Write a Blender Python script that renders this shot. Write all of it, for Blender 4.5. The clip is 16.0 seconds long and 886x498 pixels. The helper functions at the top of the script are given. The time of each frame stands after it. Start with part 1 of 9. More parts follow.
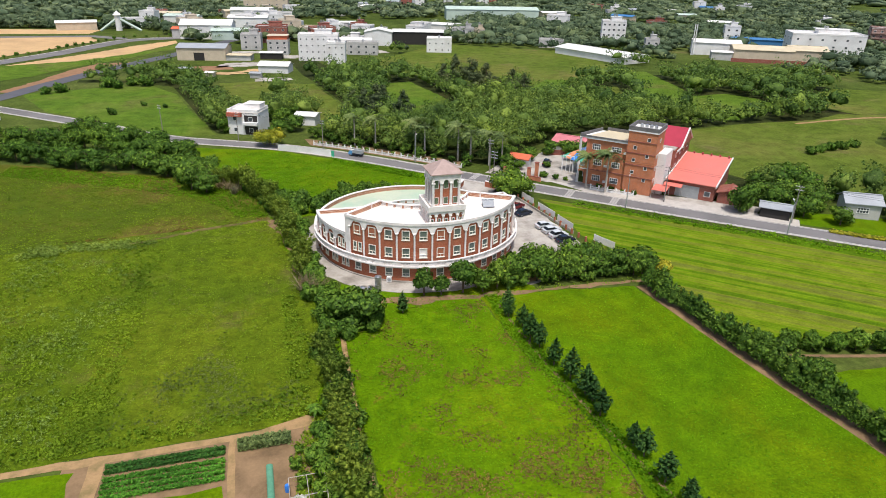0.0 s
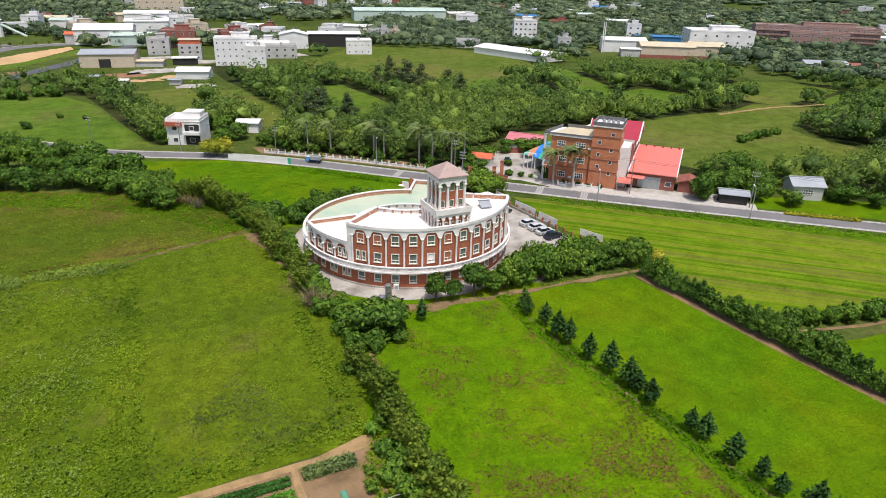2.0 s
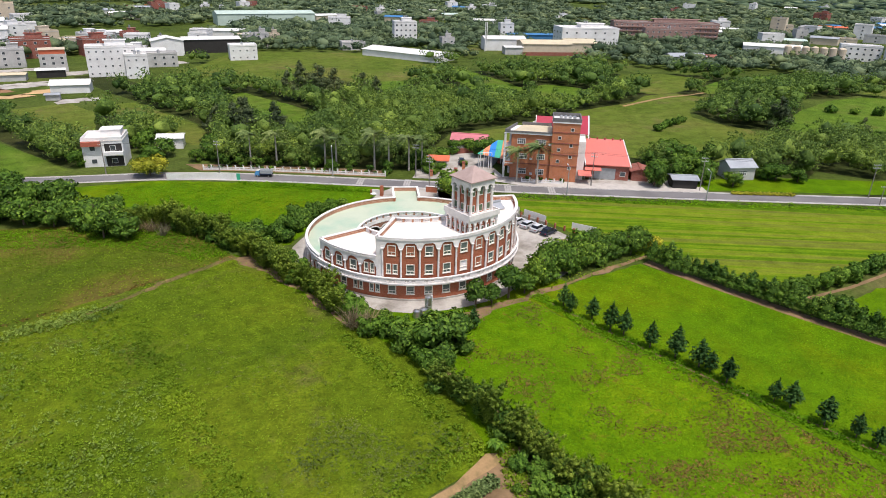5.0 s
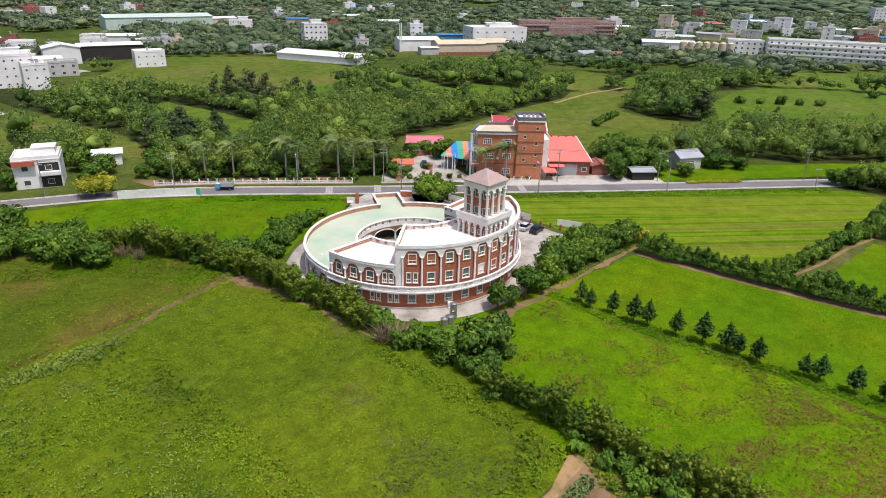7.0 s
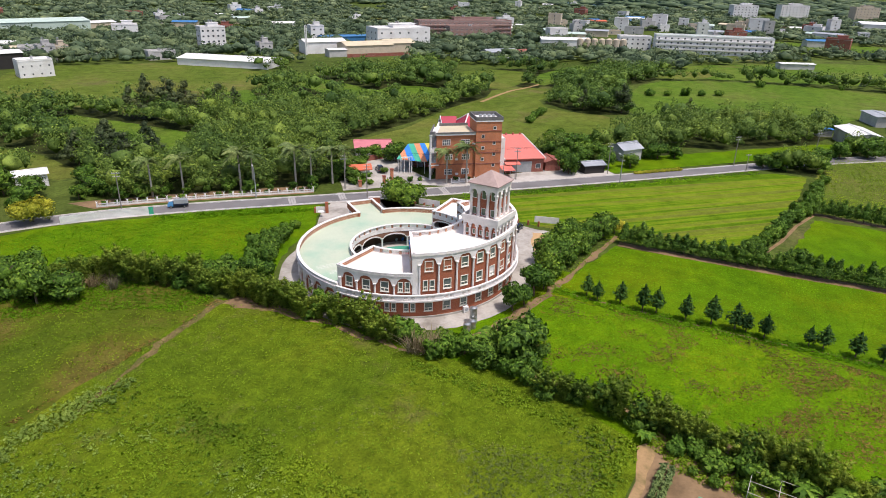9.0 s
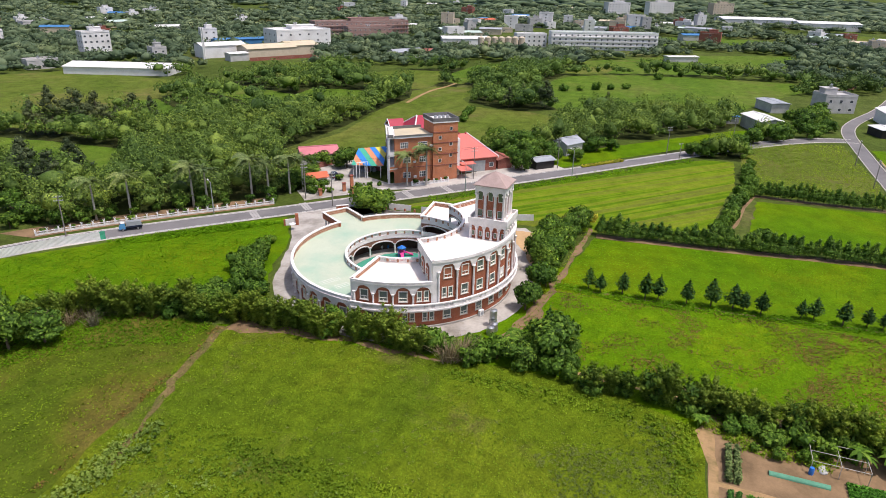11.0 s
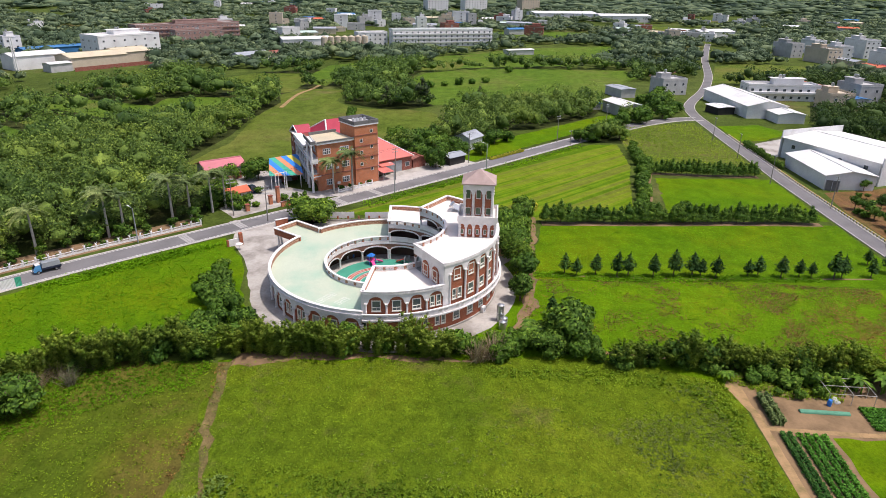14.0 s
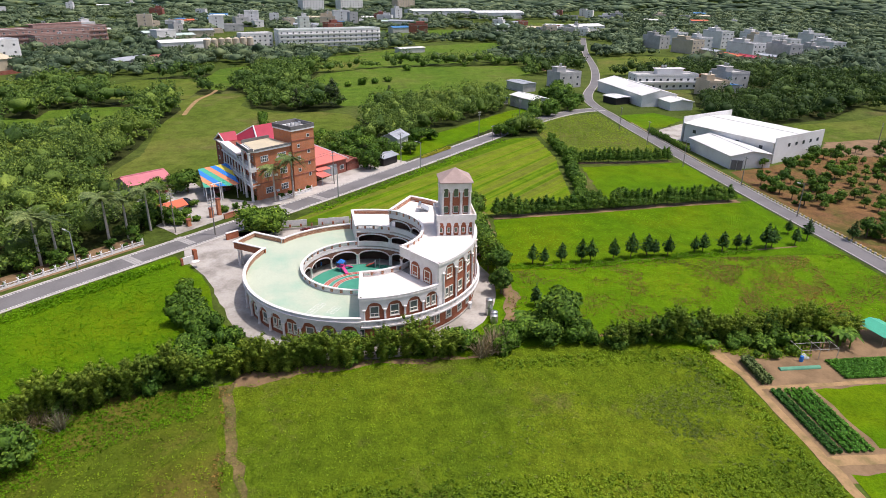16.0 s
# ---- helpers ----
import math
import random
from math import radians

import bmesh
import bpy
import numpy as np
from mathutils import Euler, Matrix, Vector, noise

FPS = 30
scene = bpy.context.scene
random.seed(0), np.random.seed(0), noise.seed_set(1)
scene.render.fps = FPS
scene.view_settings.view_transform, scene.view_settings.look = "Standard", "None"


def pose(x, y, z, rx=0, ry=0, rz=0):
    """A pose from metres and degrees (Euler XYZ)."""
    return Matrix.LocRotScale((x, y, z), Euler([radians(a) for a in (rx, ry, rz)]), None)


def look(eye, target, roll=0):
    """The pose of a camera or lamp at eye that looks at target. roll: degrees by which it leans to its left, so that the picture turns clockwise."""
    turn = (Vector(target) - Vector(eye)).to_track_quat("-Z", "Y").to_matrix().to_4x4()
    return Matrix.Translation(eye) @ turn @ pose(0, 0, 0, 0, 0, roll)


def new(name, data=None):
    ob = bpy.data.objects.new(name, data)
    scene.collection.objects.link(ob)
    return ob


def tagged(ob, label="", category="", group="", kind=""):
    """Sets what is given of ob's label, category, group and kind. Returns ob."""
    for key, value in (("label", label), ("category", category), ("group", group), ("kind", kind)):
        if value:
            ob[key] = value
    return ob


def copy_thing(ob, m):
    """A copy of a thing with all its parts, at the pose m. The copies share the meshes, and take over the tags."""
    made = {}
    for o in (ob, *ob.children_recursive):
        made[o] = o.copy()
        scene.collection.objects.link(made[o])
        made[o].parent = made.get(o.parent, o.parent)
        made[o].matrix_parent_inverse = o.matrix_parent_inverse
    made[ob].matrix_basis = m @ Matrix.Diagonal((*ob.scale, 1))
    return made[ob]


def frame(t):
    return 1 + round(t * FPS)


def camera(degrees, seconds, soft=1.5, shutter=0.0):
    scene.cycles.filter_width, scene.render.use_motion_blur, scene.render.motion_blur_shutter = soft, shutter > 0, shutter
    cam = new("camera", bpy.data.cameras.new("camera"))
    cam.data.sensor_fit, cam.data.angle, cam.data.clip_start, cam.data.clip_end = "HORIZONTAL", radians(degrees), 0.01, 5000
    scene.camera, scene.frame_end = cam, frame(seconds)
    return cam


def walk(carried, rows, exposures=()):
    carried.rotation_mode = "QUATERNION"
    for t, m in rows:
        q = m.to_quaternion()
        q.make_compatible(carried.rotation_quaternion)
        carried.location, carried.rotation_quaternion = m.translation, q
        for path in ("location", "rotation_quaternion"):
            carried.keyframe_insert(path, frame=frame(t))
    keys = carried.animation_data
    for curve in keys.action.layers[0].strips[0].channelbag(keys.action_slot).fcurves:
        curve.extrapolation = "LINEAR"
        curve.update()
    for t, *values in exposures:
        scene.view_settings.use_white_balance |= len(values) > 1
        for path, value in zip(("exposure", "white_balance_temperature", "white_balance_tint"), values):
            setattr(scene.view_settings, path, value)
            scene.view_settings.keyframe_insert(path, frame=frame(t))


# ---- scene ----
cam = camera(68.6, 16.0, soft=0.7)
METRES, EYE, TILT, LEAN, TURN = 153.65, 54.9, 0.0, 0.0, -16.4
ROWS = [
    (0.0, 0.0, 0.0, 0.0, 0.5, -24.27, -1.11),
    (0.5, -0.0294, 0.003, -0.001, -1.82, -24.18, -1.16),
    (1.0, -0.0593, 0.0072, -0.0021, -4.15, -24.11, -1.21),
    (1.5, -0.0896, 0.0127, -0.0032, -6.46, -24.04, -1.25),
    (2.0, -0.1198, 0.0198, -0.0041, -8.76, -23.99, -1.28),
    (2.5, -0.1503, 0.028, -0.0053, -11.06, -23.92, -1.31),
    (3.0, -0.1807, 0.0376, -0.0064, -13.33, -23.85, -1.32),
    (3.5, -0.2112, 0.0486, -0.0074, -15.52, -23.79, -1.35),
    (4.0, -0.2418, 0.0608, -0.008, -17.7, -23.72, -1.36),
    (6.5, -0.3874, 0.1382, -0.0105, -29.22, -23.38, -1.4),
    (7.0, -0.4143, 0.1575, -0.0107, -31.79, -23.32, -1.39),
    (7.5, -0.4405, 0.1779, -0.0112, -34.36, -23.26, -1.38),
    (8.0, -0.4655, 0.1991, -0.0115, -36.91, -23.2, -1.35),
    (8.5, -0.4893, 0.2212, -0.0119, -39.48, -23.15, -1.34),
    (9.0, -0.512, 0.2441, -0.0123, -42.06, -23.07, -1.33),
    (11.5, -0.6088, 0.3759, -0.0135, -55.13, -22.86, -1.16),
    (12.0, -0.6245, 0.403, -0.0136, -57.74, -22.83, -1.12),
    (12.5, -0.6392, 0.4296, -0.0139, -60.41, -22.8, -1.07),
    (13.0, -0.653, 0.456, -0.0141, -63.15, -22.78, -1.06),
    (13.5, -0.6654, 0.4815, -0.0142, -65.91, -22.75, -0.98),
    (14.0, -0.6766, 0.507, -0.0142, -68.71, -22.74, -0.92),
    (14.5, -0.6867, 0.5325, -0.0141, -71.49, -22.73, -0.85),
    (15.0, -0.6956, 0.5586, -0.0136, -74.28, -22.75, -0.8),
    (15.5, -0.7032, 0.5849, -0.0129, -77.05, -22.76, -0.75),
    (16.0, -0.7097, 0.611, -0.0126, -79.81, -22.74, -0.68),
]
walk(cam, [(t, pose(0, 0, EYE, TILT, LEAN, TURN) @ pose(METRES * x, METRES * y, METRES * z, 90 + pitch, roll, yaw)) for t, x, y, z, yaw, pitch, roll in ROWS], [(0.0, 0.02, 6350, 10.0), (7.0, 0.02, 6330, 14.0), (16.0, 0.05, 6330, 16.0)])

# ---- light ----
SUN = Vector((-0.05, -0.37, 0.93)).normalized()
world = bpy.data.worlds.new("sky")
scene.world = world
world.use_nodes = True
sky = world.node_tree.nodes.new("ShaderNodeTexSky")
sky.sky_type, sky.sun_disc = "NISHITA", False
sky.sun_elevation = math.asin(SUN.z)
sky.sun_rotation = math.atan2(SUN.x, SUN.y)
sky.dust_density, sky.air_density, sky.ozone_density = 3.5, 1.0, 0.6
background = world.node_tree.nodes["Background"]
background.inputs["Strength"].default_value = 0.15
world.node_tree.links.new(sky.outputs[0], background.inputs["Color"])
sun = new("sun", bpy.data.lights.new("sun", "SUN"))
sun.data.energy, sun.data.angle, sun.data.color = 3.5, radians(0.8), (1.0, 0.95, 0.87)
sun.matrix_world = look(SUN * 300, (0, 0, 0))


# ---- materials ----
def ramp(nt, fac, stops):
    node = nt.nodes.new("ShaderNodeValToRGB")
    while len(node.color_ramp.elements) < len(stops):
        node.color_ramp.elements.new(0.5)
    for el, (at, col) in zip(node.color_ramp.elements, stops):
        el.position, el.color = at, (*col, 1)
    nt.links.new(fac, node.inputs[0])
    return node.outputs[0]


def noise_of(nt, vec, scale, detail=3.0, rough=0.6, distort=0.0):
    node = nt.nodes.new("ShaderNodeTexNoise")
    node.inputs["Scale"].default_value = scale
    node.inputs["Detail"].default_value = detail
    node.inputs["Roughness"].default_value = rough
    node.inputs["Distortion"].default_value = distort
    nt.links.new(vec, node.inputs["Vector"])
    return node.outputs[0]


def blend(nt, fac, a, b, mode="MIX"):
    node = nt.nodes.new("ShaderNodeMix")
    node.data_type, node.blend_type = "RGBA", mode
    for socket, value in ((node.inputs[0], fac), (node.inputs[6], a), (node.inputs[7], b)):
        if isinstance(value, (int, float)):
            socket.default_value = value
        elif isinstance(value, tuple):
            socket.default_value = (*value, 1)
        else:
            nt.links.new(value, socket)
    return node.outputs[2]


def base(name, rough=0.8, metal=0.0, spec=0.3):
    m = bpy.data.materials.new(name)
    m.use_nodes = True
    nt = m.node_tree
    b = nt.nodes["Principled BSDF"]
    b.inputs["Roughness"].default_value = rough
    b.inputs["Metallic"].default_value = metal
    b.inputs["Specular IOR Level"].default_value = spec
    return m, nt, b


def bump(nt, b, height, strength, dist):
    node = nt.nodes.new("ShaderNodeBump")
    node.inputs["Strength"].default_value = strength
    node.inputs["Distance"].default_value = dist
    nt.links.new(height, node.inputs["Height"])
    nt.links.new(node.outputs[0], b.inputs["Normal"])


def position(nt):
    return nt.nodes.new("ShaderNodeNewGeometry").outputs["Position"]


def object_coords(nt):
    return nt.nodes.new("ShaderNodeTexCoord").outputs["Object"]


def plain(name, c, vary=0.15, scale=1.2, fine=14.0, rough=0.75, metal=0.0, spec=0.3, stain=None, rel=0.02):
    """Painted or bare surface: base colour, large stains and fine grain, slight relief."""
    m, nt, b = base(name, rough, metal, spec)
    at = position(nt)
    lo = tuple(v * (1 - vary) for v in c)
    hi = tuple(min(1, v * (1 + vary * 0.7)) for v in c)
    big = ramp(nt, noise_of(nt, at, scale, 4), [(0.3, stain or lo), (0.55, c), (0.8, hi)])
    grain = ramp(nt, noise_of(nt, at, fine, 2), [(0.25, (0.84,) * 3), (0.75, (1, 1, 1))])
    nt.links.new(blend(nt, 1.0, big, grain, "MULTIPLY"), b.inputs["Base Color"])
    bump(nt, b, noise_of(nt, at, fine * 2, 2), 0.3, rel)
    return m


def field(name, stops, big=0.03, mid=0.35, fine=2.5, contrast=0.5, height=0.25, stretch=None, patches=None, patch_scale=0.06, patch_at=(0.56, 0.66)):
    """Grass or crop seen from the air: broad tone, clumps and blades, with optional bare patches and drill rows."""
    m, nt, b = base(name, 0.9, 0, 0.05)
    at = position(nt)
    if stretch:
        node = nt.nodes.new("ShaderNodeMapping")
        node.vector_type = "TEXTURE"
        node.inputs["Rotation"].default_value = (0, 0, radians(stretch[0]))
        node.inputs["Scale"].default_value = (1 / stretch[1], 1 / stretch[2], 1)
        nt.links.new(at, node.inputs[0])
        rows = node.outputs[0]
    else:
        rows = at
    col = ramp(nt, noise_of(nt, rows, big, 5, 0.62, 0.6), stops)
    if patches:
        mask = ramp(nt, noise_of(nt, at, patch_scale, 6, 0.68, 0.4), [(patch_at[0], (0, 0, 0)), (patch_at[1], (1, 1, 1))])
        col = blend(nt, mask, col, patches)
    clumps = noise_of(nt, at, mid, 5, 0.7, 0.3)
    blades = noise_of(nt, at, fine, 4, 0.7)
    k = 1 - contrast
    col = blend(nt, 1.0, col, ramp(nt, clumps, [(0.3, (k, k, k * 0.9)), (0.7, (1.12, 1.1, 1.0))]), "MULTIPLY")
    col = blend(nt, 1.0, col, ramp(nt, blades, [(0.28, (k, k, k)), (0.72, (1.15, 1.12, 1.0))]), "MULTIPLY")
    nt.links.new(col, b.inputs["Base Color"])
    both = nt.nodes.new("ShaderNodeMath")
    nt.links.new(clumps, both.inputs[0])
    nt.links.new(blades, both.inputs[1])
    bump(nt, b, both.outputs[0], 0.7, height)
    return m


def leaves(name, dark, mid, light, spec=0.12, passes=0.25, grain=1.0):
    """Foliage: tone by plant, by leaf clump and in broad drifts, with light passing through."""
    m, nt, b = base(name, 0.6, 0, spec)
    rnd = nt.nodes.new("ShaderNodeObjectInfo").outputs["Random"]
    isl = nt.nodes.new("ShaderNodeNewGeometry")
    col = ramp(nt, isl.outputs["Random Per Island"], [(0.0, dark), (0.55, mid), (0.85, tuple(0.5 * (a + b) for a, b in zip(mid, light))), (1.0, light)])
    drift = ramp(nt, noise_of(nt, isl.outputs["Position"], 0.11, 5), [(0.3, (0.66, 0.72, 0.7)), (0.52, (1.0, 1.0, 1.0)), (0.72, (1.26, 1.18, 1.0))])
    col = blend(nt, 1.0, col, drift, "MULTIPLY")
    stand = ramp(nt, noise_of(nt, isl.outputs["Position"], 0.028, 3), [(0.35, (0.72, 0.78, 0.8)), (0.5, (1.0, 1.0, 1.0)), (0.65, (1.22, 1.15, 1.0))])
    col = blend(nt, 1.0, col, stand, "MULTIPLY")
    col = blend(nt, 1.0, col, ramp(nt, rnd, [(0, (0.8, 0.86, 0.8)), (1, (1.15, 1.08, 1.0))]), "MULTIPLY")
    fine = ramp(nt, noise_of(nt, isl.outputs["Position"], 3.6, 4, 0.7), [(0.32, (1 - 0.5 * grain, 1 - 0.46 * grain, 1 - 0.5 * grain)), (0.5, (1.0, 1.0, 1.0)), (0.68, (1 + 0.4 * grain, 1 + 0.36 * grain, 1 + 0.2 * grain))])
    col = blend(nt, 1.0, col, fine, "MULTIPLY")
    nt.links.new(col, b.inputs["Base Color"])
    trans = nt.nodes.new("ShaderNodeBsdfTranslucent")
    nt.links.new(col, trans.inputs[0])
    mix = nt.nodes.new("ShaderNodeMixShader")
    mix.inputs[0].default_value = passes
    nt.links.new(b.outputs[0], mix.inputs[1])
    nt.links.new(trans.outputs[0], mix.inputs[2])
    nt.links.new(mix.outputs[0], nt.nodes["Material Output"].inputs[0])
    return m


def courses(name, c, joint, w=0.24, h=0.075, rough=0.8, mortar=0.012):
    """Brick or tile facing in true-size courses, on upright faces by their own coordinates."""
    m, nt, b = base(name, rough, 0, 0.25)
    at = object_coords(nt)
    sep = nt.nodes.new("ShaderNodeSeparateXYZ")
    nt.links.new(at, sep.inputs[0])
    add = nt.nodes.new("ShaderNodeMath")
    nt.links.new(sep.outputs[0], add.inputs[0])
    nt.links.new(sep.outputs[1], add.inputs[1])
    com = nt.nodes.new("ShaderNodeCombineXYZ")
    nt.links.new(add.outputs[0], com.inputs[0])
    nt.links.new(sep.outputs[2], com.inputs[1])
    brick = nt.nodes.new("ShaderNodeTexBrick")
    brick.inputs["Scale"].default_value = 1.0
    brick.inputs["Brick Width"].default_value = w
    brick.inputs["Row Height"].default_value = h
    brick.inputs["Mortar Size"].default_value = mortar
    brick.inputs["Color1"].default_value = (*c, 1)
    brick.inputs["Color2"].default_value = (*(v * 0.8 for v in c), 1)
    brick.inputs["Mortar"].default_value = (*joint, 1)
    nt.links.new(com.outputs[0], brick.inputs["Vector"])
    dirt = ramp(nt, noise_of(nt, position(nt), 0.5, 5), [(0.3, (0.8, 0.78, 0.76)), (0.7, (1.08, 1.05, 1.02))])
    nt.links.new(blend(nt, 1.0, brick.outputs["Color"], dirt, "MULTIPLY"), b.inputs["Base Color"])
    bump(nt, b, brick.outputs["Fac"], -0.4, 0.01)
    return m


def glass_pane(name, tint=(0.17, 0.20, 0.18)):
    m, nt, b = base(name, 0.04, 0, 0.6)
    b.inputs["Base Color"].default_value = (*tint, 1)
    b.inputs["Transmission Weight"].default_value = 0.2
    b.inputs["IOR"].default_value = 1.45
    return m


M = {}
M["white"] = plain("white_render", (0.85, 0.80, 0.775), 0.08, 0.5, 9, 0.7, stain=(0.70, 0.65, 0.62))
M["cream"] = plain("cream_surround", (0.80, 0.76, 0.66), 0.08, 0.8, 9, 0.6)
M["roof_white"] = plain("pale_roof_screed", (0.88, 0.82, 0.76), 0.05, 0.25, 5, 0.8, stain=(0.76, 0.69, 0.62))
M["brick"] = courses("red_brick_tile", (0.40, 0.112, 0.052), (0.36, 0.17, 0.11))
M["lining"] = courses("brown_parapet_tile", (0.38, 0.17, 0.10), (0.55, 0.36, 0.26), 0.6, 0.3, mortar=0.05)
M["deck"] = plain("green_deck_paint", (0.50, 0.55, 0.42), 0.14, 0.1, 4, 0.6, stain=(0.30, 0.48, 0.36))
M["court"] = plain("green_rubber_court", (0.064, 0.315, 0.218), 0.15, 0.4, 6, 0.7)
M["track"] = plain("red_rubber_track", (0.42, 0.08, 0.05), 0.12, 0.6, 6, 0.7)
M["glass"] = glass_pane("window_glass")
M["tower_glass"] = plain("greenish_tower_glass", (0.13, 0.17, 0.11), 0.2, 1.2, 6, 0.08, 0, 0.6)
M["blind"] = plain("blind_window_panel", (0.40, 0.15, 0.08), 0.1, 2, 12)
M["tower_roof"] = plain("mauve_roof_tile", (0.42, 0.31, 0.28), 0.15, 0.8, 8, 0.8)
M["concrete"] = plain("worn_concrete", (0.44, 0.405, 0.365), 0.28, 0.2, 2.2, 0.9, stain=(0.22, 0.195, 0.165))
M["asphalt"] = plain("road_asphalt", (0.185, 0.175, 0.175), 0.18, 0.1, 3, 0.9, stain=(0.135, 0.128, 0.128))
M["dark_asphalt"] = plain("new_asphalt", (0.10, 0.10, 0.115), 0.16, 0.1, 3, 0.9)
M["kerb"] = plain("kerb_concrete", (0.5, 0.46, 0.42), 0.15, 0.6, 4, 0.9)
M["line"] = plain("road_paint", (0.75, 0.74, 0.7), 0.12, 1.5, 8, 0.7)
M["soil"] = plain("dry_soil", (0.25, 0.16, 0.085), 0.25, 0.3, 3, 0.95, stain=(0.15, 0.098, 0.05), rel=0.06)
M["red_soil"] = plain("red_soil", (0.288, 0.156, 0.0825), 0.25, 0.25, 3, 0.95, rel=0.06)
M["path"] = plain("trodden_path", (0.36, 0.23, 0.11), 0.3, 0.5, 3, 0.95, stain=(0.2, 0.15, 0.06))
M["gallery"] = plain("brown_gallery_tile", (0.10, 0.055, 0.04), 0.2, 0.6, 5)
M["spandrel"] = plain("brown_spandrel_tile", (0.27, 0.135, 0.09), 0.15, 0.8, 8, 0.7)
M["tan"] = plain("bare_tan_ground", (0.55, 0.36, 0.18), 0.2, 0.05, 0.8, 0.95)
M["steel"] = plain("stainless_steel", (0.55, 0.56, 0.57), 0.1, 1, 9, 0.3, 0.9)
M["galv"] = plain("galvanised_metal", (0.42, 0.44, 0.46), 0.12, 1, 7, 0.5, 0.5)
M["grey_wood"] = plain("weathered_pole", (0.24, 0.22, 0.20), 0.2, 1.5, 12)
M["bark"] = plain("bark", (0.14, 0.10, 0.07), 0.3, 2, 12, 0.9, rel=0.05)
M["palm_bark"] = plain("palm_bark", (0.46, 0.42, 0.37), 0.2, 2, 12, 0.9)
# near-black colour stands in for shade inside openings and open sheds
M["dark"] = plain("painted_interior_shade", (0.035, 0.032, 0.03), 0.2, 0.5, 5)
M["brick2"] = courses("orange_brick_tile", (0.563, 0.196, 0.0836), (0.459, 0.227, 0.152))
M["brick3"] = courses("dull_red_brick", (0.30, 0.085, 0.06), (0.30, 0.16, 0.13))
M["brick_pale"] = courses("faded_pink_brick", (0.33, 0.19, 0.16), (0.36, 0.27, 0.25))
M["house_glass"] = plain("grey_house_glass", (0.07, 0.08, 0.09), 0.2, 1, 5, 0.12, 0, 0.55)
M["maroon"] = plain("maroon_roof_sheet", (0.40, 0.035, 0.065), 0.12, 0.4, 6, 0.5)
M["pink"] = plain("salmon_roof_sheet", (0.68, 0.19, 0.15), 0.1, 0.25, 5, 0.5, stain=(0.6, 0.2, 0.16))
M["rose"] = plain("rose_roof_sheet", (0.58, 0.195, 0.221), 0.1, 0.4, 6, 0.6)
M["orange"] = plain("orange_roof_sheet", (0.62, 0.15, 0.07), 0.1, 0.4, 6, 0.6)
M["wall_white"] = plain("white_wall_paint", (0.78, 0.77, 0.76), 0.08, 0.15, 4, 0.8, stain=(0.66, 0.64, 0.62))
M["wall_grey"] = plain("grey_wall_cement", (0.5, 0.488, 0.475), 0.2, 0.3, 4, 0.9)
M["wall_tan"] = plain("beige_wall_paint", (0.58, 0.49, 0.37), 0.14, 0.3, 4, 0.85)
M["roof_metal"] = plain("white_sheet_roof", (0.80, 0.79, 0.76), 0.08, 0.15, 2, 0.45, stain=(0.66, 0.64, 0.6))
M["roof_beige"] = plain("beige_sheet_roof", (0.62, 0.53, 0.37), 0.12, 0.15, 2, 0.6)
M["roof_grey"] = plain("grey_sheet_roof", (0.36, 0.38, 0.41), 0.14, 0.2, 3, 0.6)
M["roof_blue"] = plain("blue_sheet_roof", (0.06, 0.20, 0.42), 0.14, 0.2, 3, 0.5)
M["roof_green"] = plain("pale_green_sheet", (0.50, 0.60, 0.53), 0.12, 0.2, 3, 0.6)
M["blue"] = plain("blue_paint", (0.04, 0.20, 0.62), 0.1, 1, 9, 0.4)
M["yellow"] = plain("ochre_paint", (0.40, 0.29, 0.10), 0.25, 0.8, 9, 0.8)
M["tarp_green"] = plain("green_tarpaulin", (0.07, 0.42, 0.27), 0.12, 1, 9, 0.5)
M["net_green"] = plain("green_netting", (0.11, 0.30, 0.19), 0.2, 1.5, 14, 0.8)
M["tarp_orange"] = plain("orange_tarpaulin", (0.75, 0.28, 0.13), 0.1, 1, 9, 0.5)
M["tarp_yellow"] = plain("yellow_tarpaulin", (0.72, 0.60, 0.08), 0.1, 1, 9, 0.5)
M["tarp_blue"] = plain("blue_tarpaulin", (0.04, 0.24, 0.70), 0.1, 1, 9, 0.5)
M["pinkplay"] = plain("pink_plastic", (0.7, 0.07, 0.28), 0.06, 1, 9, 0.35)
M["black"] = plain("black_rubber", (0.02, 0.02, 0.02), 0.2, 2, 9, 0.7)
M["silver_car"] = plain("silver_car_paint", (0.62, 0.63, 0.65), 0.05, 0.5, 4, 0.3, 0.15, 0.5)
M["dark_car"] = plain("dark_blue_car_paint", (0.02, 0.03, 0.055), 0.05, 0.5, 4, 0.2, 0.3, 0.5)
M["blue_car"] = plain("light_blue_car_paint", (0.10, 0.30, 0.55), 0.05, 0.5, 4, 0.25, 0.1, 0.5)
M["red_car"] = plain("dark_red_car_paint", (0.16, 0.012, 0.016), 0.05, 0.5, 4, 0.2, 0.3, 0.5)
M["car_glass"] = plain("tinted_car_glass", (0.012, 0.014, 0.017), 0.05, 1, 5, 0.05, 0, 0.6)
M["water"] = plain("far_water", (0.10, 0.22, 0.36), 0.08, 0.01, 0.2, 0.25)

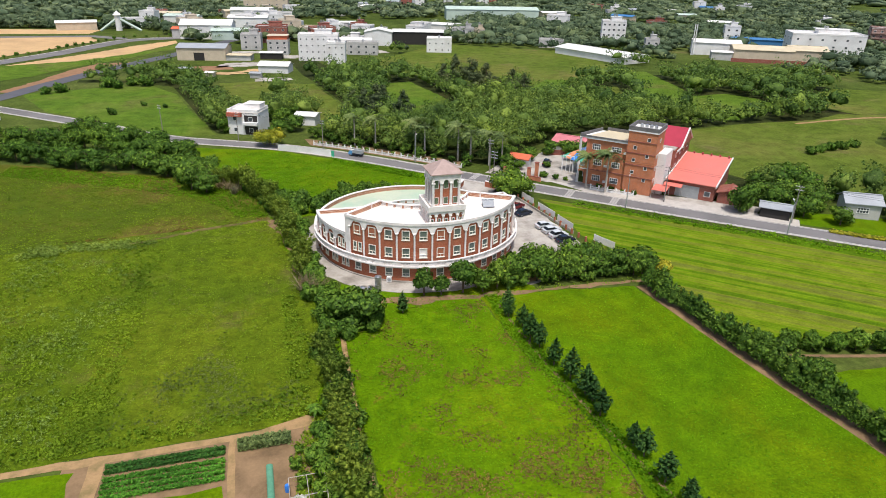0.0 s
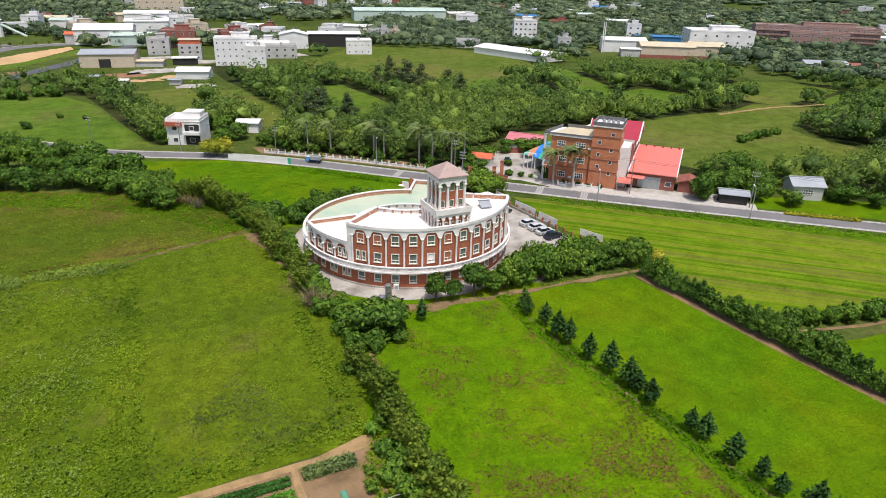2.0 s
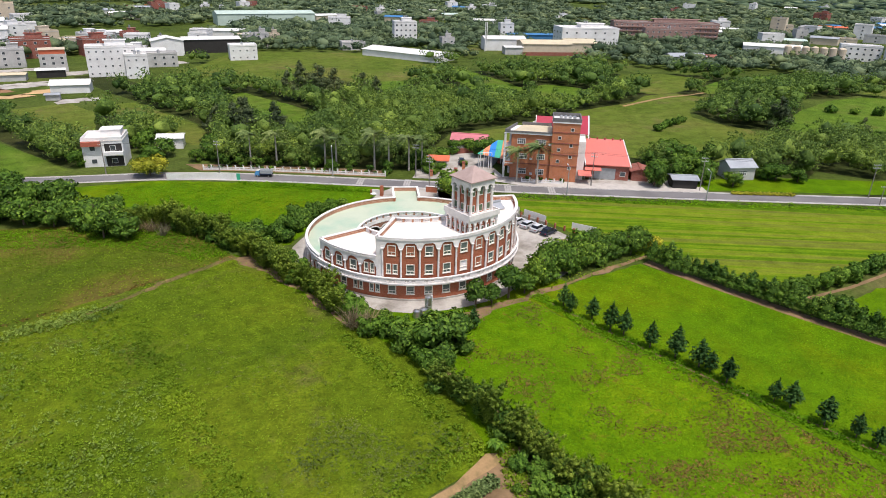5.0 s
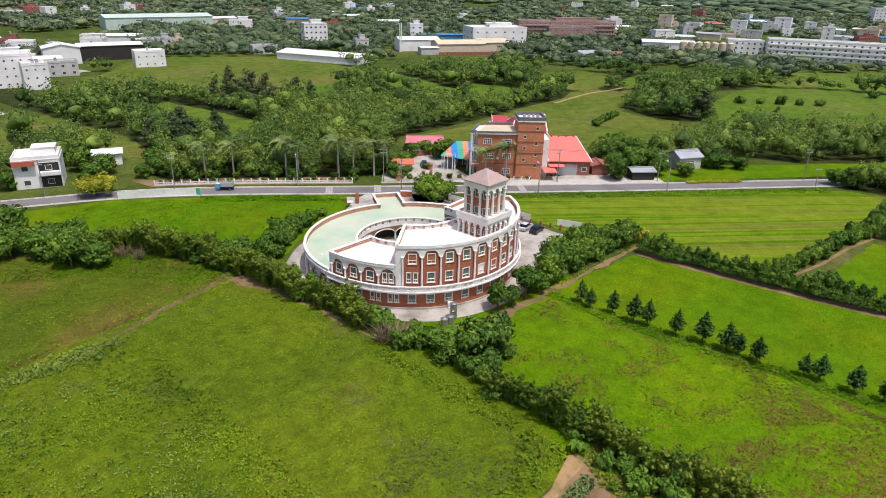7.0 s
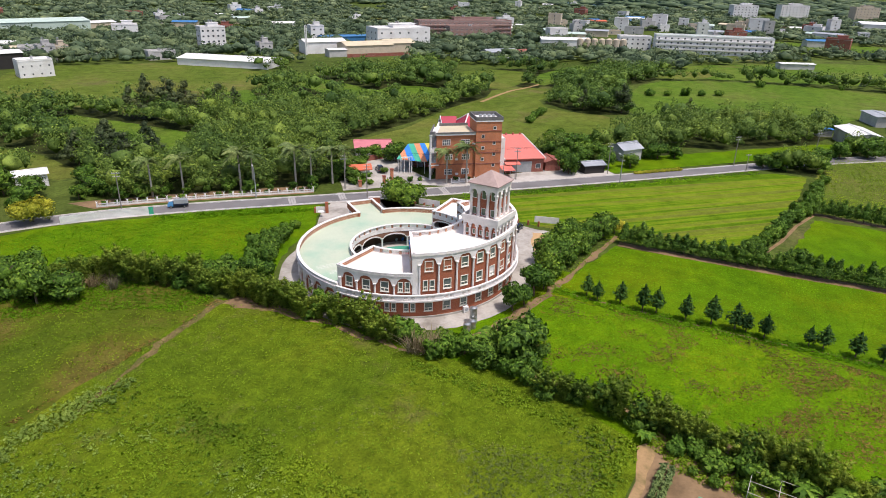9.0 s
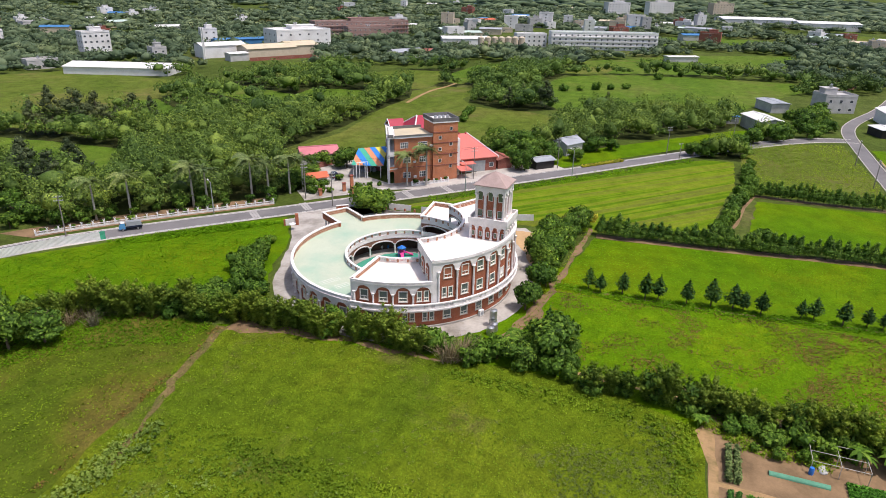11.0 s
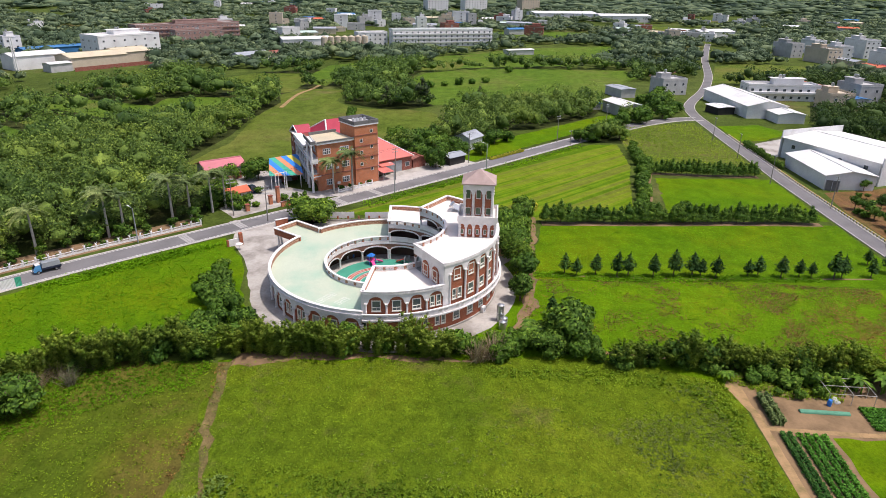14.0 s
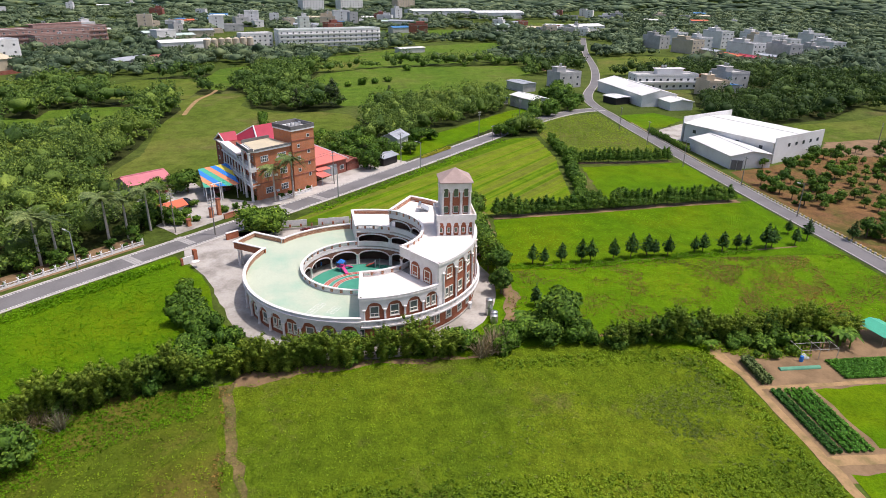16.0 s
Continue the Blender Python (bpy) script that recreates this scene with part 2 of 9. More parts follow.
M["ground"] = field("mixed_scrub_ground", [(0.3, (0.0638, 0.0978, 0.019)), (0.5, (0.0935, 0.136, 0.0285)), (0.7, (0.128, 0.157, 0.0475))], 0.012, 0.12, 0.9, 0.45, 0.4, patches=(0.204, 0.162, 0.0855), patch_scale=0.012, patch_at=(0.6, 0.72))
M["rough"] = field("rough_weed_field", [(0.32, (0.0914, 0.158, 0.01)), (0.5, (0.14, 0.214, 0.01)), (0.68, (0.201, 0.25, 0.0157))], 0.022, 0.45, 2.6, 0.46, 0.6, patches=(0.175, 0.168, 0.0535), patch_scale=0.07, patch_at=(0.56, 0.74))
M["rough2"] = field("brown_weed_field", [(0.32, (0.0732, 0.126, 0.00944)), (0.5, (0.102, 0.14, 0.0121)), (0.64, (0.139, 0.133, 0.0202)), (0.74, (0.155, 0.119, 0.0235))], 0.03, 0.3, 2.0, 0.4, 0.4, patches=(0.163, 0.123, 0.0404), patch_scale=0.03, patch_at=(0.5, 0.66))
M["lawn_a"] = field("green_field_with_bare_tufts", [(0.32, (0.095, 0.195, 0.0013)), (0.5, (0.122, 0.24, 0.0013)), (0.68, (0.155, 0.25, 0.0026))], 0.05, 0.4, 2.6, 0.38, 0.3, patches=(0.18, 0.113, 0.0226), patch_scale=0.2, patch_at=(0.6, 0.74))
M["lawn_b"] = field("bright_green_field", [(0.32, (0.0849, 0.195, 0.00167)), (0.5, (0.106, 0.212, 0.00139)), (0.68, (0.149, 0.221, 0.00167))], 0.035, 0.22, 2.6, 0.36, 0.35)
M["rows"] = field("mown_yellow_green_field", [(0.42, (0.085, 0.165, 0.005)), (0.49, (0.13, 0.225, 0.0058)), (0.53, (0.175, 0.232, 0.0146)), (0.64, (0.138, 0.165, 0.026))], 0.075, 0.25, 2.2, 0.3, 0.2, stretch=(-42, 0.12, 4.5))
M["meadow"] = field("meadow", [(0.3, (0.084, 0.162, 0.02)), (0.5, (0.112, 0.195, 0.022)), (0.7, (0.155, 0.205, 0.042))], 0.03, 0.2, 1.6, 0.42, 0.3, patches=(0.15, 0.165, 0.05), patch_scale=0.035, patch_at=(0.55, 0.7))
M["meadow2"] = field("dry_meadow", [(0.3, (0.098, 0.152, 0.02)), (0.5, (0.130, 0.178, 0.03)), (0.7, (0.178, 0.186, 0.05))], 0.024, 0.2, 1.6, 0.42, 0.3, patches=(0.19, 0.165, 0.075), patch_scale=0.04, patch_at=(0.56, 0.72))
M["dark_cap"] = plain("weathered_parapet_coping", (0.17, 0.165, 0.165), 0.25, 0.8, 5, 0.9)
M["dull_red"] = plain("dull_red_fascia", (0.42, 0.12, 0.075), 0.15, 0.8, 6)
M["hatch"] = plain("worn_road_paint", (0.374, 0.358, 0.341), 0.15, 0.6, 5, 0.85)
M["leaf_lawn"] = leaves("lawn_blades", (0.115, 0.265, 0.004), (0.15, 0.33, 0.005), (0.20, 0.39, 0.01), passes=0.5, grain=0.25)
M["leaf_dry"] = leaves("dry_weed_stalks", (0.108, 0.0744, 0.0245), (0.226, 0.141, 0.0476), (0.36, 0.224, 0.0816))
M["leaf_palm"] = leaves("palm_fronds", (0.09, 0.14, 0.05), (0.165, 0.225, 0.085), (0.26, 0.32, 0.13))
M["leaf_sage"] = leaves("grey_grass_plumes", (0.16, 0.205, 0.05), (0.20, 0.25, 0.065), (0.26, 0.30, 0.09), passes=0.5, grain=0.3)
M["leaf_crop_light"] = leaves("leafy_crop_foliage", (0.04, 0.14, 0.012), (0.085, 0.25, 0.025), (0.16, 0.36, 0.05))
M["rough_dry"] = field("dry_trodden_grass", [(0.3, (0.10, 0.13, 0.03)), (0.5, (0.17, 0.14, 0.06)), (0.7, (0.26, 0.19, 0.10))], 0.25, 0.8, 3.0, 0.4, 0.2)
# the darkness between crowns is put into this floor colour
M["litter"] = field("leaf_litter_with_painted_shade", [(0.3, (0.03, 0.045, 0.014)), (0.5, (0.045, 0.06, 0.018)), (0.7, (0.065, 0.068, 0.025))], 0.05, 0.3, 1.6, 0.4, 0.4)
M["orchard"] = field("orchard_floor", [(0.33, (0.08, 0.105, 0.025)), (0.46, (0.15, 0.12, 0.045)), (0.6, (0.25, 0.14, 0.07))], 0.05, 0.35, 2.0, 0.4, 0.3, patches=(0.21, 0.118, 0.066), patch_scale=0.14, patch_at=(0.47, 0.6))
M["leaf"] = leaves("broad_leaf_foliage", (0.0343, 0.0789, 0.0133), (0.0857, 0.173, 0.0233), (0.183, 0.296, 0.0399))
M["leaf_light"] = leaves("light_foliage", (0.045, 0.102, 0.0135), (0.105, 0.207, 0.024), (0.195, 0.307, 0.045))
M["leaf_bamboo"] = leaves("bamboo_foliage", (0.11, 0.175, 0.024), (0.205, 0.295, 0.038), (0.33, 0.41, 0.07), passes=0.4, grain=0.5)
M["leaf_conifer"] = leaves("conifer_foliage", (0.0172, 0.0517, 0.015), (0.0389, 0.0992, 0.0225), (0.0776, 0.161, 0.0338), passes=0.12)
M["leaf_dark"] = leaves("casuarina_foliage", (0.042, 0.062, 0.032), (0.085, 0.115, 0.055), (0.14, 0.175, 0.085))
M["leaf_yellow"] = leaves("yellow_blossom_foliage", (0.18, 0.20, 0.02), (0.44, 0.41, 0.03), (0.62, 0.55, 0.08), grain=0.6)
M["leaf_pale"] = leaves("pale_broad_weed_leaves", (0.20, 0.29, 0.05), (0.27, 0.37, 0.075), (0.36, 0.45, 0.12), passes=0.45, grain=0.4)
M["leaf_weed"] = leaves("weed_foliage", (0.165, 0.265, 0.016), (0.22, 0.335, 0.02), (0.29, 0.40, 0.035), passes=0.5, grain=0.3)
M["leaf_crop"] = leaves("crop_foliage", (0.03, 0.10, 0.018), (0.06, 0.17, 0.028), (0.12, 0.25, 0.05), grain=0.6)
M["straw"] = leaves("dry_stalks", (0.176, 0.132, 0.077), (0.286, 0.231, 0.154), (0.396, 0.341, 0.253))
# darker greens for the near woods south of y = 20
M["wood_deep"] = leaves("dark_southern_foliage", (0.026, 0.056, 0.016), (0.062, 0.112, 0.028), (0.118, 0.182, 0.046), grain=0.7)
# cooler, paler greens put distance haze into the far foliage colour
M["wood_far"] = leaves("haze_tinted_far_foliage", (0.062, 0.098, 0.058), (0.118, 0.172, 0.10), (0.19, 0.25, 0.145), grain=0.7)
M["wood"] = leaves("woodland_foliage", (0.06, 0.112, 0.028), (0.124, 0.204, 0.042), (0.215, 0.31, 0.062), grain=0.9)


# ---- mesh helpers ----
def part(name, bm, material, parent, label="", at=None):
    """Links a bmesh as one mesh object under parent."""
    data = bpy.data.meshes.new(name)
    bm.normal_update()
    bm.to_mesh(data)
    bm.free()
    data.materials.append(material)
    return placed(name, data, parent, at, label)


def placed(name, data, parent, at=None, label=""):
    ob = new(name, data)
    ob.parent = parent
    if at is not None:
        ob.matrix_basis = at
    if label:
        tagged(ob, label)
    return ob


def thing(name, label, category, m=None, group="", kind=""):
    ob = new(name)
    ob.empty_display_size = 0.5
    if m is not None:
        ob.matrix_basis = m
    return tagged(ob, label, category, group, kind)


def setting(name, bm, material, label, category):
    ob = part(name, bm, material, None)
    return tagged(ob, label, category, kind="structure")


def hexa(bm, low, high):
    """A solid between two quads of four points each, low then high."""
    v = [bm.verts.new(p) for p in (*low, *high)]
    for f in ((3, 2, 1, 0), (4, 5, 6, 7), (0, 1, 5, 4), (1, 2, 6, 5), (2, 3, 7, 6), (3, 0, 4, 7)):
        bm.faces.new([v[i] for i in f])
    return bm


def box(bm, x0, x1, y0, y1, z0, z1):
    return hexa(bm, [(x0, y0, z0), (x1, y0, z0), (x1, y1, z0), (x0, y1, z0)], [(x0, y0, z1), (x1, y0, z1), (x1, y1, z1), (x0, y1, z1)])


def prism(bm, poly, z0, z1):
    low = [bm.verts.new((*p, z0)) for p in poly]
    high = [bm.verts.new((*p, z1)) for p in poly]
    n = len(poly)
    bm.faces.new(low[::-1])
    bm.faces.new(high)
    for i in range(n):
        bm.faces.new((low[i], low[(i + 1) % n], high[(i + 1) % n], high[i]))
    return bm


def tube(bm, x, y, z0, z1, r0, r1=None, n=8):
    r1 = r0 if r1 is None else r1
    low = [(x + r0 * math.cos(math.tau * i / n), y + r0 * math.sin(math.tau * i / n), z0) for i in range(n)]
    high = [(x + r1 * math.cos(math.tau * i / n), y + r1 * math.sin(math.tau * i / n), z1) for i in range(n)]
    a = [bm.verts.new(p) for p in low]
    b = [bm.verts.new(p) for p in high]
    bm.faces.new(a[::-1])
    bm.faces.new(b)
    for i in range(n):
        bm.faces.new((a[i], a[(i + 1) % n], b[(i + 1) % n], b[i]))
    return bm


def beam(bm, p, q, r, n=5):
    """A round bar from p to q."""
    p, q = Vector(p), Vector(q)
    turn = (q - p).to_track_quat("Z", "Y").to_matrix()
    a, b = [], []
    for i in range(n):
        o = turn @ Vector((r * math.cos(math.tau * i / n), r * math.sin(math.tau * i / n), 0))
        a.append(bm.verts.new(p + o))
        b.append(bm.verts.new(q + o))
    bm.faces.new(a[::-1])
    bm.faces.new(b)
    for i in range(n):
        bm.faces.new((a[i], a[(i + 1) % n], b[(i + 1) % n], b[i]))
    return bm


def lathe(bm, profile, n=16):
    """A shell turned about z from (radius, height) points, closed at both ends."""
    rings = [[bm.verts.new((r * math.cos(math.tau * i / n), r * math.sin(math.tau * i / n), z)) for i in range(n)] for r, z in profile]
    for a, b in zip(rings, rings[1:]):
        for i in range(n):
            bm.faces.new((a[i], a[(i + 1) % n], b[(i + 1) % n], b[i]))
    bm.faces.new(rings[0][::-1])
    bm.faces.new(rings[-1])
    return bm


def polar(r, a):
    return r * math.cos(radians(a)), r * math.sin(radians(a))


def arc(bm, r0, r1, a0, a1, z0, z1, step=3.0):
    """A curved solid between two radii, two angles and two heights."""
    n = max(1, math.ceil(abs(a1 - a0) / step))
    rings = []
    for i in range(n + 1):
        a = a0 + (a1 - a0) * i / n
        rings.append([bm.verts.new((*polar(r, a), z)) for r, z in ((r0, z0), (r1, z0), (r1, z1), (r0, z1))])
    for p, q in zip(rings, rings[1:]):
        for k in range(4):
            bm.faces.new((p[k], p[(k + 1) % 4], q[(k + 1) % 4], q[k]))
    bm.faces.new(rings[0][::-1])
    bm.faces.new(rings[-1])
    return bm


def arc_slope(bm, r0, r1, a0, a1, low0, low1, high):
    """A curved solid whose underside runs from low0 at a0 to low1 at a1."""
    return hexa(bm, [(*polar(r0, a0), low0), (*polar(r1, a0), low0), (*polar(r1, a1), low1), (*polar(r0, a1), low1)], [(*polar(r0, a0), high), (*polar(r1, a0), high), (*polar(r1, a1), high), (*polar(r0, a1), high)])


def arch_band(bm, r0, r1, half, spring, rise, top, bay, slices=10, side=True):
    """A curved wall piece of one bay (degrees either side of 0) with an arched opening under it."""
    if side:
        for s in (-1, 1):
            arc(bm, r0, r1, s * half, s * bay, spring, top, 9)
    for i in range(slices):
        t0, t1 = -1 + 2 * i / slices, -1 + 2 * (i + 1) / slices
        arc_slope(bm, r0, r1, half * t0, half * t1, spring + rise * math.sqrt(max(0, 1 - t0 * t0)), spring + rise * math.sqrt(max(0, 1 - t1 * t1)), top)
    return bm


def B():
    return bmesh.new()


def np_mesh(name, geo, material):
    """A mesh from vertices, faces and, where given, soft shading normals."""
    verts, faces = geo[0], geo[1]
    data = bpy.data.meshes.new(name)
    data.vertices.add(len(verts))
    data.vertices.foreach_set("co", np.asarray(verts, np.float32).ravel())
    f = np.asarray(faces, np.int32)
    data.loops.add(f.size)
    data.loops.foreach_set("vertex_index", f.ravel())
    data.polygons.add(len(f))
    data.polygons.foreach_set("loop_start", np.arange(0, f.size, f.shape[1], dtype=np.int32))
    data.update(calc_edges=True)
    if len(geo) > 2:
        n = np.asarray(geo[2], np.float32)
        n = n / (np.linalg.norm(n, axis=1, keepdims=True) + 1e-9)
        data.attributes.new("custom_normal", "FLOAT_VECTOR", "POINT").data.foreach_set("vector", n.ravel())
    data.materials.append(material)
    return data


# ---- ground, fields and roads ----
def ragged(poly, amp, step=2.0):
    """The same outline with its edges broken up unevenly."""
    out = []
    for (x0, y0), (x1, y1) in zip(poly, poly[1:] + poly[:1]):
        n = max(1, min(60, int(math.hypot(x1 - x0, y1 - y0) / step)))
        for i in range(n):
            x, y = x0 + (x1 - x0) * i / n, y0 + (y1 - y0) * i / n
            out.append((x + amp * noise.noise((x * 0.4, y * 0.4, 1.3)) * 1.6, y + amp * noise.noise((x * 0.4, y * 0.4, 8.1)) * 1.6))
    return out


def flat(name, poly, material, label, category, z=0.03, thick=0.0, rough=0.0):
    bm = B()
    if rough:
        poly = ragged(poly, rough)
    if thick:
        prism(bm, poly, z - thick, z)
    else:
        bm.faces.new([bm.verts.new((*p, z)) for p in poly])
        bmesh.ops.triangulate(bm, faces=bm.faces[:])
    for f in bm.faces:
        if f.normal.z < 0 and not thick:
            f.normal_flip()
    return setting(name, bm, material, label, category)


def offset_line(line, d):
    """The line moved sideways by d metres (to its left)."""
    out = []
    for i, p in enumerate(line):
        a = Vector(line[max(0, i - 1)])
        b = Vector(line[min(len(line) - 1, i + 1)])
        t = (b - a).normalized()
        out.append((p[0] - t.y * d, p[1] + t.x * d))
    return out


def smooth(line, rounds=2):
    for _ in range(rounds):
        out = [line[0]]
        for p, q in zip(line, line[1:]):
            out += [(p[0] * 0.75 + q[0] * 0.25, p[1] * 0.75 + q[1] * 0.25), (p[0] * 0.25 + q[0] * 0.75, p[1] * 0.25 + q[1] * 0.75)]
        line = out + [line[-1]]
    return line


def ribbon(name, line, left, right, material, label, category, z=0.05, thick=0.0):
    """A strip along a line between two sideways offsets, as a surface or a raised solid."""
    bm = B()
    a, b = offset_line(line, left), offset_line(line, right)
    tops = [(bm.verts.new((*p, z)), bm.verts.new((*q, z))) for p, q in zip(a, b)]
    for (p0, q0), (p1, q1) in zip(tops, tops[1:]):
        bm.faces.new((p0, q0, q1, p1))
    if thick:
        lows = [(bm.verts.new((*p, z - thick)), bm.verts.new((*q, z - thick))) for p, q in zip(a, b)]
        for i in range(len(tops) - 1):
            bm.faces.new((tops[i][0], tops[i + 1][0], lows[i + 1][0], lows[i][0]))
            bm.faces.new((tops[i][1], lows[i][1], lows[i + 1][1], tops[i + 1][1]))
        bm.faces.new((tops[0][0], lows[0][0], lows[0][1], tops[0][1]))
        bm.faces.new((tops[-1][0], tops[-1][1], lows[-1][1], lows[-1][0]))
    return setting(name, bm, material, label, category)


bm = B()
bmesh.ops.create_grid(bm, x_segments=8, y_segments=8, size=4200)
setting("ground", bm, M["ground"], "green scrubby ground reaching the horizon", "ground")

MAIN = smooth([(200, 20), (196, 34), (176, 56), (154, 75), (118, 105), (92, 127.5), (54, 162), (24, 190), (6, 203), (-12, 211.5), (-29, 220), (-49, 240), (-70, 258), (-110, 292), (-160, 330)])
SIDE = smooth([(-420, 26), (-200, 22), (-60, 20), (22, 18.6), (46, 19), (70, 20), (90, 20.4), (110, 21), (135, 20.8), (160, 21), (187, 20.5), (209, 20.6), (228, 17.6), (248, 10), (276, -3), (334, -22), (400, -38), (445, -50), (560, -85)])
FIELDS = {
    "field_big": ([(-240, 67.6), (2.5, 68.8), (8, 84), (6.6, 100), (5, 108), (2, 133), (0.5, 142.5), (-51, 134), (-240, 104)], "rough", "rough green field overgrown with weeds"),
    "field_brown": ([(-240, 104), (-51, 134), (0.5, 142.5), (-0.5, 159), (-10, 171), (-36, 185), (-66, 199), (-240, 232)], "rough2", "fallow field of brownish grass"),
    "field_green_a": ([(9, 22.4), (37.8, 22.4), (38.3, 62), (35.8, 80), (35.0, 96), (27, 96.8), (18, 97), (10, 97.5), (7.6, 93), (9.6, 88.5), (9.5, 69)], "lawn_a", "bright green field with bare brown tufts"),
    "field_green_b": ([(38, 22.4), (73.4, 23.2), (71, 44), (68.5, 62), (66, 80), (64, 92.5), (50, 94.5), (41, 94.5), (35.2, 96), (36, 80), (38.5, 62)], "lawn_b", "even bright green field"),
    "field_rows": ([(67, 97), (66, 107), (66, 141), (84, 126), (108, 106), (140, 78), (147, 71), (148, 62), (120, 62.5), (101, 66), (78, 69), (72, 72), (70, 84)], "rows", "mown yellow-green field with tractor rows"),
    "field_verge": ([(3, 146), (8, 141.5), (12.5, 141.4), (18, 145.4), (24, 148.4), (36, 152.6), (44, 158.2), (48, 161.4), (46, 164), (22, 185), (4, 199), (-14, 205), (-30, 211), (-20, 195), (-12, 184), (2, 168)], "lawn_b", "green grass field beside the road"),
    "field_roadside": ([(118, 112), (132, 100), (152, 84), (170, 70), (196, 48), (206, 50), (198, 62), (176, 80), (158, 96), (140, 110), (124, 118)], "lawn_b", "rough grass along the far side of the road"),
    "field_east": ([(77, 61), (108, 57.5), (111, 24.2), (76, 23.6)], "lawn_b", "small green field between hedges"),
    "field_corner": ([(128, 60), (150, 60), (178, 56), (190, 25), (140, 24.2), (116, 24.4), (114, 57)], "meadow2", "pale grassy field beside the side road"),
    "field_behind": ([(103, 196), (133, 193), (175, 200), (207, 200), (226, 207), (244, 200), (247, 188), (243, 178), (215, 177), (202, 168), (198, 157), (200, 143), (194, 130), (160, 119), (145, 121), (134, 127), (130, 139), (127, 150), (112, 166), (104, 176)], "meadow2", "open grass field behind the brick building"),
    "field_middle": ([(222, 140), (253, 148), (290, 152), (315, 147), (336, 124), (347, 85), (351, 26), (319, 23), (274, 46), (240, 58), (216, 76), (212, 98), (216, 120), (212, 132)], "meadow", "wide green meadow between woods"),
    "field_far": ([(335, 140), (393, 153), (470, 90), (515, 10), (431, 12), (372, 50)], "meadow", "distant green meadow"),
    "field_north": ([(85, 396), (112, 430), (134, 441), (164, 419), (196, 401), (198, 328), (186, 308), (138, 290), (113, 282), (96, 262), (88, 268), (86, 313), (77, 323), (63, 337), (66, 380)], "meadow2", "distant grass field in front of low buildings"),
    "field_west": ([(-92, 306), (-63, 315), (-42, 314), (-31, 294), (-24, 263), (-13, 222), (-24, 222), (-34, 229), (-52, 248), (-74, 268)], "meadow", "green field beyond the road"),
    "clearing_one": ([(12, 312), (27, 308), (34, 256), (31, 230), (23, 230), (20, 266)], "meadow2", "long clearing among trees"),
    "clearing_house": ([(-15, 317), (5, 320), (10, 296), (4, 270), (-4, 258), (-9, 284)], "meadow2", "mown clearing behind the white house"),
    "clearing_two": ([(60, 304), (72, 308), (77, 274), (80, 242), (70, 231), (48, 216), (46, 228), (50, 252)], "meadow", "grass clearing among trees"),
    "clearing_strip": ([(185, 316), (205, 316), (195, 270), (189, 250), (162, 226), (156, 242), (172, 275)], "meadow", "long grass strip between tree belts"),
    "clearing_three": ([(108, 256), (112, 266), (140, 302), (153, 298), (135, 268), (114, 252)], "meadow", "grass clearing among trees"),
    "field_strip": ([(134, -36), (163, -46), (170, -78), (190, -120), (165, -125), (142, -75), (136, -52)], "meadow2", "mown grass strip by the white halls"),
    "field_far_east": ([(306, -14), (345, -28), (385, -40), (407, -66), (399, -105), (334, -80), (310, -48)], "meadow2", "distant rough meadow"),
    "field_far_long": ([(540, 200), (640, 180), (660, 20), (600, 0), (545, 60)], "meadow", "distant meadow behind the long building"),
    "clearing_belt": ([(160, 214), (187, 250), (207, 253), (214, 240), (214, 222), (175, 205)], "meadow", "narrow grass clearing between tree belts"),
    "clearing_nook": ([(146, 276), (150, 282), (166, 277), (152, 238), (142, 236)], "meadow2", "small grass nook among trees"),
    "clearing_back": ([(228, 214), (234, 238), (270, 254), (293, 243), (298, 217), (262, 204), (234, 204)], "meadow2", "dry grass clearing behind the tree belt"),
    "clearing_shade": ([(283, 318), (297, 311), (291, 299), (227, 278), (219, 286)], "meadow2", "dull grass clearing near the factory"),
    "clearing_path": ([(256, 192), (262, 203), (294, 211), (337, 210), (352, 196), (313, 187)], "meadow", "bright grass clearing past the track"),
    "field_patch": ([(328, 152), (363, 154), (376, 125), (330, 130)], "meadow2", "pale grass patch between tree rows"),
    "field_lane": ([(160, 17.5), (186, 17), (190, 0), (176, -7), (162, 8)], "lawn_b", "bright grass between the lane and the white halls"),
    "field_far_south": ([(560, -110), (760, -160), (800, -60), (600, -40)], "meadow2", "distant pale field"),
}
for i, (name, (poly, mat, label)) in enumerate(FIELDS.items()):
    flat(name, poly, M[mat], label, "field", 0.03 if i < 9 else 0.012 + 0.004 * (i - 8), rough=0.5)
flat("bare_plot", [(143, -45), (134, -40), (123, -31), (116, -37), (112, -47), (120, -60), (136, -66)], M["soil"], "pale bare plot behind the orchard", "soil", 0.03, rough=0.8)
orchard_soil = flat("orchard_soil", [(30, 14.8), (60, 15.4), (84, 16), (100, 14), (104, 0), (112, -15), (126, -40), (136, -66), (90, -90), (30, -60)], M["orchard"], "reddish soil and scrub under young orchard trees", "soil", 0.02)

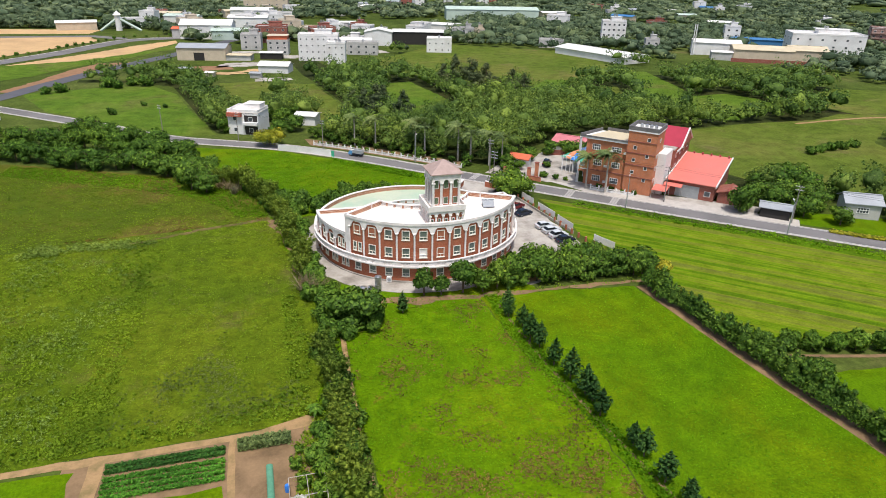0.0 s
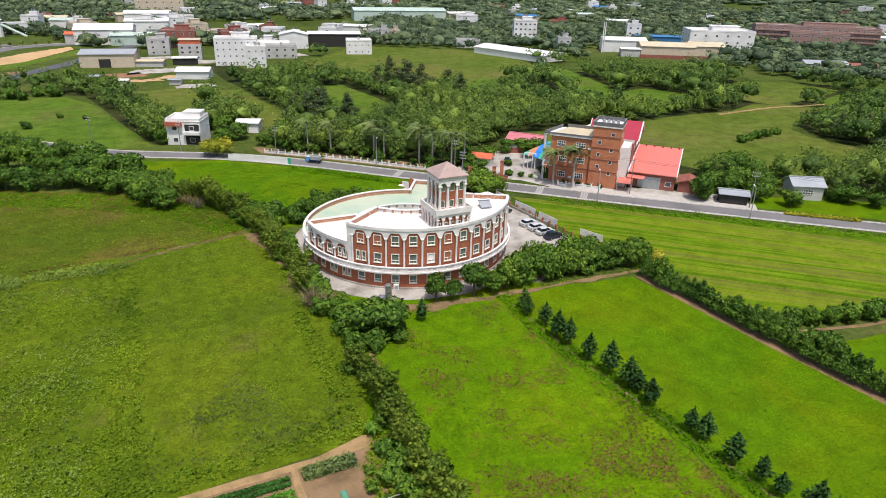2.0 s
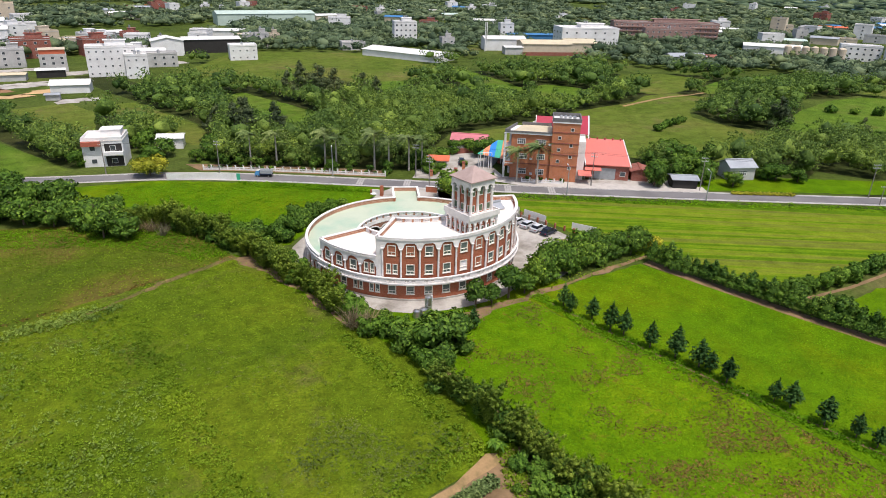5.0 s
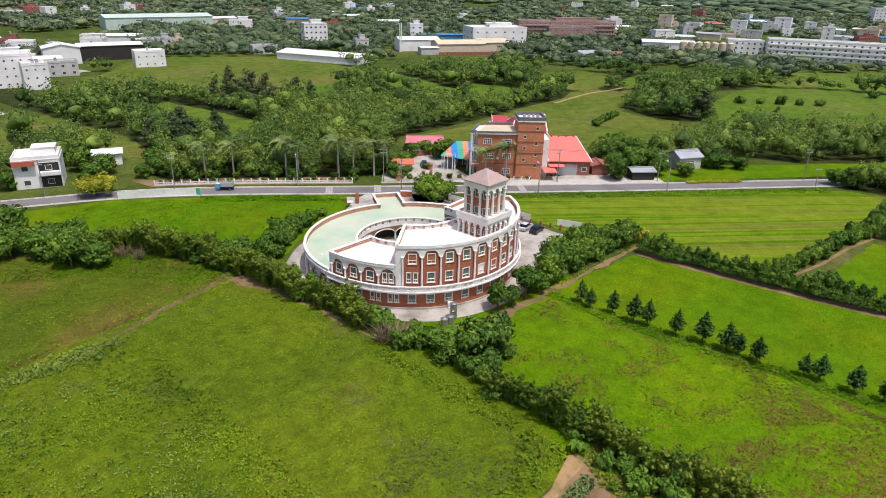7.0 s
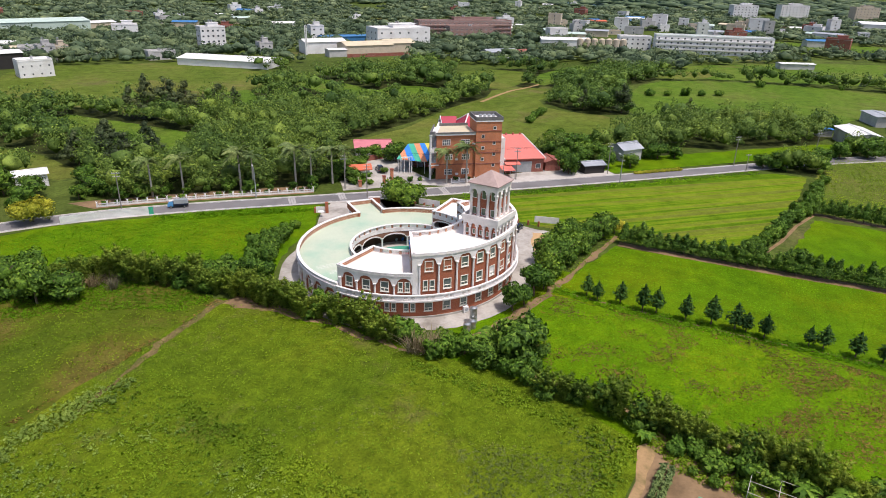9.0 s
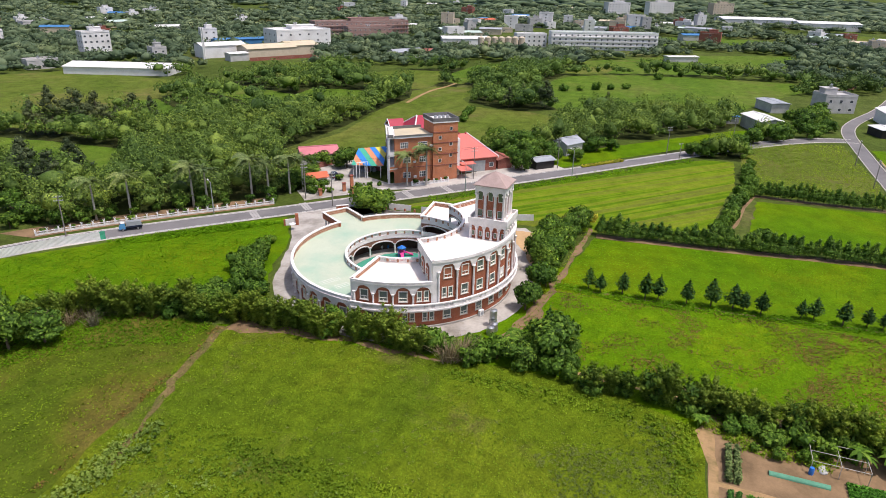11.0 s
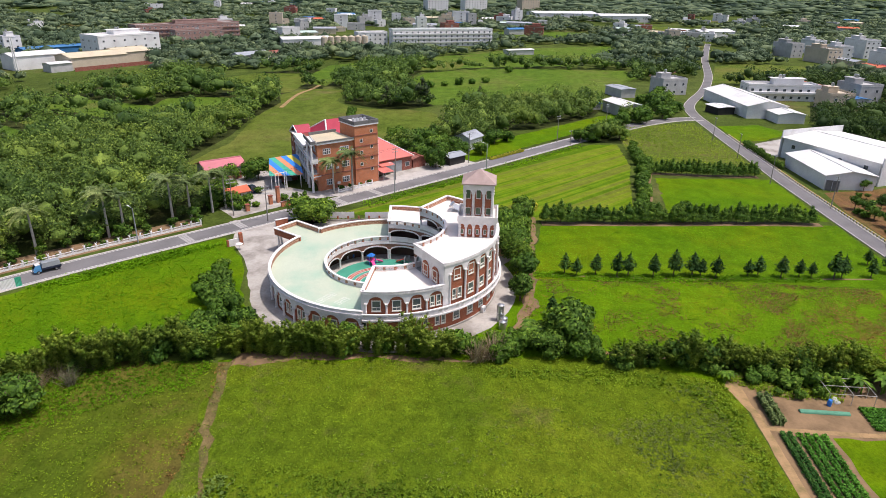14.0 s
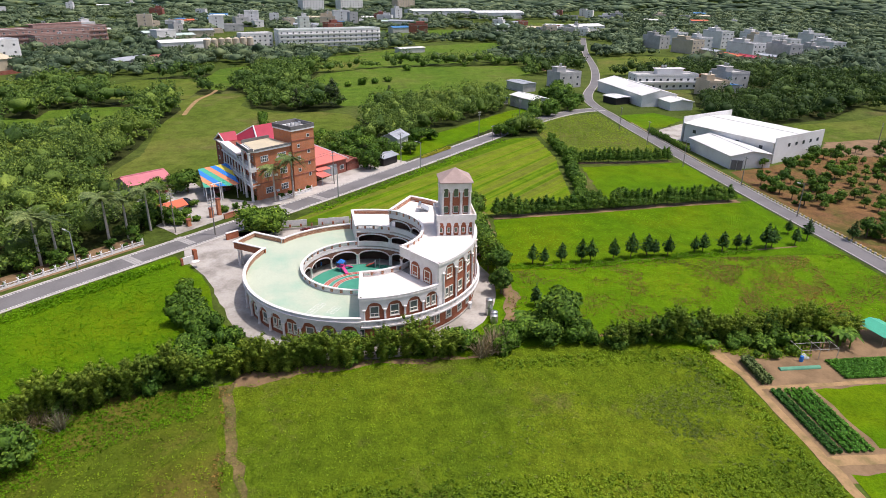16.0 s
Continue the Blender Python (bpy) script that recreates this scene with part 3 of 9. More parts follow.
ribbon("road_main", MAIN, 2.9, -2.9, M["asphalt"], "grey asphalt country road", "road", 0.06)
ribbon("road_side", SIDE, 2.15, -2.15, M["asphalt"], "narrow grey asphalt lane", "road", 0.062)
ribbon("road_edge_line", MAIN, -2.5, -2.64, M["line"], "white painted edge line", "road marking", 0.068)
ribbon("road_edge_line", MAIN, 2.64, 2.5, M["line"], "white painted edge line", "road marking", 0.068)
ribbon("road_shoulder", MAIN, -2.9, -3.4, M["kerb"], "pale concrete shoulder", "shoulder", 0.09, 0.09)
ribbon("road_shoulder", MAIN, 3.5, 2.9, M["kerb"], "pale concrete shoulder", "shoulder", 0.09, 0.09)
ribbon("lane_kerb", SIDE, 2.45, 2.15, M["kerb"], "concrete kerb of the lane", "kerb", 0.2, 0.2)
ribbon("lane_kerb", SIDE, -2.15, -2.45, M["kerb"], "concrete kerb of the lane", "kerb", 0.2, 0.2)
FAR_ROAD = smooth([(-108, 276), (-97, 298), (-86, 328), (-71, 362), (-55, 391), (-39, 420), (-31, 439), (-18, 468), (10, 520), (20, 640), (60, 800)])
NEW_ROAD = smooth([(-190, 330), (-150, 362), (-125, 396), (-105, 426), (-89, 463), (-76, 490), (-46, 499), (20, 500), (120, 500), (260, 440)])
ribbon("road_far", FAR_ROAD, 4.5, -4.5, M["dark_asphalt"], "dark new asphalt road", "road", 0.13)
ribbon("road_new", NEW_ROAD, 6, -6, M["asphalt"], "wide new road across bare land", "road", 0.135)
ribbon("road_kerb", NEW_ROAD, 7.2, 6, M["kerb"], "pale pavement of the new road", "pavement", 0.2, 0.2)
ribbon("road_back", [(-300, 522), (-159, 515), (-103, 515), (-80, 497)], 4.5, -4.5, M["asphalt"], "grey road behind the bare land", "road", 0.14)
flat("bare_land", [(-131, 417), (-113, 449), (-94, 488), (-105, 511), (-134, 512), (-260, 514), (-260, 360), (-185, 350), (-155, 378)], M["tan"], "bare tan building land", "soil", 0.10, rough=1.5)
flat("bare_land", [(-260, 536), (-165, 534), (-107, 530), (-104, 556), (-175, 568), (-260, 572)], M["tan"], "bare tan building land beyond the back road", "soil", 0.104, rough=1.5)
flat("bare_land", [(-120, 384), (-101, 410), (-86, 430), (-68, 460), (-47, 484), (-44, 470), (-65, 423), (-89, 397), (-108, 372)], M["tan"], "bare tan strip beside the new road", "soil", 0.108, rough=1.0)
flat("grass_bank", [(-112, 334), (-98, 350), (-87, 375), (-67, 400), (-51, 432), (-40, 440), (-42, 468), (-65, 423), (-88, 397), (-120, 384), (-150, 358)], M["meadow"], "grassed bank between two roads", "field", 0.112, rough=1.0)
flat("bare_bank", [(-103, 309), (-93, 336), (-87, 362), (-77, 387), (-61, 389), (-66, 372), (-83, 338), (-96, 310)], M["red_soil"], "bare reddish bank above the road", "soil", 0.116, rough=0.8)

# paved ground round the round building, its yard and the forecourt
CX, CY = 30.2, 123.1
ring = [(CX + 24.6 * math.cos(radians(a)), CY + 24.4 * math.sin(radians(a))) for a in range(105, 300, 8)]
flat("yard", ring + [(46, 97.8), (56, 99), (64, 108), (63.2, 120), (61.8, 141), (56, 147), (60, 153.5), (51.5, 160.5), (44, 157.5), (36, 152), (26, 148)], M["concrete"], "worn concrete yard round the building", "yard", 0.045, rough=0.35)
flat("hedge_grass", [(1, 67.8), (10.4, 68.6), (11, 97.5), (15, 99), (12, 103), (6.6, 110), (4.6, 133), (1, 143), (-3, 142), (0, 110)], M["lawn_b"], "uneven grass along the hedge", "field", 0.022, rough=0.4)
flat("bare_patch", [(46, 98.6), (57, 99.6), (62.5, 106), (61, 110.5), (55, 108.5), (50, 104.6), (45, 102.4)], M["tan"], "sandy bare ground beside the car park", "soil", 0.056, rough=0.5)
flat("hedge_grass", [(9, 95), (46, 94), (46, 102), (24, 102.5), (12, 106)], M["lawn_b"], "uneven grass before the building", "field", 0.016)
flat("bare_strip", [(-0.5, 142), (3.8, 141), (5, 128), (5.5, 108), (9.4, 101.4), (22, 98.4), (34, 96.6), (70, 94.6), (70, 93.6), (48, 94.6), (26, 95.6), (9, 98.6), (4.6, 108), (3.4, 128)], M["soil"], "bare dry soil strip", "soil", 0.04, rough=0.9)

flat("dry_track", [(0.6, 142.8), (-7, 140.7), (-14, 138.7), (-22, 136.1), (-31, 133.2), (-31, 132.6), (-22, 135.2), (-14, 137.6), (-7, 139.4), (0.6, 141.2)], M["rough_dry"], "dry trodden line between two fields", "path", 0.045, rough=0.55)

# vegetable plots and their earth paths
flat("path", [(-140, 67.5), (-40, 67.6), (-22, 67.2), (-6, 67.5), (3.0, 68.0), (4.0, 69.4), (2.6, 70.2), (-4, 68.5), (-30, 68.7), (-140, 68.7)], M["path"], "trodden earth path", "path", 0.05, rough=0.2)
flat("path", [(-23.0, 40), (-21.8, 40), (-20.9, 67.5), (-22.6, 67.5)], M["path"], "trodden earth path", "path", 0.052, rough=0.15)
flat("path", [(-7.2, 38), (-6.3, 38), (-6.2, 67.5), (-7.0, 67.5)], M["path"], "narrow earth path between plots", "path", 0.052, rough=0.15)
flat("path", [(7.8, 38), (8.6, 38), (9.2, 70), (10.2, 88), (9.4, 88), (8.4, 70)], M["path"], "trodden path along the hedge", "path", 0.054, rough=0.2)
flat("plot_earth", [(-25.5, 30), (9.0, 30), (9.2, 69), (-25.5, 68)], M["soil"], "bare brown earth round the vegetable plots", "soil", 0.036, rough=0.3)
flat("plot_soil", [(-20.8, 60.2), (-7.3, 60.4), (-7.2, 66.9), (-20.8, 66.6)], M["soil"], "tilled brown vegetable bed", "soil", 0.047, rough=0.2)
flat("plot_soil", [(-6.0, 55.0), (-2.6, 55.0), (-2.6, 63.8), (-6.0, 63.8)], M["soil"], "raked bare brown bed", "soil", 0.047, rough=0.15)
flat("plot_soil", [(-6.0, 44), (5.5, 44), (5.5, 54), (-6.0, 54)], M["soil"], "planted brown bed", "soil", 0.049, rough=0.2)
flat("plot_grass", [(-240, 26.5), (-24.0, 26.5), (-24.2, 66.8), (-240, 66.6)], M["lawn_b"], "grassy plot beside the path", "field", 0.046, rough=0.4)
flat("plot_grass", [(-20.4, 40), (-7.6, 40), (-7.5, 60.0), (-20.3, 59.6)], M["lawn_b"], "grassy plot below the vegetable rows", "field", 0.051, rough=0.4)
ribbon("hedge_soil", [(66.0, 92.5), (67.2, 80), (69.0, 64), (71.4, 48), (73.6, 26.5)], 0.9, -1.5, M["soil"], "bare dry soil under the hedge", "soil", 0.042)
ribbon("hedge_soil", [(113, 58.6), (112.6, 44), (113.4, 27)], 0.9, -1.4, M["soil"], "bare dry soil under the hedge", "soil", 0.042)
ribbon("hedge_soil", [(73, 66.6), (88, 62.8), (101, 60.9), (112, 58.0)], 0.35, -0.45, M["soil"], "bare sandy bank beside the hedge", "soil", 0.042)
ribbon("hedge_soil", [(37.2, 92), (37.8, 76), (39.2, 60), (41.2, 44), (42.6, 30)], 0.3, -0.25, M["soil"], "broken bare line beside the pines", "soil", 0.042)


# ---- the round building ----
R = 20.3
school = thing("round_building", "round red-brick and white building with green deck and tower", "building", pose(CX, CY, 0))


def lattice(us, vs, solid, place):
    """One connected slab over a grid of cells, open where solid(i, j) is false. place(u, v, side) gives points, side 0 inner, 1 outer."""
    bm = B()
    pts = {}

    def at(i, j, k):
        if (i, j, k) not in pts:
            pts[i, j, k] = bm.verts.new(place(us[i], vs[j], k))
        return pts[i, j, k]
    n, m = len(us) - 1, len(vs) - 1
    full = {(i, j) for i in range(n) for j in range(m) if solid((us[i] + us[i + 1]) / 2, (vs[j] + vs[j + 1]) / 2)}
    for i, j in full:
        bm.faces.new((at(i, j, 1), at(i + 1, j, 1), at(i + 1, j + 1, 1), at(i, j + 1, 1)))
        bm.faces.new((at(i, j + 1, 0), at(i + 1, j + 1, 0), at(i + 1, j, 0), at(i, j, 0)))
        for di, dj, a, b in ((-1, 0, (i, j + 1), (i, j)), (1, 0, (i + 1, j), (i + 1, j + 1)), (0, -1, (i, j), (i + 1, j)), (0, 1, (i + 1, j + 1), (i, j + 1))):
            if (i + di, j + dj) not in full:
                bm.faces.new((at(*a, 0), at(*b, 0), at(*b, 1), at(*a, 1)))
    return bm


def window_frame(w, h, bar=0.34, fat=0.14, deep=0.16):
    """A pale surround with a cross bar and a sill, about the origin, facing +x."""
    zb = -h / 2 + h * bar
    us = [-w / 2 - 0.06, -w / 2, -w / 2 + fat, -0.03, 0.03, w / 2 - fat, w / 2, w / 2 + 0.06]
    vs = [-h / 2 - 0.07, -h / 2 + 0.03, -h / 2 + fat, zb - 0.035, zb + 0.035, h / 2 - fat, h / 2]

    def solid(u, v):
        if v < -h / 2 + 0.03:
            return True
        if abs(u) > w / 2:
            return False
        return abs(u) > w / 2 - fat or v > h / 2 - fat or v < -h / 2 + fat or abs(v - zb) < 0.035 or (abs(u) < 0.03 and v < zb)
    return lattice(us, vs, solid, lambda u, v, k: ((0.12 if v < -h / 2 + 0.04 else 0.07) if k else -deep, u, v))


def mesh_of(bm, name, material):
    data = bpy.data.meshes.new(name)
    bm.normal_update()
    bm.to_mesh(data)
    bm.free()
    data.materials.append(material)
    return data


def pane_bm(w, h, x=-0.08):
    return box(B(), x - 0.02, x, -w / 2 + 0.1, w / 2 - 0.1, -h / 2 + 0.1, h / 2 - 0.1)


WIN = {}
for key, (w, h) in {"wide": (1.45, 1.9), "slim": (0.86, 1.9), "low": (1.45, 1.65), "lowslim": (0.86, 1.65), "tower": (0.8, 1.0), "small": (0.62, 1.3)}.items():
    WIN[key] = (mesh_of(window_frame(w, h), "window_frame", M["cream"]), mesh_of(pane_bm(w, h), "pane", M["glass"]), mesh_of(pane_bm(w, h, -0.03), "blind_panel", M["blind"]), mesh_of(pane_bm(w, h, -0.05), "shutter", M["white"]), w, h)


def window(parent, key, m, fill=1):
    """fill: 1 glass, 2 bricked-up panel, 3 white shutter."""
    w = placed("window", WIN[key][0], parent, m)
    placed(("pane", "blind_panel", "shutter")[fill - 1], WIN[key][fill], w)
    return w


def bay_pose(a, r=R, shift=0.0, z=0.0):
    """Pose on the curved wall at angle a, facing outward."""
    return pose(0, 0, 0, 0, 0, a) @ pose(r, shift, z)


def deg(m, r=R):
    return math.degrees(m / r)


def holes_of(kind, z0, h):
    if kind == "pair":
        return [(s * deg(0.56) - deg(0.36), s * deg(0.56) + deg(0.36), z0 + 0.1, z0 + h - 0.1) for s in (-1, 1)]
    return [(-deg(0.62), deg(0.62), z0 + 0.1, z0 + h - 0.1)]


PANEL = {}


def panel(kind, z0, z1, holes, a=4.5, r0=R - 0.4, r1=R - 0.16):
    key = (kind, z0, z1)
    if key not in PANEL:
        us = sorted({-a, 0.0, a, *(h[0] for h in holes), *(h[1] for h in holes)})
        vs = sorted({z0, z1, *(h[2] for h in holes), *(h[3] for h in holes)})
        bm = lattice(us, vs, lambda u, v: not any(h[0] < u < h[1] and h[2] < v < h[3] for h in holes), lambda u, v, k: (*polar(r1 if k else r0, u), v))
        bmesh.ops.remove_doubles(bm, verts=bm.verts[:], dist=0.0005)
        PANEL[key] = mesh_of(bm, "brick_panel", M["brick"])
    return PANEL[key]


arch_main = mesh_of(arch_band(B(), R - 0.2, R + 0.06, 3.5, 9.75, 1.25, 11.0, 4.5), "arch", M["white"])
arch_wing = mesh_of(arch_band(B(), R - 0.2, R + 0.06, 3.5, 6.15, 1.2, 7.4, 4.5), "arch", M["white"])
arch_deck = mesh_of(arch_band(B(), R - 0.05, R + 0.4, 3.5, 2.5, 1.15, 3.75, 4.5), "arch", M["white"])


def column_bm(z0, z1, r=0.17, x=R + 0.1):
    bm = B()
    tube(bm, x, 0, z0, z0 + 0.3, r * 1.5, r * 1.35, 10)
    tube(bm, x, 0, z0 + 0.3, z1 - 0.3, r * 1.12, r, 10)
    tube(bm, x, 0, z1 - 0.3, z1 - 0.1, r * 1.05, r * 1.4, 10)
    box(bm, x - r * 1.45, x + r * 1.45, -r * 1.45, r * 1.45, z1 - 0.1, z1 + 0.06)
    return bm


col_main = mesh_of(column_bm(4.0, 9.75), "column", M["white"])
col_wing = mesh_of(column_bm(4.0, 6.15), "column", M["white"])
col_deck = mesh_of(column_bm(0.0, 2.5, 0.19, R + 0.36), "column", M["white"])

MAIN_A0, MAIN_A1 = -143.4, -29.0
WING_W, WING_E = -180.6, 6.2
# ground storey under the balcony, all along the south
for k in range(21):
    a = -91 + 9 * (k - 10)
    pair = k in (3, 4, 16, 17)
    key = "lowslim" if pair else "low"
    placed("brick_panel", panel("g" + key, 0.0, 3.4, holes_of("pair" if pair else "one", 1.2, 1.65)), school, pose(0, 0, 0, 0, 0, a))
    for s in ((-0.56, 0.56) if pair else (0.0,)):
        window(school, key, bay_pose(a, R - 0.16, s, 2.02), 1)
for a0, a1 in ((-188.5, -185.5), (3.5, 6.2)):
    part("brick_panel", arc(B(), R - 0.4, R - 0.16, a0, a1, 0, 3.4), M["brick"], school)
part("plinth", arc(B(), R - 0.1, R + 0.12, WING_W, WING_E, 0, 0.35), M["concrete"], school)
# main block, two storeys of windows under one arch
fills = {0: (2, 1), 1: (2, 1), 4: (1, 3), 5: (2, 2), 6: (1, 1)}
for k in range(12):
    a = -136 + 9 * k
    first = k == 0
    holes = holes_of("pair" if first else "one", 5.0, 1.9) + holes_of("one", 8.4, 1.9)
    placed("brick_panel", panel("m%d" % first, 4.0, 11.0, holes), school, pose(0, 0, 0, 0, 0, a))
    placed("arch", arch_main, school, pose(0, 0, 0, 0, 0, a))
    up, down = fills.get(k, (1, 1))
    window(school, "wide", bay_pose(a, R - 0.16, 0, 9.36), up)
    if first:
        for s in (-0.56, 0.56):
            window(school, "slim", bay_pose(a, R - 0.16, s, 5.95), 1)
    else:
        window(school, "wide", bay_pose(a, R - 0.16, 0, 5.95), down)
for k in range(13):
    placed("column", col_main, school, pose(0, 0, 0, 0, 0, -140.5 + 9 * k))
for a0, a1 in ((MAIN_A0, -140.5), (-32.5, MAIN_A1)):
    part("wall", arc(B(), R - 0.4, R + 0.06, a0, a1, 4, 11.0), M["white"], school)
# two lower wings
for first, n, side in ((-147.6, 4, -1), (-24.4, 4, 1)):
    for k in range(n):
        a = first + side * 9 * k
        pair = k == 0
        placed("brick_panel", panel("w%d" % pair, 4.0, 7.4, holes_of("pair" if pair else "one", 4.75, 1.9)), school, pose(0, 0, 0, 0, 0, a))
        placed("arch", arch_wing, school, pose(0, 0, 0, 0, 0, a))
        for s in ((-0.56, 0.56) if pair else (0.0,)):
            window(school, "slim" if pair else "wide", bay_pose(a, R - 0.16, s, 5.7), 1)
        placed("column", col_wing, school, pose(0, 0, 0, 0, 0, a + side * 4.5))
for a0, a1 in ((WING_W, -179.0), (WING_E - 4, 7.0)):
    part("wall", arc(B(), R - 0.4, R + 0.06, a0, a1, 4, 7.4), M["white"], school)
# deck storey, arched windows with white piers
deck_windows = ("one", "one", "one", "pair", "pair", "one", "one", "pair", "one", "one", "one", "one", "one", "pair", "pair", "one", "one", "one", "one")
for k in range(19):
    a = 174.5 - 9 * k
    if 51 < a < 65:
        continue
    pair = deck_windows[k] == "pair"
    placed("brick_panel", panel("d%d" % pair, 0.0, 3.75, holes_of("pair" if pair else "one", 0.85, 1.9), r0=R - 0.25, r1=R + 0.05), school, pose(0, 0, 0, 0, 0, a))
    placed("arch", arch_deck, school, pose(0, 0, 0, 0, 0, a))
    for s in ((-0.56, 0.56) if pair else (0.0,)):
        window(school, "slim" if pair else "wide", bay_pose(a, R + 0.05, s, 1.8), 1)
    placed("column", col_deck, school, pose(0, 0, 0, 0, 0, a + 4.5))


def parapet(a0, a1, z0, z1, r0, r1, outer=1, panels=False):
    """Low wall on a roof edge: white outside, tiled inside, pale coping."""
    inner = r0 if outer > 0 else r1
    wall = part("parapet", arc(B(), r0, r1, a0, a1, z0, z1 - 0.16), M["white"], school)
    part("coping", arc(B(), r0 - 0.12, r1 + 0.12, a0, a1, z1 - 0.16, z1), M["white"], wall)
    if outer > 0:
        part("tile_lining", arc(B(), r0 - 0.05, r0 - 0.003, a0, a1, z0 + 0.1, z1 - 0.17), M["lining"], wall)
    return wall


def straight(p, q, z0, z1, thick, lining, side, name="parapet", mat="white"):
    """A straight wall from p to q (polar radius, angle) with coping, tiled on one side (+1 left of p to q)."""
    p, q = Vector(polar(*p)), Vector(polar(*q))
    d = (q - p).normalized()
    n = Vector((-d.y, d.x))

    def slab(o0, o1, e, za, zb):
        pts = [p - d * e + n * o0, q + d * e + n * o0, q + d * e + n * o1, p - d * e + n * o1]
        return hexa(B(), [(*v, za) for v in pts], [(*v, zb) for v in pts])
    wall = part(name, slab(-thick / 2, thick / 2, 0, z0, z1 - 0.16), M[mat], school)
    part("coping", slab(-thick / 2 - 0.12, thick / 2 + 0.12, 0.1, z1 - 0.16, z1), M["white"], wall)
    if lining:
        o = side * (thick / 2 + 0.003)
        lo, hi = sorted((o, o + side * 0.05))
        part("tile_lining", slab(lo, hi, -0.15, lining, z1 - 0.17), M["lining"], wall)
    return wall


RI = 10.8
# roofs and decks
part("roof_slab", arc(B(), RI, R - 0.35, MAIN_A0, MAIN_A1, 10.4, 10.8), M["roof_white"], school, "pale screeded flat roof")
part("roof_slab", arc(B(), RI, R - 0.35, WING_W, MAIN_A0, 7.0, 7.35), M["roof_white"], school, "pale screeded flat roof")
part("roof_slab", arc(B(), RI, R - 0.35, MAIN_A1, WING_E, 7.0, 7.35), M["roof_white"], school, "pale screeded flat roof")
part("deck", arc(B(), RI + 0.1, R + 0.2, WING_E, 180 - 0.6, 3.75, 4.05), M["deck"], school, "pale green painted roof deck")
part("floor_slab", arc(B(), RI, R - 0.35, WING_W, WING_E, 3.6, 4.0), M["concrete"], school)
part("floor_slab", arc(B(), RI, R - 0.35, MAIN_A0, MAIN_A1, 7.05, 7.4), M["concrete"], school)
part("floor_slab", arc(B(), RI - 0.2, R - 0.4, 0, 360, 0.02, 0.12), M["concrete"], school)
# parapets
parapet(MAIN_A0, MAIN_A1, 10.82, 11.8, R - 0.25, R + 0.06)
part("cornice", arc(B(), R + 0.07, R + 0.2, MAIN_A0 - 0.5, MAIN_A1 + 0.5, 11.3, 11.6), M["white"], school)
parapet(WING_W, MAIN_A0, 7.35, 8.25, R - 0.25, R + 0.06)
parapet(MAIN_A1, WING_E, 7.35, 8.25, R - 0.25, R + 0.06)
part("cornice", arc(B(), R + 0.07, R + 0.18, WING_W, MAIN_A0 - 0.6, 7.7, 7.95), M["white"], school)
parapet(64.5, 179.6, 3.76, 5.05, R + 0.2, R + 0.5)
parapet(WING_E, 50.8, 3.76, 5.05, R + 0.2, R + 0.5)
part("cornice", arc(B(), R + 0.51, R + 0.7, 65, 179.6, 4.3, 4.5), M["white"], school)
# inner edges of the roofs: white rails of balusters between tiled posts
BAY = 9.0
bars = [-BAY / 2 + 1.7 + k * (BAY - 2.4) / 6.6 for k in range(7)]
us = sorted([-BAY / 2 + 0.95, BAY / 2 - 0.95] + [b + e for b in bars for e in (-0.3, 0.3) if abs(b + e) < BAY / 2 - 0.95])
baluster_row = mesh_of(lattice(us, [0, 0.05, 0.57, 0.62], lambda u, v: v < 0.05 or v > 0.57 or any(abs(u - b) < 0.3 for b in bars), lambda u, v, k: (*polar(RI + 0.14 if k else RI + 0.02, u), v)), "railing", M["white"])
rail_post = mesh_of(arc(B(), RI - 0.08, RI + 0.24, -0.95, 0.95, 0, 0.62, 9), "tile_post", M["lining"])
for a0, a1, z in ((MAIN_A0, MAIN_A1, 10.8), (WING_W, MAIN_A0, 7.35), (MAIN_A1, WING_E, 7.35), (WING_E, 179.4, 4.05)):
    rail = part("parapet", arc(B(), RI - 0.05, RI + 0.2, a0, a1, z - 0.35, z + 0.22), M["white"], school)
    part("coping", arc(B(), RI - 0.15, RI + 0.3, a0, a1, z + 0.84, z + 1.0), M["white"], rail)
    n = max(1, round((a1 - a0) / BAY))
    for i in range(n + 1):
        a = a0 + (a1 - a0) * i / n
        turn = pose(0, 0, z + 0.22, 0, 0, min(max(a, a0 + 1), a1 - 1))
        placed("tile_post", rail_post, rail, turn)
        if i < n:
            placed("railing", baluster_row, rail, pose(0, 0, z + 0.22, 0, 0, a + (a1 - a0) / n / 2))
# end walls of the blocks
straight((RI, -180.6), (R, -180.6), 3.9, 8.25, 0.3, 7.45, 1, "end_wall")
straight((RI, WING_E), (R, WING_E), 3.9, 8.25, 0.3, 7.45, -1, "end_wall")
straight((RI + 2.6, MAIN_A0), (R, MAIN_A0), 4.0, 11.8, 0.3, 10.9, 1, "end_wall")
straight((RI, MAIN_A0), (RI + 2.6, MAIN_A0), 10.0, 11.8, 0.3, 10.9, 1, "end_wall", "white")
straight((RI + 2.6, MAIN_A1), (R, MAIN_A1), 4.0, 11.8, 0.3, 10.9, -1, "end_wall")
straight((RI, MAIN_A1), (RI + 2.6, MAIN_A1), 10.0, 11.8, 0.3, 10.9, -1, "end_wall", "white")
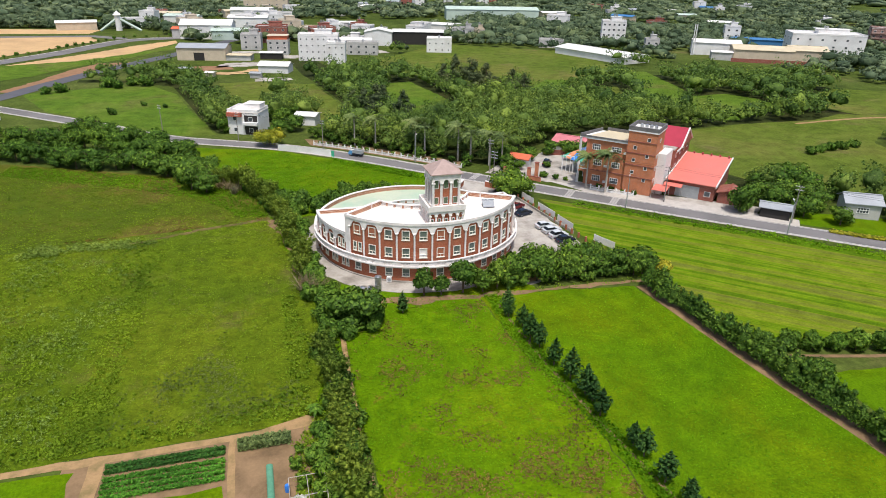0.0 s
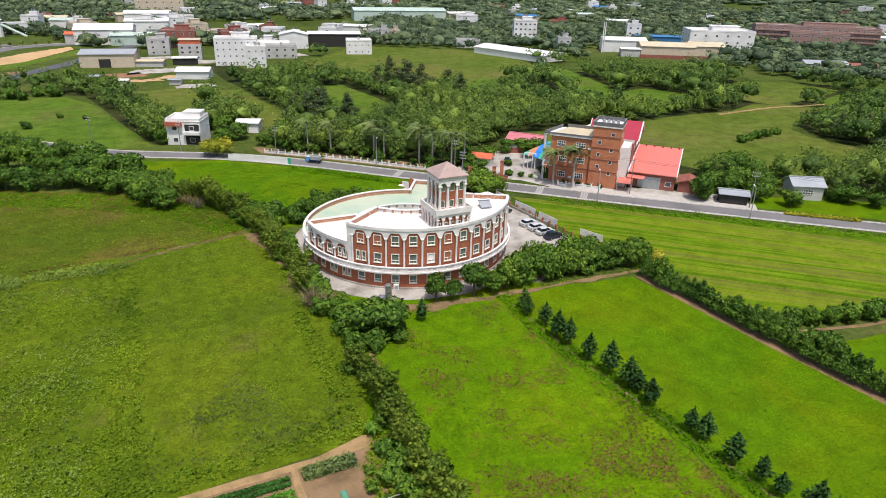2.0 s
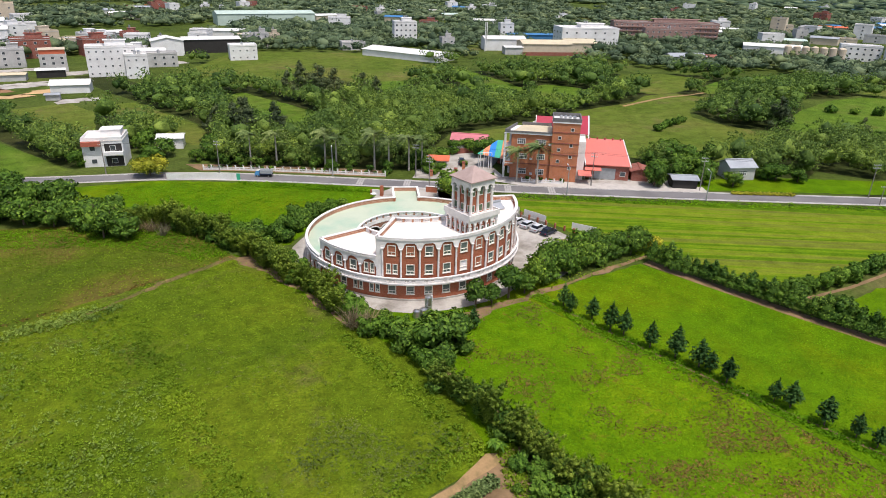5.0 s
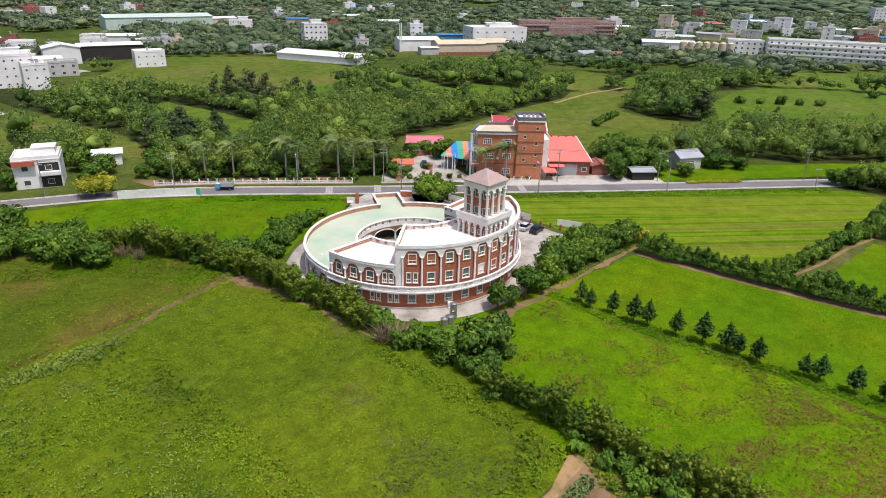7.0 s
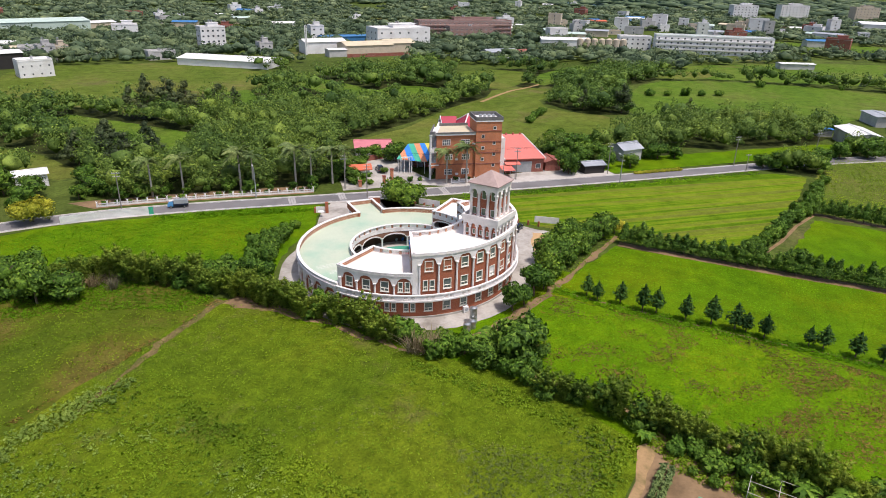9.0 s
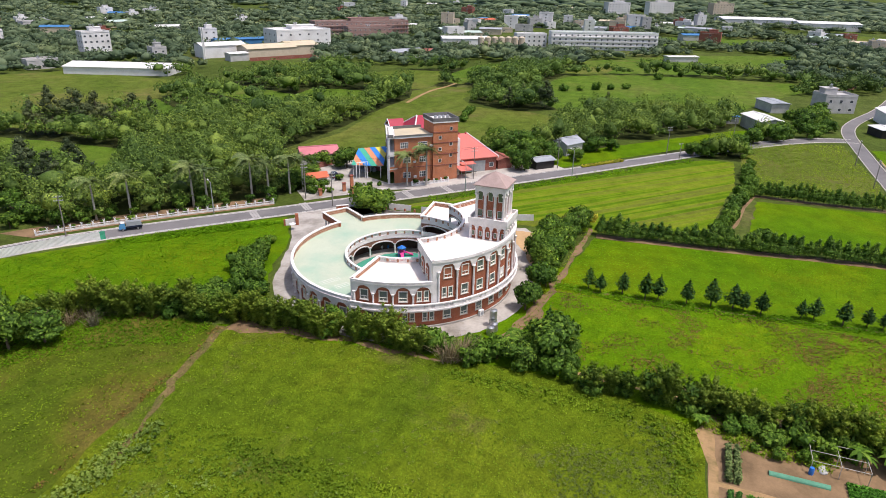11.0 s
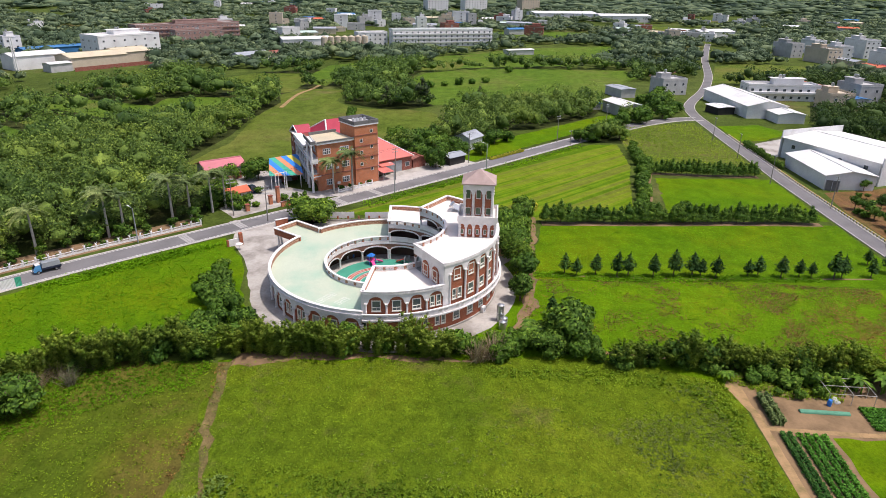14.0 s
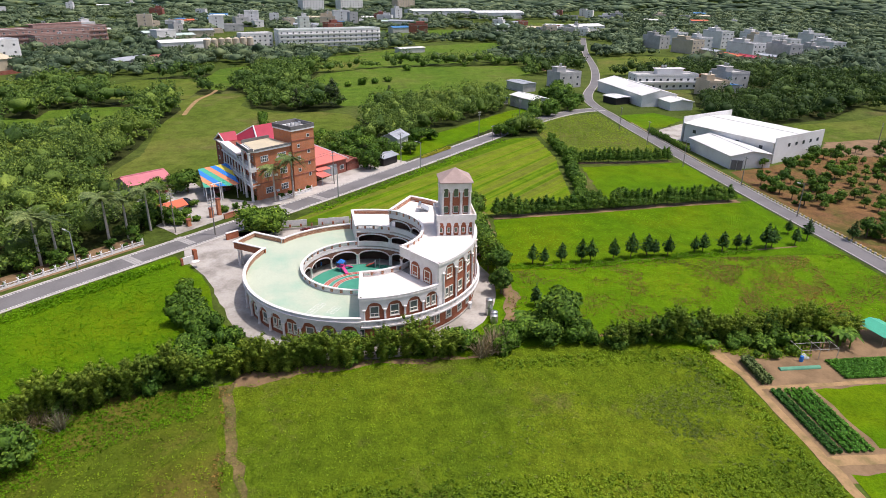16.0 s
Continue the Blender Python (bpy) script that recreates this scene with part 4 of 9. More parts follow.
# arched blind bays on the west end wall of the main block
end_face = pose(0, 0, 0, 0, 0, MAIN_A0)
for r in (14.9, 17.9):
    w0 = end_face @ pose(r, -0.2, 0, 0, 0, -90)
    bm = box(B(), -0.02, 0.06, -1.05, 1.05, 7.5, 9.3)
    for i in range(10):
        t0, t1 = -1 + 0.2 * i, -0.8 + 0.2 * i
        h0, h1 = 9.3 + 1.0 * math.sqrt(max(0, 1 - t0 * t0)), 9.3 + 1.0 * math.sqrt(max(0, 1 - t1 * t1))
        hexa(bm, [(-0.02, 1.05 * t0, 9.3), (0.06, 1.05 * t0, 9.3), (0.06, 1.05 * t1, 9.3), (-0.02, 1.05 * t1, 9.3)], [(-0.02, 1.05 * t0, h0), (0.06, 1.05 * t0, h0), (0.06, 1.05 * t1, h1), (-0.02, 1.05 * t1, h1)])
    part("brick_panel", bm, M["brick"], school, at=w0)
    window(school, "wide", w0 @ pose(0.08, 0, 8.75), 3)

# balcony along the south front
part("balcony_slab", arc(B(), R - 0.15, R + 0.85, WING_W, WING_E + 3, 3.4, 3.62), M["white"], school)
part("balcony_moulding", arc(B(), R - 0.15, R + 0.55, WING_W, WING_E + 3, 3.15, 3.4), M["white"], school)
part("balcony_rail", arc(B(), R + 0.45, R + 0.8, WING_W, WING_E + 3, 4.4, 4.6), M["white"], school)
part("balcony_base", arc(B(), R + 0.5, R + 0.74, WING_W, WING_E + 3, 3.62, 3.8), M["white"], school)
bars = [s * (0.85 + 0.31 * i) for i in range(5) for s in (-1, 1)]
us = sorted([-4.5, -2.3, -0.6, 0.6, 2.3, 4.5] + [b + e for b in bars for e in (-0.07, 0.07)])
balusters = mesh_of(lattice(us, [3.8, 3.86, 4.34, 4.4], lambda u, v: abs(u) > 2.3 or abs(u) < 0.6 or v < 3.86 or v > 4.34 or any(abs(u - b) < 0.07 for b in bars), lambda u, v, k: (*polar(R + 0.72 if k else R + 0.54, u), v)), "balustrade", M["white"])
for k in range(21):
    placed("balustrade", balusters, school, pose(0, 0, 0, 0, 0, -91 + 9 * (k - 10)))

# galleries round the court: wide flat arches between slim piers
def gallery_meshes(h, half):
    """One bay: brown tiled spandrel, proud white arch rim, white beam above."""
    spring, rise, open_half = h * 0.56, h * 0.24, half - 1.0
    wall = arch_band(B(), RI - 0.04, RI + 0.18, open_half, spring, rise, h - 0.3, half, 18)
    bmesh.ops.remove_doubles(wall, verts=wall.verts[:], dist=0.001)
    rim = B()
    for i in range(18):
        t0, t1 = -1 + 2 * i / 18, -1 + 2 * (i + 1) / 18
        z = [spring + rise * math.sqrt(max(0, 1 - t * t)) for t in (t0, t1)]
        a = [open_half * t * 0.995 for t in (t0, t1)]
        quad = [(RI - 0.12, a[0], z[0]), (RI + 0.24, a[0], z[0]), (RI + 0.24, a[1], z[1]), (RI - 0.12, a[1], z[1])]
        hexa(rim, [(*polar(r, b), c - 0.1) for r, b, c in quad], [(*polar(r, b), c + 0.16) for r, b, c in quad])
    bmesh.ops.remove_doubles(rim, verts=rim.verts[:], dist=0.001)
    beam_bm = arc(B(), RI - 0.1, RI + 0.22, -half, half, h - 0.3, h)
    post = tube(tube(B(), RI + 0.07, 0, 0, spring, 0.2, 0.18, 10), RI + 0.07, 0, spring, spring + 0.22, 0.2, 0.34, 10)
    bmesh.ops.remove_doubles(post, verts=post.verts[:], dist=0.03)
    return (mesh_of(wall, "spandrel", M["spandrel"]), mesh_of(rim, "arch_rim", M["white"]), mesh_of(beam_bm, "gallery_beam", M["white"]), mesh_of(post, "gallery_column", M["white"]))


def gallery_run(a0, a1, n, levels):
    half = (a1 - a0) / n / 2
    for z, h in levels:
        wall, rim, top, post = gallery_meshes(h, half)
        for k in range(n):
            turn = pose(0, 0, z, 0, 0, a0 + half * (2 * k + 1))
            bay = placed("spandrel", wall, school, turn)
            placed("arch_rim", rim, bay)
            placed("gallery_beam", top, bay)
        for k in range(n + 1):
            placed("gallery_column", post, school, pose(0, 0, z, 0, 0, min(max(a0 + 2 * half * k, a0 + 0.9), a1 - 0.9)))


gallery_run(WING_E, 179.4, 6, ((0.0, 3.7),))
gallery_run(WING_W, MAIN_A0, 1, ((0.0, 3.7), (3.95, 3.1)))
gallery_run(MAIN_A1, WING_E, 1, ((0.0, 3.7), (3.95, 3.1)))
gallery_run(MAIN_A0, MAIN_A1, 4, ((0.0, 3.7), (3.95, 3.1), (7.35, 3.1)))
part("gallery_rail", arc(B(), RI - 0.05, RI + 0.15, WING_W, WING_E, 4.0, 4.95), M["white"], school)
part("gallery_rail", arc(B(), RI - 0.05, RI + 0.15, MAIN_A0, MAIN_A1, 7.4, 8.35), M["white"], school)
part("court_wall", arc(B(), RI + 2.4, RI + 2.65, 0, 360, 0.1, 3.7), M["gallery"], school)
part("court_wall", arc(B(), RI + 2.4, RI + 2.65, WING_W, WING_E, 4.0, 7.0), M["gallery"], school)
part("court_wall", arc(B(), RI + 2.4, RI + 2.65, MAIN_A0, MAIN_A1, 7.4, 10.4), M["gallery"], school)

# entrance porch
porch_dir = 57.6
pm = pose(0, 0, 0, 0, 0, porch_dir)
part("porch_slab", box(B(), R - 0.6, 27.5, -2.9, 2.9, 3.6, 4.06), M["deck"], school, "green painted porch roof", pm)
for y0, y1, l0, l1 in ((2.75, 3.0, 2.69, 2.747), (-3.0, -2.75, -2.747, -2.69)):
    side_wall = part("porch_parapet", box(B(), R - 0.3, 27.5, y0, y1, 3.6, 4.9), M["brick"], school, at=pm)
    part("coping", box(B(), R - 0.35, 27.9, y0 - 0.12, y1 + 0.12, 4.9, 5.06), M["white"], side_wall)
    part("tile_lining", box(B(), R - 0.3, 27.4, l0, l1, 4.1, 4.89), M["lining"], side_wall)
front_wall = part("porch_parapet", box(B(), 27.5, 27.75, -3.0, 3.0, 3.6, 4.9), M["brick"], school, at=pm)
part("coping", box(B(), 27.4, 27.9, -3.1, 3.1, 4.904, 5.064), M["white"], front_wall)
part("tile_lining", box(B(), 27.44, 27.497, -2.68, 2.68, 4.1, 4.89), M["lining"], front_wall)
for y in (-2.6, -1.9, 1.9, 2.6):
    part("porch_column", column_bm(0.05, 3.5, 0.2, 27.1), M["white"], school, at=pm @ pose(0, y, 0))

# tower
tower_at = pose(31.0 - CX, 106.5 - CY, 0)


TOWER_WIN = {}
for key, zz, w, h in (("tower", 18.4, 0.86, 1.6), ("tower", 15.35, 0.86, 1.3), ("small", 11.75, 0.52, 0.95)):
    rim = lattice([-w / 2, -w / 2 + 0.06, w / 2 - 0.06, w / 2], [-h / 2, -h / 2 + 0.1, h / 2 - 0.06, h / 2], lambda u, v, w=w, h=h: abs(u) > w / 2 - 0.06 or v > h / 2 - 0.06 or v < -h / 2 + 0.1, lambda u, v, k: (0.07 if k else -0.05, u, v))
    TOWER_WIN[key, zz] = (mesh_of(rim, "window", M["white"]), mesh_of(box(B(), -0.05, 0.03, -w / 2 + 0.08, w / 2 - 0.08, -h / 2 + 0.08, h / 2 - 0.08), "pane", M["tower_glass"]))


def tower_tier(half, z0, z1, n, arch_z, sill, win, col_r, deep=0.35):
    """One square tier: brick core, arcade of columns on all four sides."""
    core = half - deep
    part("tower_wall", box(B(), -core, core, -core, core, z0, z1), M["brick"], school, at=tower_at)
    step = 2 * half / n
    for side in range(4):
        turn = pose(0, 0, 0, 0, 0, 90 * side)
        rad = step / 2 - col_r * 1.25
        for k in range(n):
            bm = B()
            c = -half + step * (k + 0.5)
            for i in range(8):
                t0, t1 = -1 + 0.25 * i, -0.75 + 0.25 * i
                h0, h1 = arch_z + rad * math.sqrt(max(0, 1 - t0 * t0)), arch_z + rad * math.sqrt(max(0, 1 - t1 * t1))
                pts = [(core + 0.08, c + rad * t0), (half - 0.02, c + rad * t0), (half - 0.02, c + rad * t1), (core + 0.08, c + rad * t1)]
                hexa(bm, [(*p, h) for p, h in zip(pts, (h0, h0, h1, h1))], [(*p, z1) for p in pts])
            for s in (-1, 1):
                lo, hi = sorted((c + s * rad, c + s * step / 2))
                box(bm, core + 0.08, half - 0.02, lo, hi, arch_z, z1)
            bmesh.ops.remove_doubles(bm, verts=bm.verts[:], dist=0.001)
            part("arch", bm, M["white"], school, at=tower_at @ turn)
        for k in range(n + 1):
            if k == n:
                continue
            part("column", column_bm(z0, arch_z, col_r, half - col_r * 1.1), M["white"], school, at=tower_at @ turn @ pose(0, -half + step * k if k else -half + col_r * 1.2, 0))
        for k in range(n):
            for zz in sill:
                rim = placed("window", TOWER_WIN[win, zz][0], school, tower_at @ turn @ pose(core, -half + step * (k + 0.5), zz))
                placed("pane", TOWER_WIN[win, zz][1], rim)


tower_tier(3.3, 10.8, 13.75, 5, 12.85, (11.75,), "small", 0.19, 0.42)
tower_tier(2.65, 14.5, 19.9, 3, 18.7, (18.4, 15.35), "tower", 0.23, 0.46)
part("ledge", box(B(), -3.5, 3.5, -3.5, 3.5, 13.75, 14.05), M["white"], school, at=tower_at)
for s in (-1, 1):
    part("ledge_parapet", box(B(), -3.5, 3.5, s * 3.4 - 0.1, s * 3.4 + 0.1, 14.05, 14.75), M["white"], school, at=tower_at)
    part("ledge_parapet", box(B(), s * 3.4 - 0.1, s * 3.4 + 0.1, -3.29, 3.29, 14.05, 14.74), M["white"], school, at=tower_at)
part("ledge_floor", box(B(), -2.65, 2.65, -2.65, 2.65, 14.05, 14.5), M["roof_white"], school, at=tower_at)
part("tower_wall", box(B(), -2.6, 2.6, -2.6, 2.6, 19.9, 20.25), M["white"], school, at=tower_at)
bm = box(B(), -2.95, 2.95, -2.95, 2.95, 20.25, 20.4)
apex = bm.verts.new((0, 0, 22.35))
eave = [bm.verts.new((x, y, 20.404)) for x, y in ((-2.95, -2.95), (2.95, -2.95), (2.95, 2.95), (-2.95, 2.95))]
for i in range(4):
    bm.faces.new((eave[i], eave[(i + 1) % 4], apex))
part("tower_roof", bm, M["tower_roof"], school, "mauve hipped tower roof", tower_at)

# court floor
court = setting("court_floor", arc(B(), 0.01, RI - 0.2, 0, 360, 0.02, 0.10, 6), M["court"], "green rubber playground floor", "floor")
court.matrix_basis = pose(CX, CY, 0)
for r in (5.2, 7.0):
    t = setting("track_lane", arc(B(), r - 0.42, r + 0.42, 0, 360, 0.10, 0.112), M["track"], "red curved running lane", "track")
    t.matrix_basis = pose(CX - 0.4, CY + 0.2, 0)
    for e in (-0.5, 0.0, 0.5):
        t = setting("track_line", arc(B(), r + e - 0.05, r + e + 0.05, 0, 360, 0.105, 0.118), M["line"], "white lane line", "track line")
        t.matrix_basis = pose(CX - 0.4, CY + 0.2, 0)


# ---- plants ----
rng = np.random.default_rng(7)
ICO = {}


def ico(n):
    """Vertices and triangles of a ball of n subdivisions."""
    if n not in ICO:
        bm = B()
        bmesh.ops.create_icosphere(bm, subdivisions=n, radius=1)
        bm.verts.ensure_lookup_table()
        ICO[n] = (np.array([v.co for v in bm.verts]), np.array([[v.index for v in f.verts] for f in bm.faces]))
        bm.free()
    return ICO[n]


def leaf_tris(r, centres, outward, size, droop=0.0, loose=0.55, soft=None, slim=0.55, hang=None):
    """A small bent leaf clump (two triangles) at each centre, facing more or less outward. soft: shading directions; hang: way of the leaf's length."""
    n = len(centres)
    nrm = outward + r.normal(0, loose, (n, 3))
    nrm /= np.linalg.norm(nrm, axis=1, keepdims=True) + 1e-9
    t = np.cross(nrm, r.normal(0, 1, (n, 3))) if hang is None else hang
    t = t / (np.linalg.norm(t, axis=1, keepdims=True) + 1e-9)
    b = np.cross(nrm, t)
    s = size * r.uniform(0.6, 1.35, (n, 1))
    down = np.array([0, 0, -droop])
    p0 = centres - t * s + down * s
    p1 = centres - b * s * slim + nrm * s * 0.18
    p2 = centres + t * s + down * s
    p3 = centres + b * s * slim + nrm * s * 0.18
    verts = np.stack([p0, p1, p2, p3], 1).reshape(-1, 3)
    k = np.arange(n)[:, None] * 4
    faces = np.concatenate([k + [0, 1, 2], k + [0, 2, 3]])
    way = nrm * 0.45 + (outward if soft is None else soft) * 0.7 + [0, 0, 0.35]
    return verts, faces, np.repeat(way, 4, axis=0)


def joined(pieces):
    verts, faces, ways, at = [], [], [], 0
    for p in pieces:
        verts.append(p[0])
        faces.append(p[1] + at)
        if len(p) > 2:
            ways.append(p[2])
        at += len(p[0])
    if len(ways) == len(verts):
        return np.concatenate(verts), np.concatenate(faces), np.concatenate(ways)
    return np.concatenate(verts), np.concatenate(faces)


def lobed(r, lobes, leaves_n, size, core=0.8, sub=1, droop=0.0, slim=0.55, hanging=0.0):
    """A crown out of uneven lobes (x, y, z, rx, ry, rz): a rough dense heart with leaf clumps all over it."""
    out = []
    areas = np.array([l[3] * l[4] + l[3] * l[5] + l[4] * l[5] for l in lobes])
    share = (leaves_n * areas / areas.sum()).astype(int)
    base_v, base_f = ico(sub)
    for l, n in zip(lobes, share):
        c, rad = np.array(l[:3]), np.array(l[3:])
        if core:
            v = base_v * (core * (1 + r.normal(0, 0.13, (len(base_v), 1)))) * rad + c
            out.append((v, base_f, base_v + r.normal(0, 0.2, base_v.shape)))
        d = r.normal(0, 1, (n, 3))
        d[:, 2] += 0.25
        d /= np.linalg.norm(d, axis=1, keepdims=True)
        pos = c + d * rad * r.uniform(0.78, 1.14, (n, 1))
        hang = d * [1, 1, 0.3] * 0.7 + r.normal(0, 0.45, (n, 3)) - [0, 0, hanging] if hanging else None
        out.append(leaf_tris(r, pos, d, size, droop, slim=slim, hang=hang))
    return joined(out)


def limbs(bm, r, height, spread, base_r, n=5):
    tube(bm, 0, 0, -0.15, height * 0.55, base_r, base_r * 0.65, 7)
    for i in range(n):
        a = math.tau * (i + r.uniform(-0.3, 0.3)) / n
        z = height * r.uniform(0.3, 0.55)
        beam(bm, (0, 0, z), (spread * 0.6 * math.cos(a), spread * 0.6 * math.sin(a), height * r.uniform(0.6, 0.85)), base_r * 0.4, 5)
    return bm


def plant(name, label, category, crown, material, trunk=None, trunk_mat=None, group=""):
    t = thing(name, label, category, group=group)
    if trunk is not None:
        part("trunk", trunk, trunk_mat or M["bark"], t)
    placed("crown", np_mesh("crown", crown, material), t)
    return t


def broad_tree(r, h, w, n, size, mat, label, name="tree", lobes_n=9, low=0.35):
    lobes = [(0, 0, h * 0.66, w * 0.34, w * 0.34, h * 0.28)]
    for i in range(lobes_n):
        a = math.tau * i / lobes_n + r.uniform(-0.3, 0.3)
        d = w * r.uniform(0.22, 0.36)
        s = w * r.uniform(0.16, 0.26)
        lobes.append((d * math.cos(a), d * math.sin(a), h * r.uniform(low + 0.08, 0.78), s, s, s * r.uniform(0.65, 0.95)))
    return plant(name, label, "tree", lobed(r, lobes, n, size * 0.92, 0.72), mat, limbs(B(), r, h, w * 0.5, 0.035 * h))


def shrub(r, h, w, n, size, mat, label, name="bush", lobes_n=7, droop=0.0):
    lobes = [(0, 0, h * 0.45, w * 0.36, w * 0.36, h * 0.45)]
    for i in range(lobes_n):
        a = math.tau * i / lobes_n + r.uniform(-0.4, 0.4)
        d, s = w * r.uniform(0.2, 0.36), w * r.uniform(0.14, 0.24)
        z = h * r.uniform(0.2, 0.8)
        lobes.append((d * math.cos(a), d * math.sin(a), z, s, s, min(s * r.uniform(0.8, 1.3), z + 0.1)))
    bm = B()
    for i in range(4):
        a = math.tau * i / 4 + 0.4
        beam(bm, (0.15 * math.cos(a), 0.15 * math.sin(a), -0.1), (w * 0.2 * math.cos(a), w * 0.2 * math.sin(a), h * 0.5), 0.06)
    return plant(name, label, "bush", lobed(r, lobes, n, size, droop=droop), mat, bm)


def bamboo(r, h, w, n, mat, label):
    """A clump of leaning canes, each bending over into drooping feathery tips."""
    pieces, bm = [], B()
    base_v, base_f = ico(1)
    canes = 17
    for i in range(canes):
        a = math.tau * i / canes + r.uniform(-0.4, 0.4)
        lean = w * r.uniform(0.08, 0.5)
        top = h * r.uniform(0.62, 1.0) * (1.05 - 0.35 * lean / w)
        way = np.array([math.cos(a), math.sin(a), 0])
        spine = [way * lean * f ** 1.8 + np.array([0, 0, top * (1.25 * f - 0.25 * f ** 4)]) for f in np.linspace(0, 1, 7)]
        for p, q in zip(spine[:4], spine[1:5]):
            beam(bm, tuple(p - [0, 0, 0.1]), tuple(q - [0, 0, 0.1]), 0.045, 4)
        for k in range(1, 7):
            c = spine[k]
            rad = np.array([w * 0.12, w * 0.12, h * 0.1]) * (1.15 - 0.09 * k)
            pieces.append((base_v * 0.72 * rad * (1 + r.normal(0, 0.15, (len(base_v), 1))) + c, base_f, base_v))
            m = int(n * 1.6 / canes / 6)
            d = r.normal(0, 1, (m, 3)) + way * 0.5 + [0, 0, 0.3]
            d /= np.linalg.norm(d, axis=1, keepdims=True)
            pos = c + d * rad * r.uniform(0.8, 1.45, (m, 1))
            hang = d * [1, 1, 0.2] + way * 0.4 + r.normal(0, 0.4, (m, 3)) + [0, 0, 0.25]
            pieces.append(leaf_tris(r, pos, d, 0.26, 0.12, 0.4, slim=0.26, hang=hang))
    return plant("bamboo_clump", label, "bamboo", joined(pieces), mat, bm, M["leaf_bamboo"])


def conifer(r, h, w, label, name="conifer_tree", clear=0.26, tiers=9):
    """A tiered pine: whorls of drooping branches with a pointed leader."""
    bm = tube(B(), 0, 0, -0.1, h * 0.97, 0.02 * h + 0.03, 0.02, 6)
    pieces = []
    for k in range(tiers):
        f = k / (tiers - 1)
        z = h * (clear + (0.95 - clear) * f)
        reach = w * 0.5 * (1 - f ** 1.3) ** 0.85 * (0.6 + 0.4 * min(1, f * 4)) * r.uniform(0.85, 1.1) + 0.16
        n = int(9 - 4 * f)
        turn = r.uniform(0, math.tau)
        for i in range(n):
            a = turn + math.tau * i / n + r.uniform(-0.2, 0.2)
            ln = reach * r.uniform(0.8, 1.1)
            m = max(4, int(ln * 11))
            s = r.uniform(0.12, 1, m)[:, None]
            way = np.array([math.cos(a), math.sin(a), 0.26])
            across = np.array([-math.sin(a), math.cos(a), 0])
            pos = np.array([0, 0, z]) + way * s * ln + across * r.normal(0, 0.16, (m, 1)) * ln * (0.35 + s * 0.4) + np.array([0, 0, -1]) * (s ** 2) * ln * 0.16
            pos[:, 2] += r.normal(0, 0.07, m)
            out = np.tile([0.25 * way[0], 0.25 * way[1], 1.0], (m, 1))
            pieces.append(leaf_tris(r, pos, out, 0.27, 0.25))
    top = np.array([[0, 0, h]]) + r.normal(0, 0.07, (8, 3)) * [1, 1, 3]
    pieces.append(leaf_tris(r, top, np.tile([0, 0, 1.0], (8, 1)), 0.18))
    return plant(name, label, "tree", joined(pieces), M["leaf_conifer"], bm)


def cone_tree(r, h, w, n, mat, label, name="hedge_tree"):
    """A narrow hedge tree: a bare foot, a dense column narrowing to a blunt tip."""
    lobes = []
    for k in range(6):
        f = k / 5
        s = w * 0.5 * (1 - f ** 1.6 * 0.72) * r.uniform(0.9, 1.1)
        a = r.uniform(0, math.tau)
        lobes.append((0.25 * s * math.cos(a), 0.25 * s * math.sin(a), h * (0.3 + 0.6 * f), s, s, h * 0.15))
    return plant(name, label, "tree", lobed(r, lobes, n, 0.2, 0.78, 1), mat, tube(B(), 0, 0, -0.1, h * 0.4, 0.09, 0.06, 6))


def wispy(r, h, w, label):
    """A tall casuarina: many upright feathery plumes round a straight stem."""
    lobes = []
    for k in range(30):
        f = r.uniform(0.1, 1)
        a = r.uniform(0, math.tau)
        d = w * 0.46 * (1.08 - f ** 1.4) * r.uniform(0.2, 1)
        s = w * 0.17 * (1.3 - 0.8 * f)
        lobes.append((d * math.cos(a), d * math.sin(a), h * (0.08 + 0.84 * f), s, s, h * 0.09))
    return plant("casuarina_tree", label, "tree", lobed(r, lobes, 1700, 0.3, 0.6, 1, -0.3), M["leaf_dark"], tube(B(), 0, 0, -0.1, h * 0.9, 0.2, 0.05, 7))


def palm(r, h, label, fronds=13, reach=2.7):
    bm = B()
    z = -0.1
    for k in range(8):
        z2 = h * (k + 1) / 8
        tube(bm, 0, 0, z, z2, 0.26 - 0.015 * k, 0.235 - 0.015 * k, 8)
        z = z2
    pieces = []
    for i in range(fronds):
        a = math.tau * i / fronds + r.uniform(-0.2, 0.2)
        lift = r.uniform(0.1, 1.0)
        for s in np.linspace(0.08, 1, 15):
            rad = reach * s
            zz = h + lift * rad * 0.8 - (0.32 + 0.2 * (1 - lift)) * rad * rad * 0.55
            c = np.array([[rad * math.cos(a), rad * math.sin(a), zz]])
            for side in (-1, 1):
                across = np.array([-math.sin(a), math.cos(a), -0.35]) * side
                tip = c + across * 0.75 * (1.05 - 0.6 * s) + np.array([0.25 * math.cos(a), 0.25 * math.sin(a), -0.1])
                wide = np.array([[math.cos(a) * 0.17, math.sin(a) * 0.17, 0]])
                pieces.append((np.concatenate([c - wide, c + wide, tip]), np.array([[0, 1, 2]])))
    t = thing("palm_tree", label, "palm")
    part("trunk", bm, M["palm_bark"], t)
    placed("crown", np_mesh("crown", joined(pieces), M["leaf_palm"]), t)
    return t


